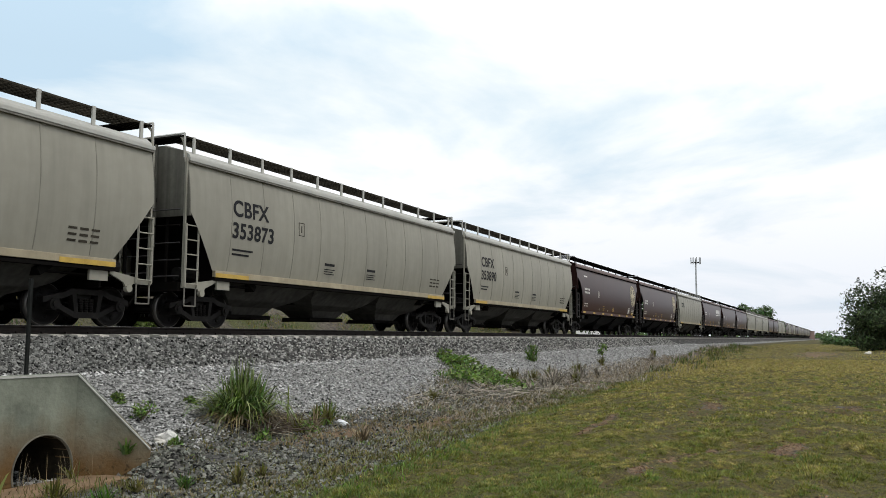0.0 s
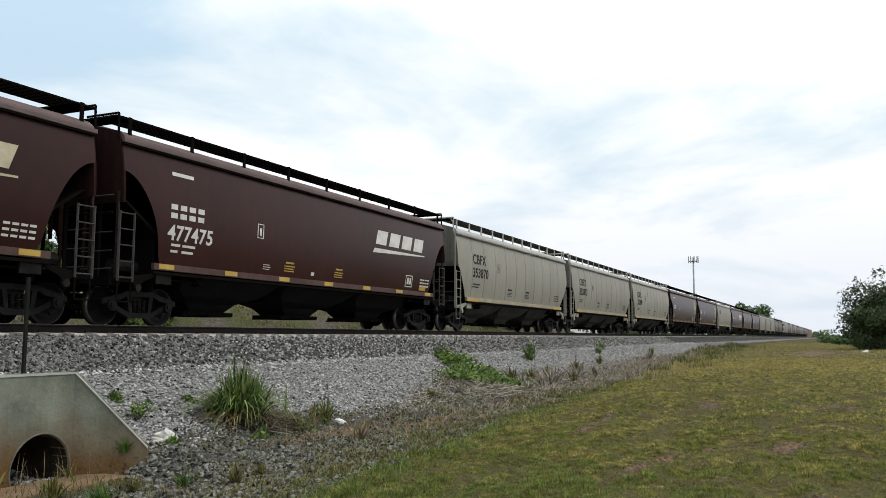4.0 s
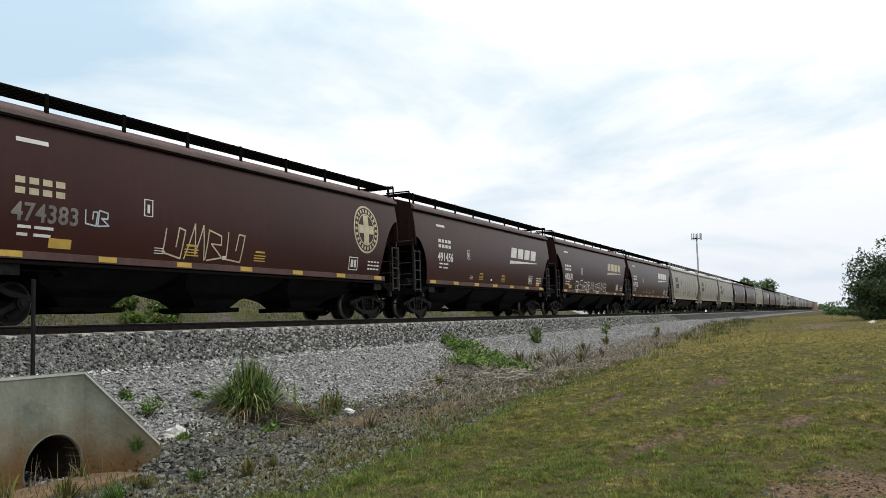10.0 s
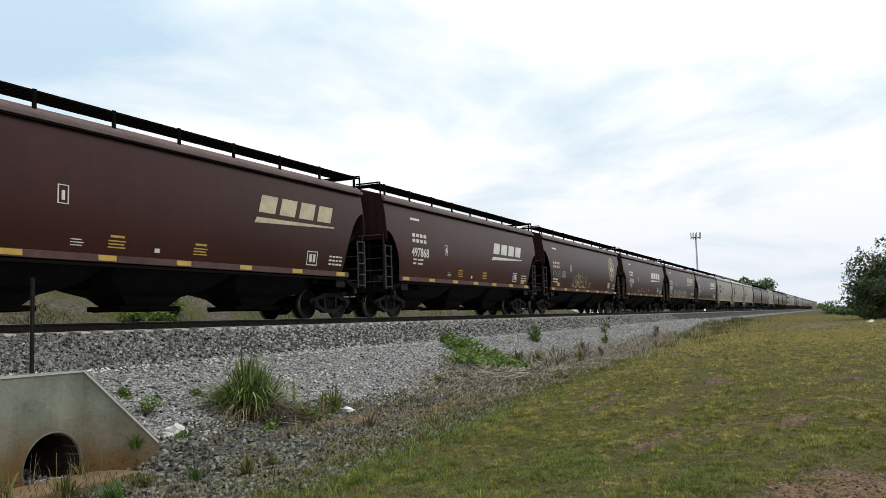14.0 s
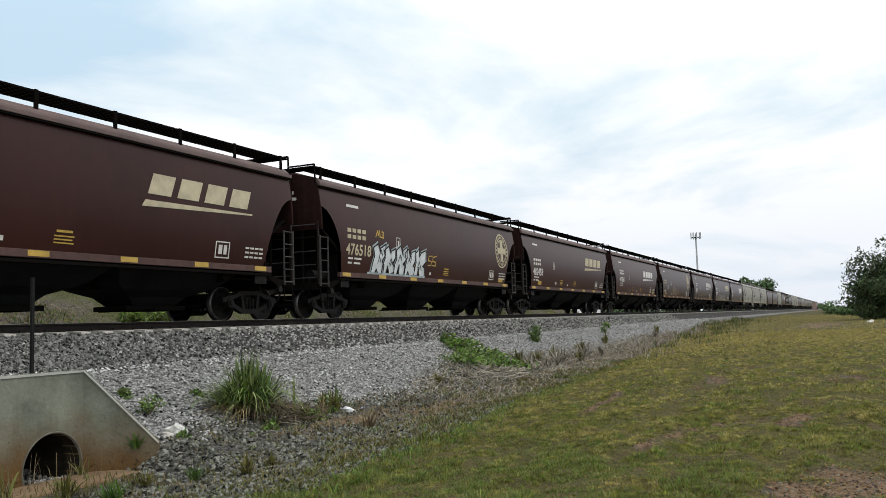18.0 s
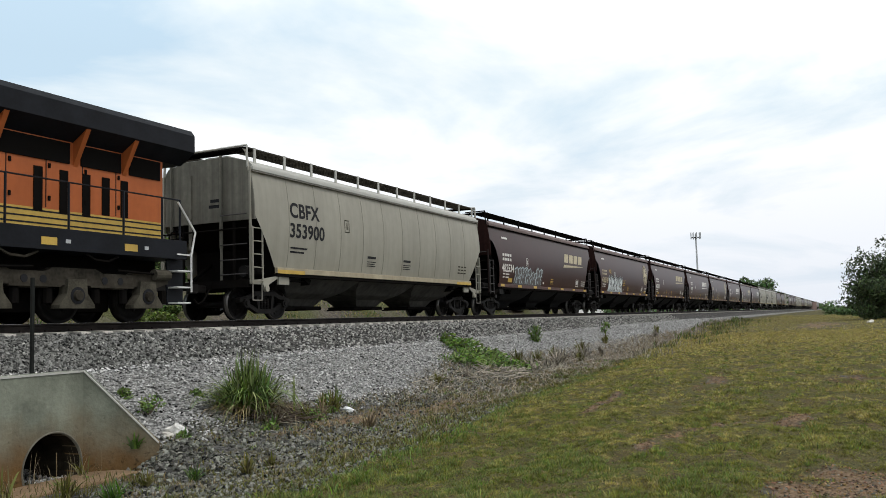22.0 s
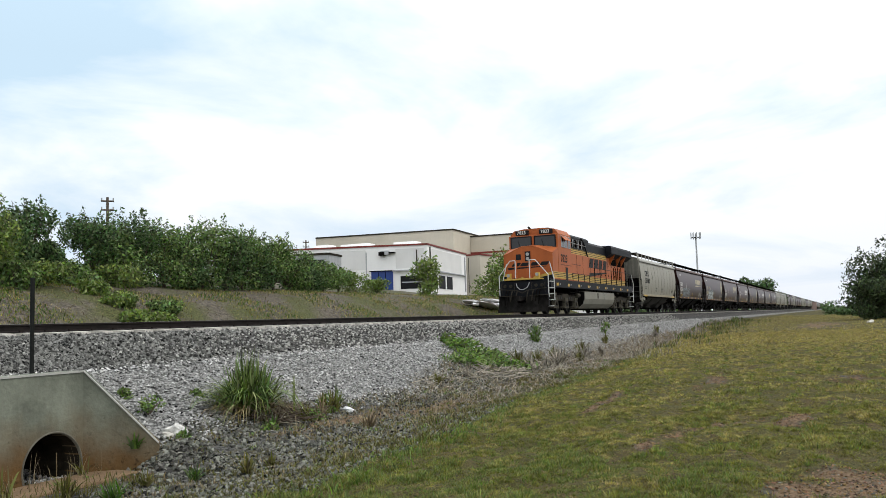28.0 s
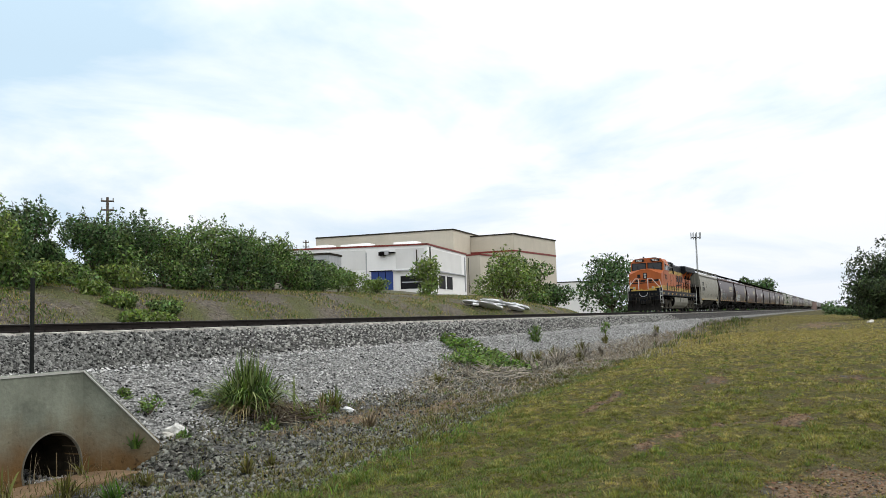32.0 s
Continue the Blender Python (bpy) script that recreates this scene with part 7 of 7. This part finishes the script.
panel(ob, "drainpipe", "galv", rn, out_r, 18.6, 18.9, 0.2, 5.4, 0.14)
for s0 in (8.1, 12.0):
    panel(ob, "wall_pipe", "galv", ln, out_l, s0, s0 + 0.1, 0.2, 5.2, 0.1)
for s0, w in ((3.0, 3.4), (9.5, 4.5), (15.0, 2.5)):
    part("roof_unit", box(bm_new(), *sorted((ln.x * s0 + 3, ln.x * s0 + 5)), ln.y * s0, ln.y * (s0 + w), 5.9, 6.75, 0.04), "whitewall", ob, "white rooftop unit")
ob, l2, r2, ln, rn = building("lobby", "low beige block with red roof edge between the halls", (119.5, 49.6), (0.6, 5.5), (9, -1.0), 3.8, 9.75, "beigewall", "redtrim")
panel(ob, "wall_joint", "locogrey", ln, -rn, 2.0, 2.1, 0.2, 5.6, 0.02)
# beige hall behind it
ob, l2, r2, ln, rn = building("hall", "tall beige hall with flat roof behind the warehouse", (122.4, 55.3), (-3.4, 24), (40, 3.0), 3.8, 14.3, "beigewall", "locogrey")
ob, l2, r2, ln, rn = building("hall_annex", "beige block annex with red band", (131.2, 48.2), (-0.6, 9.5), (17.6, -1.6), 3.8, 13.8, "beigewall", "locogrey")
panel(ob, "red_band", "redtrim", rn, -ln, 0.0, 17.6, 7.1, 7.4, 0.06)
panel(ob, "red_band", "redtrim", ln, -rn, 0.0, 9.4, 7.1, 7.4, 0.06)
panel(ob, "doorway", "dark", ln, -rn, 5.0, 6.2, 0, 3.0, 0.05)
ob, l2, r2, ln, rn = building("shed", "small grey metal shed half hidden by shrubs", (81.0, 52.2), (-2.0, 8.6), (4, 0.9), 3.0, 7.75, "galv", "locogrey")
panel(ob, "shed_window", "glass", ln, -rn, 0.6, 8.4, 3.0, 4.2, 0.05, "dark band of shed windows")
panel(ob, "shed_rail", "whitewall", ln, -rn, 0.3, 8.6, 2.6, 2.9, 0.08, "white rail below the windows")
for s0 in (2.6, 4.6, 6.6):
    panel(ob, "window_bar", "galv", ln, -rn, s0, s0 + 0.12, 3.0, 4.2, 0.08)
panel(ob, "shed_door", "locogrey", ln, -rn, 0.5, 8.4, 0.0, 2.5, 0.05, "grey roller door")
ob, l2, r2, ln, rn = building("far_shed", "distant pale metal shed", (185.0, 48.0), (-4, 16), (30, 7), 2.0, 7.5, "whitewall", "locogrey")
ob, l2, r2, ln, rn = building("brick_house", "distant pale pinkish brick building beyond the lawn", (560, 12), (-1, 6), (16, 3), -1.0, 4.0, "pink", "locogrey")


def sheet_mesh(l, w, seed):
    """A long crumpled sheet bundle: a lumpy flattened roll."""
    bm = bm_new()
    n, k = 12, 5
    rings = []
    for i in range(n + 1):
        x = l * (i / n - 0.5)
        end = 0.25 + 0.75 * min(1, 4 * min(i, n - i) / n)
        ring = []
        for j in range(k):
            q = 2 * pi * j / k
            r = 1 + 0.35 * noise.noise((x * 1.7 + seed, 2 * cos(q), 2 * sin(q)))
            ring.append(bm.verts.new((x + 0.1 * noise.noise((j, i, seed)), w / 2 * cos(q) * r * end, 0.11 * sin(q) * r * end)))
        rings.append(ring)
    for A, C in zip(rings, rings[1:]):
        for j in range(k):
            bm.faces.new((A[j], A[(j + 1) % k], C[(j + 1) % k], C[j]))
    bm.faces.new(rings[0][::-1])
    bm.faces.new(rings[-1])
    return bm


def debris():
    d = thing("sheet_pile", "heap of crumpled white plastic sheets on the bank", "debris", loc=(56.5, 21.4, ground_z(56.5, 21.4) + 0.15))
    for i, (x, y, z, a, c, w, l) in enumerate([(-4.2, 0.7, 0.42, 12, -6, 0.8, 3.6), (-2.6, 0.3, 0.20, 14, 3, 1.0, 5.2), (0.4, 0.9, 0.44, 12, -4, 1.1, 5.4), (3.1, 0.5, 0.18, 12, -2, 1.1, 5.6), (1.2, -0.2, 0.05, 10, 4, 0.7, 3.6)]):
        p = part("sheet", sheet_mesh(l, w, i * 3.7), "plastic", d, "crumpled white sheet bundle")
        p.matrix_local = pose(x, y, z, -12, a * 0.5, c)
    for i in range(6):
        p = part("scrap", sheet_mesh(0.8, 0.4, 9.0 + i), "galv" if i % 2 else "plastic", d)
        p.matrix_local = pose(-5.5 + i * 1.9, 0.2 + 0.5 * (i % 2), 0.32, 0, 0, 40 * i)


debris()


def cell_tower():
    x, y = 319.5, 46.1
    z = ground_z(x, y)
    t = thing("cell_tower", "slim grey cell tower mast with antenna platform", "cell tower", loc=(x, y, z))
    H = 29.0 - z
    part("mast", rod(bm_new(), (0, 0, -1), (0, 0, H), 0.42, 12, 0.26), "galv", t)
    pf = part("platform", rod(bm_new(), (0, 0, H - 1.6), (0, 0, H - 1.45), 1.5, 12), "dark", t)
    for i in range(9):
        a = 2 * pi * i / 9
        part("antenna", box(bm_new(), 1.75 * cos(a) - 0.15, 1.75 * cos(a) + 0.15, 1.75 * sin(a) - 0.15, 1.75 * sin(a) + 0.15, H - 2.1, H + 0.3, 0.03), "galv", pf)


cell_tower()


def utility_pole(x, y, zt):
    z = ground_z(x, y)
    p = thing("utility_pole", "wooden utility pole with two crossarms", "utility pole", "poles", loc=(x, y, z))
    H = zt - z
    part("shaft", rod(bm_new(), (0, 0, -1), (0, 0, H), 0.17, 8, 0.11), "pole", p)
    d = Vector((0.75, -0.66, 0))
    for k in (0.35, 1.15):
        c = part("crossarm", rod(bm_new(), -d * 0.55 + Vector((0, 0, H - k)), d * 0.55 + Vector((0, 0, H - k)), 0.075, 4), "pole", p)
        for s in (-0.48, 0.48):
            part("insulator", rod(bm_new(), d * s + Vector((0, 0, H - k + 0.06)), d * s + Vector((0, 0, H - k + 0.28)), 0.06, 6), "galv", c)
    part("transformer", rod(bm_new(), (0.3, -0.25, H - 3.1), (0.3, -0.25, H - 2.3), 0.24, 10), "galv", p)
    return p


utility_pole(54.7, 58.5, 11.75)
utility_pole(120, 82, 14.3)
wire = thing("power_line", "thin dark overhead wire between the poles", "wire")
for dz in (8.95, 9.15):
    bm = bm_new()

    pts = [(20 + 34.7 * i / 8, 52 + 6.5 * i / 8, dz + 0.9 * ((i - 4) / 4) ** 2 - 0.7) for i in range(9)]
    pipe(bm, pts, 0.02, 4)
    part("wire", bm, "dark", wire)


# ---- plants of the ditch ----
def clump(name, label, x, y, h, spread, count, width, mat, seed, group="", droop=0.5):
    """A tussock of arching blades from one root: inner ones upright, outer ones bowing over."""
    rng = np.random.default_rng(seed)
    z = ground_z(x, y)
    V, F = [], []
    for i in range(count):
        a = rng.uniform(0, 6.28)
        q = rng.random() ** 0.7
        o = np.array([rng.normal() * spread * 0.11, rng.normal() * spread * 0.11, 0])
        L = h * rng.uniform(0.55, 1.1) * (1.1 - 0.25 * q)
        out = q * spread * 0.85
        d = np.array([cos(a), sin(a), 0])
        sd = np.array([-sin(a), cos(a), 0]) * width * rng.uniform(0.7, 1.3) + d * width * rng.normal() * 0.5
        bow = droop * q * rng.uniform(0.5, 1.3)
        pts = [o + d * out * u ** 1.15 + np.array([0, 0, L * (u - bow * u ** 4)]) for u in (0, 0.3, 0.55, 0.8, 1.0)]
        b = len(V)
        for k, p in enumerate(pts[:4]):
            V += [p - sd * (1, 1, 0.9, 0.6)[k], p + sd * (1, 1, 0.9, 0.6)[k]]
        V.append(pts[4])
        F += [(b, b + 1, b + 3, b + 2), (b + 2, b + 3, b + 5, b + 4), (b + 4, b + 5, b + 7, b + 6), (b + 6, b + 7, b + 8)]
    me = bpy.data.meshes.new(name)
    me.from_pydata([tuple(v) for v in V], [], F)
    me.materials.append(M[mat])
    ob = new(name, me)
    ob.location = (x, y, z)
    return tagged(ob, label, "grass clump" if "grass" in name else "weed", group)


def litter(name, label, mat, x, y, s, seed, tall=0.5):
    bm = bm_new()
    bmesh.ops.create_icosphere(bm, subdivisions=2, radius=s)
    for v in bm.verts:
        v.co *= 1 + 0.8 * noise.noise(v.co * 9 + Vector((seed, 0, 0)))
        v.co.z *= tall
    ob = thing(name, label, "litter", mesh=finish(bm, name), mat=mat, loc=(x, y, ground_z(x, y) + s * 0.25))
    return ob


def bank_spot(r, least):
    while True:
        x, y = along(r, 15, 75, 1.2), r.uniform(19.6, 27)
        if noise.noise((x * 0.33, y * 0.5, 6.0)) > least:
            return x, y


blades("bank_grass", "rough green and dry grass on the bank", "blade", 20000, lambda r: bank_spot(r, -0.22 + 0.3 * r.random()), (0.03, 0.13), 0.013, 12, 1.3)
blades("bank_green", "fresh green weeds on the bank", "weed", 8000, lambda r: bank_spot(r, -0.10 + 0.3 * r.random()), (0.04, 0.20), 0.015, 31, 1.2)
blades("bank_thatch", "brown dead stems on the bank soil", "thatch", 9000, lambda r: bank_spot(r, -0.6), (0.03, 0.14), 0.010, 32, 1.8)
blades("bank_straw", "dry straw on the bank", "straw", 1400, lambda r: bank_spot(r, 0.1), (0.06, 0.24), 0.010, 13, 1.2)
tuft = thing("grass_clump", "tall arching green grass clump on the gravel slope", "grass clump", loc=(13.3, 10.5, ground_z(13.3, 10.5)))
# the inner blades get a darker green to paint the clump's inner shade
for i, (name, label, tall, wide, count, mat, droop, thick) in enumerate([("upright_tuft", "upright green blades in its heart", 1.22, 0.75, 300, "clump", 0.45, 0.012), ("arching_tuft", "light green blades bowing outwards", 1.15, 1.5, 480, "clump", 0.95, 0.013), ("inner_tuft", "blades low inside, shade in their darker colour", 0.95, 1.0, 320, "tall", 0.6, 0.012), ("dry_tuft", "dry brown blades hanging at its foot", 0.55, 1.6, 420, "thatch", 1.35, 0.009), ("straw_tuft", "pale straw among its outer blades", 0.6, 1.3, 90, "straw", 1.1, 0.007)]):
    ob = clump(name, label, 13.3, 10.5, tall, wide, count, thick, mat, 21 + i, droop=droop)
    del ob["category"]
    ob.parent, ob.location = tuft, (0, 0, 0)
WEEDS = [(14.9, 9.8, 0.50, "moss"), (15.5, 9.9, 0.55, "clump"), (15.2, 9.75, 0.5, "moss"), (12.7, 9.5, 0.30, "weed"), (13.9, 9.6, 0.45, "moss"),
         (13.5, 7.9, 0.42, "straw"), (10.9, 9.9, 0.22, "weed"), (14.5, 9.6, 0.45, "straw"), (35.5, 12.2, 0.95, "weed"), (30.4, 10.4, 0.6, "moss"), (31.5, 9.9, 0.9, "twig"),
         (34, 9.9, 0.8, "twig"), (33, 10.6, 0.6, "moss"), (38, 9.9, 0.6, "twig"), (43, 11.0, 0.6, "moss"), (54, 10.6, 0.8, "twig"), (28.2, 10.0, 0.6, "twig"), (29.2, 9.6, 0.7, "twig"), (28.8, 10.6, 0.6, "moss"), (30.4, 9.7, 0.8, "twig"), (32.2, 10.2, 0.7, "twig"), (33.2, 9.6, 0.6, "moss"), (35.4, 10.0, 0.7, "twig"), (26.5, 9.2, 0.5, "twig"), (22.4, 9.8, 0.4, "twig"), (20.6, 9.9, 0.4, "moss"), (37, 10.6, 0.7, "moss"), (58, 11.3, 0.7, "moss"),
         
         (7.9, 8.85, 0.35, "moss"), (6.9, 8.0, 0.34, "moss"), (6.5, 8.5, 0.4, "moss"), (7.0, 7.4, 0.32, "weed"), (9.2, 8.6, 0.2, "weed"), (7.7, 7.6, 0.25, "moss"), (9.6, 7.2, 0.22, "moss"), (8.7, 6.9, 0.3, "moss"), (8.3, 7.4, 0.25, "weed")]
for i, (x, y, h, m) in enumerate(WEEDS):
    few = 14 if y > 8.4 and x < 8.5 else 46
    clump("weed", {"weed": "small fresh green weed in the ditch", "tall": "tuft of green grass in the ditch", "clump": "tuft of arching light green grass", "moss": "olive green weed tuft between stones", "twig": "bleached dead weed stalks in the ditch", "straw": "tuft of dry straw in the ditch"}[m], x, y, h, h * 0.85, few, 0.008 + 0.0002 * x, m, 30 + i, "", 0.45)["kind"] = "stuff"
for i, (x, y, h, w) in enumerate([(11.2, 11.0, 0.36, 0.42), (11.4, 11.75, 0.22, 0.3), (13.0, 11.5, 0.14, 0.25), (10.9, 9.95, 0.2, 0.25), (15.0, 9.85, 0.45, 0.4), (35.5, 12.2, 0.8, 0.5), (48, 12.3, 0.8, 0.6), (14.1, 9.5, 0.25, 0.5), (12.5, 9.4, 0.16, 0.4)]):
    plant("leafy_weed", "small leafy green weed on the gravel", "weed", x, y, h, w, 220, 0.026 + 0.0008 * x, "creeper", 80 + i, "leafy weeds", 0.1, 6, shoots=0.8)
blades("apron_grass", "thin grass and stalks before the culvert", "moss", 600, lambda r: (r.uniform(5.6, 8.1), 8.0 + r.normal() * 0.3), (0.05, 0.20), 0.005, 26, 0.7)
blades("apron_straw", "thin pale stalks before the culvert", "straw", 50, lambda r: (r.uniform(5.6, 8.0), 8.7 + r.normal() * 0.2), (0.2, 0.5), 0.003, 27, 0.4)
clump("wall_weed", "small green weed rooted in the wing wall", 8.42, 8.5, 0.24, 0.2, 30, 0.010, "weed", 77).location.z = -1.75
bpy.data.objects["wall_weed"]["kind"] = "stuff"
for i, (x, y, h, w) in enumerate([(27.6, 12.7, 0.6, 0.8), (27.0, 12.0, 0.6, 1.3), (26.6, 11.4, 0.6, 1.5), (25.9, 10.9, 0.5, 1.8), (25.2, 10.3, 0.5, 1.8), (25.6, 9.8, 0.45, 1.7), (24.6, 10.8, 0.35, 1.4), (27.8, 11.2, 0.4, 1.2)]):
    plant("creeper", "low bright green creeper on the gravel slope", "weed", x, y, h * 0.8, w, 420, 0.07, "creeper", 60 + i, "creepers", 0.08, 8)


def brush(name, label, x, y, w, d, count, mat, seed, length=(0.4, 1.3)):
    """Dead sticks lying criss-cross."""
    rng = random.Random(seed)
    bm = bm_new()
    for i in range(count):
        px, py = x + rng.uniform(-w, w), y + rng.uniform(-d, d)
        a, L = rng.gauss(0.2, 0.8), rng.uniform(*length)
        z = ground_z(px, py) + 0.03 + rng.random() * 0.12
        qx, qy = px + L * cos(a), py + L * sin(a)
        rod(bm, (px, py, z), (qx, qy, ground_z(qx, qy) + rng.random() * 0.28), 0.012, 4, 0.005)
    me = finish(bm, name)
    me.materials.append(M[mat])
    tagged(new(name, me), label, "dead brush", kind="stuff")


brush("dead_brush", "bleached dead sticks lying in the ditch", 21.0, 9.9, 1.4, 0.5, 40, "twig", 1, (0.25, 0.9))
brush("dead_brush", "bleached dead sticks lying under the creepers", 24.6, 9.3, 2.4, 0.5, 150, "twig", 2, (0.25, 1.0))
brush("dead_brush", "bleached dead sticks lying in the ditch", 31.0, 9.7, 3.6, 0.8, 150, "twig", 3, (0.2, 0.8))
brush("dead_brush", "dead sticks beside the grass clump", 13.5, 9.95, 0.6, 0.3, 26, "twig", 4, (0.2, 0.7))
brush("dead_brush", "dark dead stems fallen under the grass clump", 13.6, 10.1, 0.7, 0.45, 230, "bark", 5, (0.2, 0.8))
blades("ditch_straw", "dry straw and stems along the ditch", "straw", 2600, lambda r: (lambda x: (x, mix(lawn_edge(x) + 0.5, pale_edge(x) + 0.1, r.random())))(along(r, 12, 62, 1.0)), (0.06, 0.28), 0.008, 14, 1.6)
blades("ditch_litter", "bleached dead grass lying in the ditch", "twig", 11000, lambda r: (lambda x: (x, mix(lawn_edge(x) + 0.3, pale_edge(x) + 0.5, r.random())))(along(r, 18, 55, 1.1)), (0.04, 0.16), 0.012, 28, 3.0)
tussocks("ditch_weeds", "olive weed tufts all along the stony ditch", "moss", 1200, 14, 41, (0.05, 0.13), 0.10, 0.0050, 0, 0, 0, False, lambda r: (lambda x: (x, lawn_edge(x) + abs(r.normal()) * 1.1))(along(r, 6.8, 30, 1.3)))
tussocks("ditch_thatch", "brown dead weeds between the ditch stones", "thatch", 900, 16, 44, (0.03, 0.10), 0.12, 0.0050, 0, 0, 0, False, lambda r: (lambda x: (x, mix(lawn_edge(x), pale_edge(x), r.random())))(along(r, 6.9, 30, 1.2)))
tussocks("ditch_stalks", "dry brown stalk tufts along the ditch", "straw", 420, 12, 42, (0.06, 0.18), 0.09, 0.0036, 0, 0, 0, False, lambda r: (lambda x: (x, mix(lawn_edge(x), pale_edge(x), r.random())))(along(r, 7.2, 34, 1.2)))
tussocks("ditch_green", "small fresh green weeds between the ditch stones", "creeper", 260, 14, 43, (0.05, 0.12), 0.09, 0.0055, 0, 0, 0, False, lambda r: (lambda x: (x, mix(lawn_edge(x), pale_edge(x), r.random() ** 1.5)))(along(r, 7.2, 34, 1.3)))
blades("ditch_moss", "thin olive growth between the ditch stones", "moss", 16000, lambda r: (lambda p: (p[0] + 0.1 * r.normal(), p[1] + 0.1 * r.normal()))(ditch_spot(r)) if r.random() < 0.5 else (lambda x: (x, lawn_edge(x) + abs(r.normal()) * 0.6))(along(r, 7, 45, 1.4)), (0.02, 0.09), 0.010, 15, 1.2)
blades("edge_grass", "rough green grass along the lawn's edge", "fresh", 4200, lambda r: (lambda x: (x, lawn_edge(x) + r.normal() * 0.2 - 0.3))(along(r, 6.5, 50, 1.5)), (0.04, 0.13), 0.006, 16, 1.1)
litter("pale_rock", "pale broken rock beside the headwall", "rock", 11.0, 10.2, 0.18, 1.0, 0.62)
litter("pale_rock", "pale broken rock beside the headwall", "tie", 10.8, 10.2, 0.09, 2.0)
litter("plastic_litter", "scrap of white plastic in the ditch", "plastic", 15.66, 9.7, 0.14, 3.0)
litter("rusty_stone", "reddish stone by the wing wall", "rusty", 9.2, 8.58, 0.13, 4.0)
litter("pale_slab", "pale slab lying on the far lawn", "tie", 80.8, -2.4, 0.3, 5.0)

def rough_spot(r):
    while True:
        x = along(r, 46, 120, 1.0)
        y = lawn_edge(x) + 0.5 - abs(r.normal()) * 1.6
        if noise.noise((x * 0.25, y * 0.7, 2.0)) > 0.08:
            return x, y


def far_spot(r):
    while True:
        x = along(r, 42, 210, 1.5)
        y = r.uniform(-6 - 0.05 * x, min(lawn_edge(x), 11))
        if worn(x, y) < 0.2 + 0.4 * r.random():
            return x, y


blades("far_weeds", "rough taller weeds at the lawn's far edge", "moss", 1200, rough_spot, (0.12, 0.40), 0.022, 19, 0.7)
blades("far_green", "green weeds at the lawn's far edge", "tall", 500, rough_spot, (0.15, 0.55), 0.022, 25, 0.7)
blades("far_straw", "dry weeds at the lawn's far edge", "twig", 500, lambda r: (lambda x: (x, lawn_edge(x) + 0.6 - abs(r.normal()) * 1.2))(along(r, 34, 110, 1.0)), (0.15, 0.5), 0.016, 20, 0.9)
blades("far_lawn", "rough lawn grass farther off", "blade", 34000, lambda r: far_spot(r), (0.06, 0.15), 0.03, 23, 1.5, short=True)
stones("lawn_stones", "scattered brown and pale stones on worn lawn patches", "stone_ditch", 420, lambda r: (12.4 + r.normal() * 0.9, 1.5 + r.normal() * 0.3) if r.random() < 0.3 else ((84 + r.normal() * 4, 1.5 + r.normal() * 2.0) if r.random() < 0.4 else (7.9 + r.normal() * 0.45, 0.1 + r.normal() * 0.3)), (0.007, 0.02), 24)


def motions():
    # the train rolls away along +x, slowing a little
    for ob, base in TRAIN:
        walk(ob, [(t, pose(base + x, CENTRE, 0)) for t, x in TRAVEL])
    steps = [i / 15 for i in range(481)]
    for ob, r, x in WHEELS:
        walk(ob, [(t, pose(x, 0, r, 0, math.degrees((travel(t) - travel(0)) / r) % 360, 0)) for t in steps])


motions()
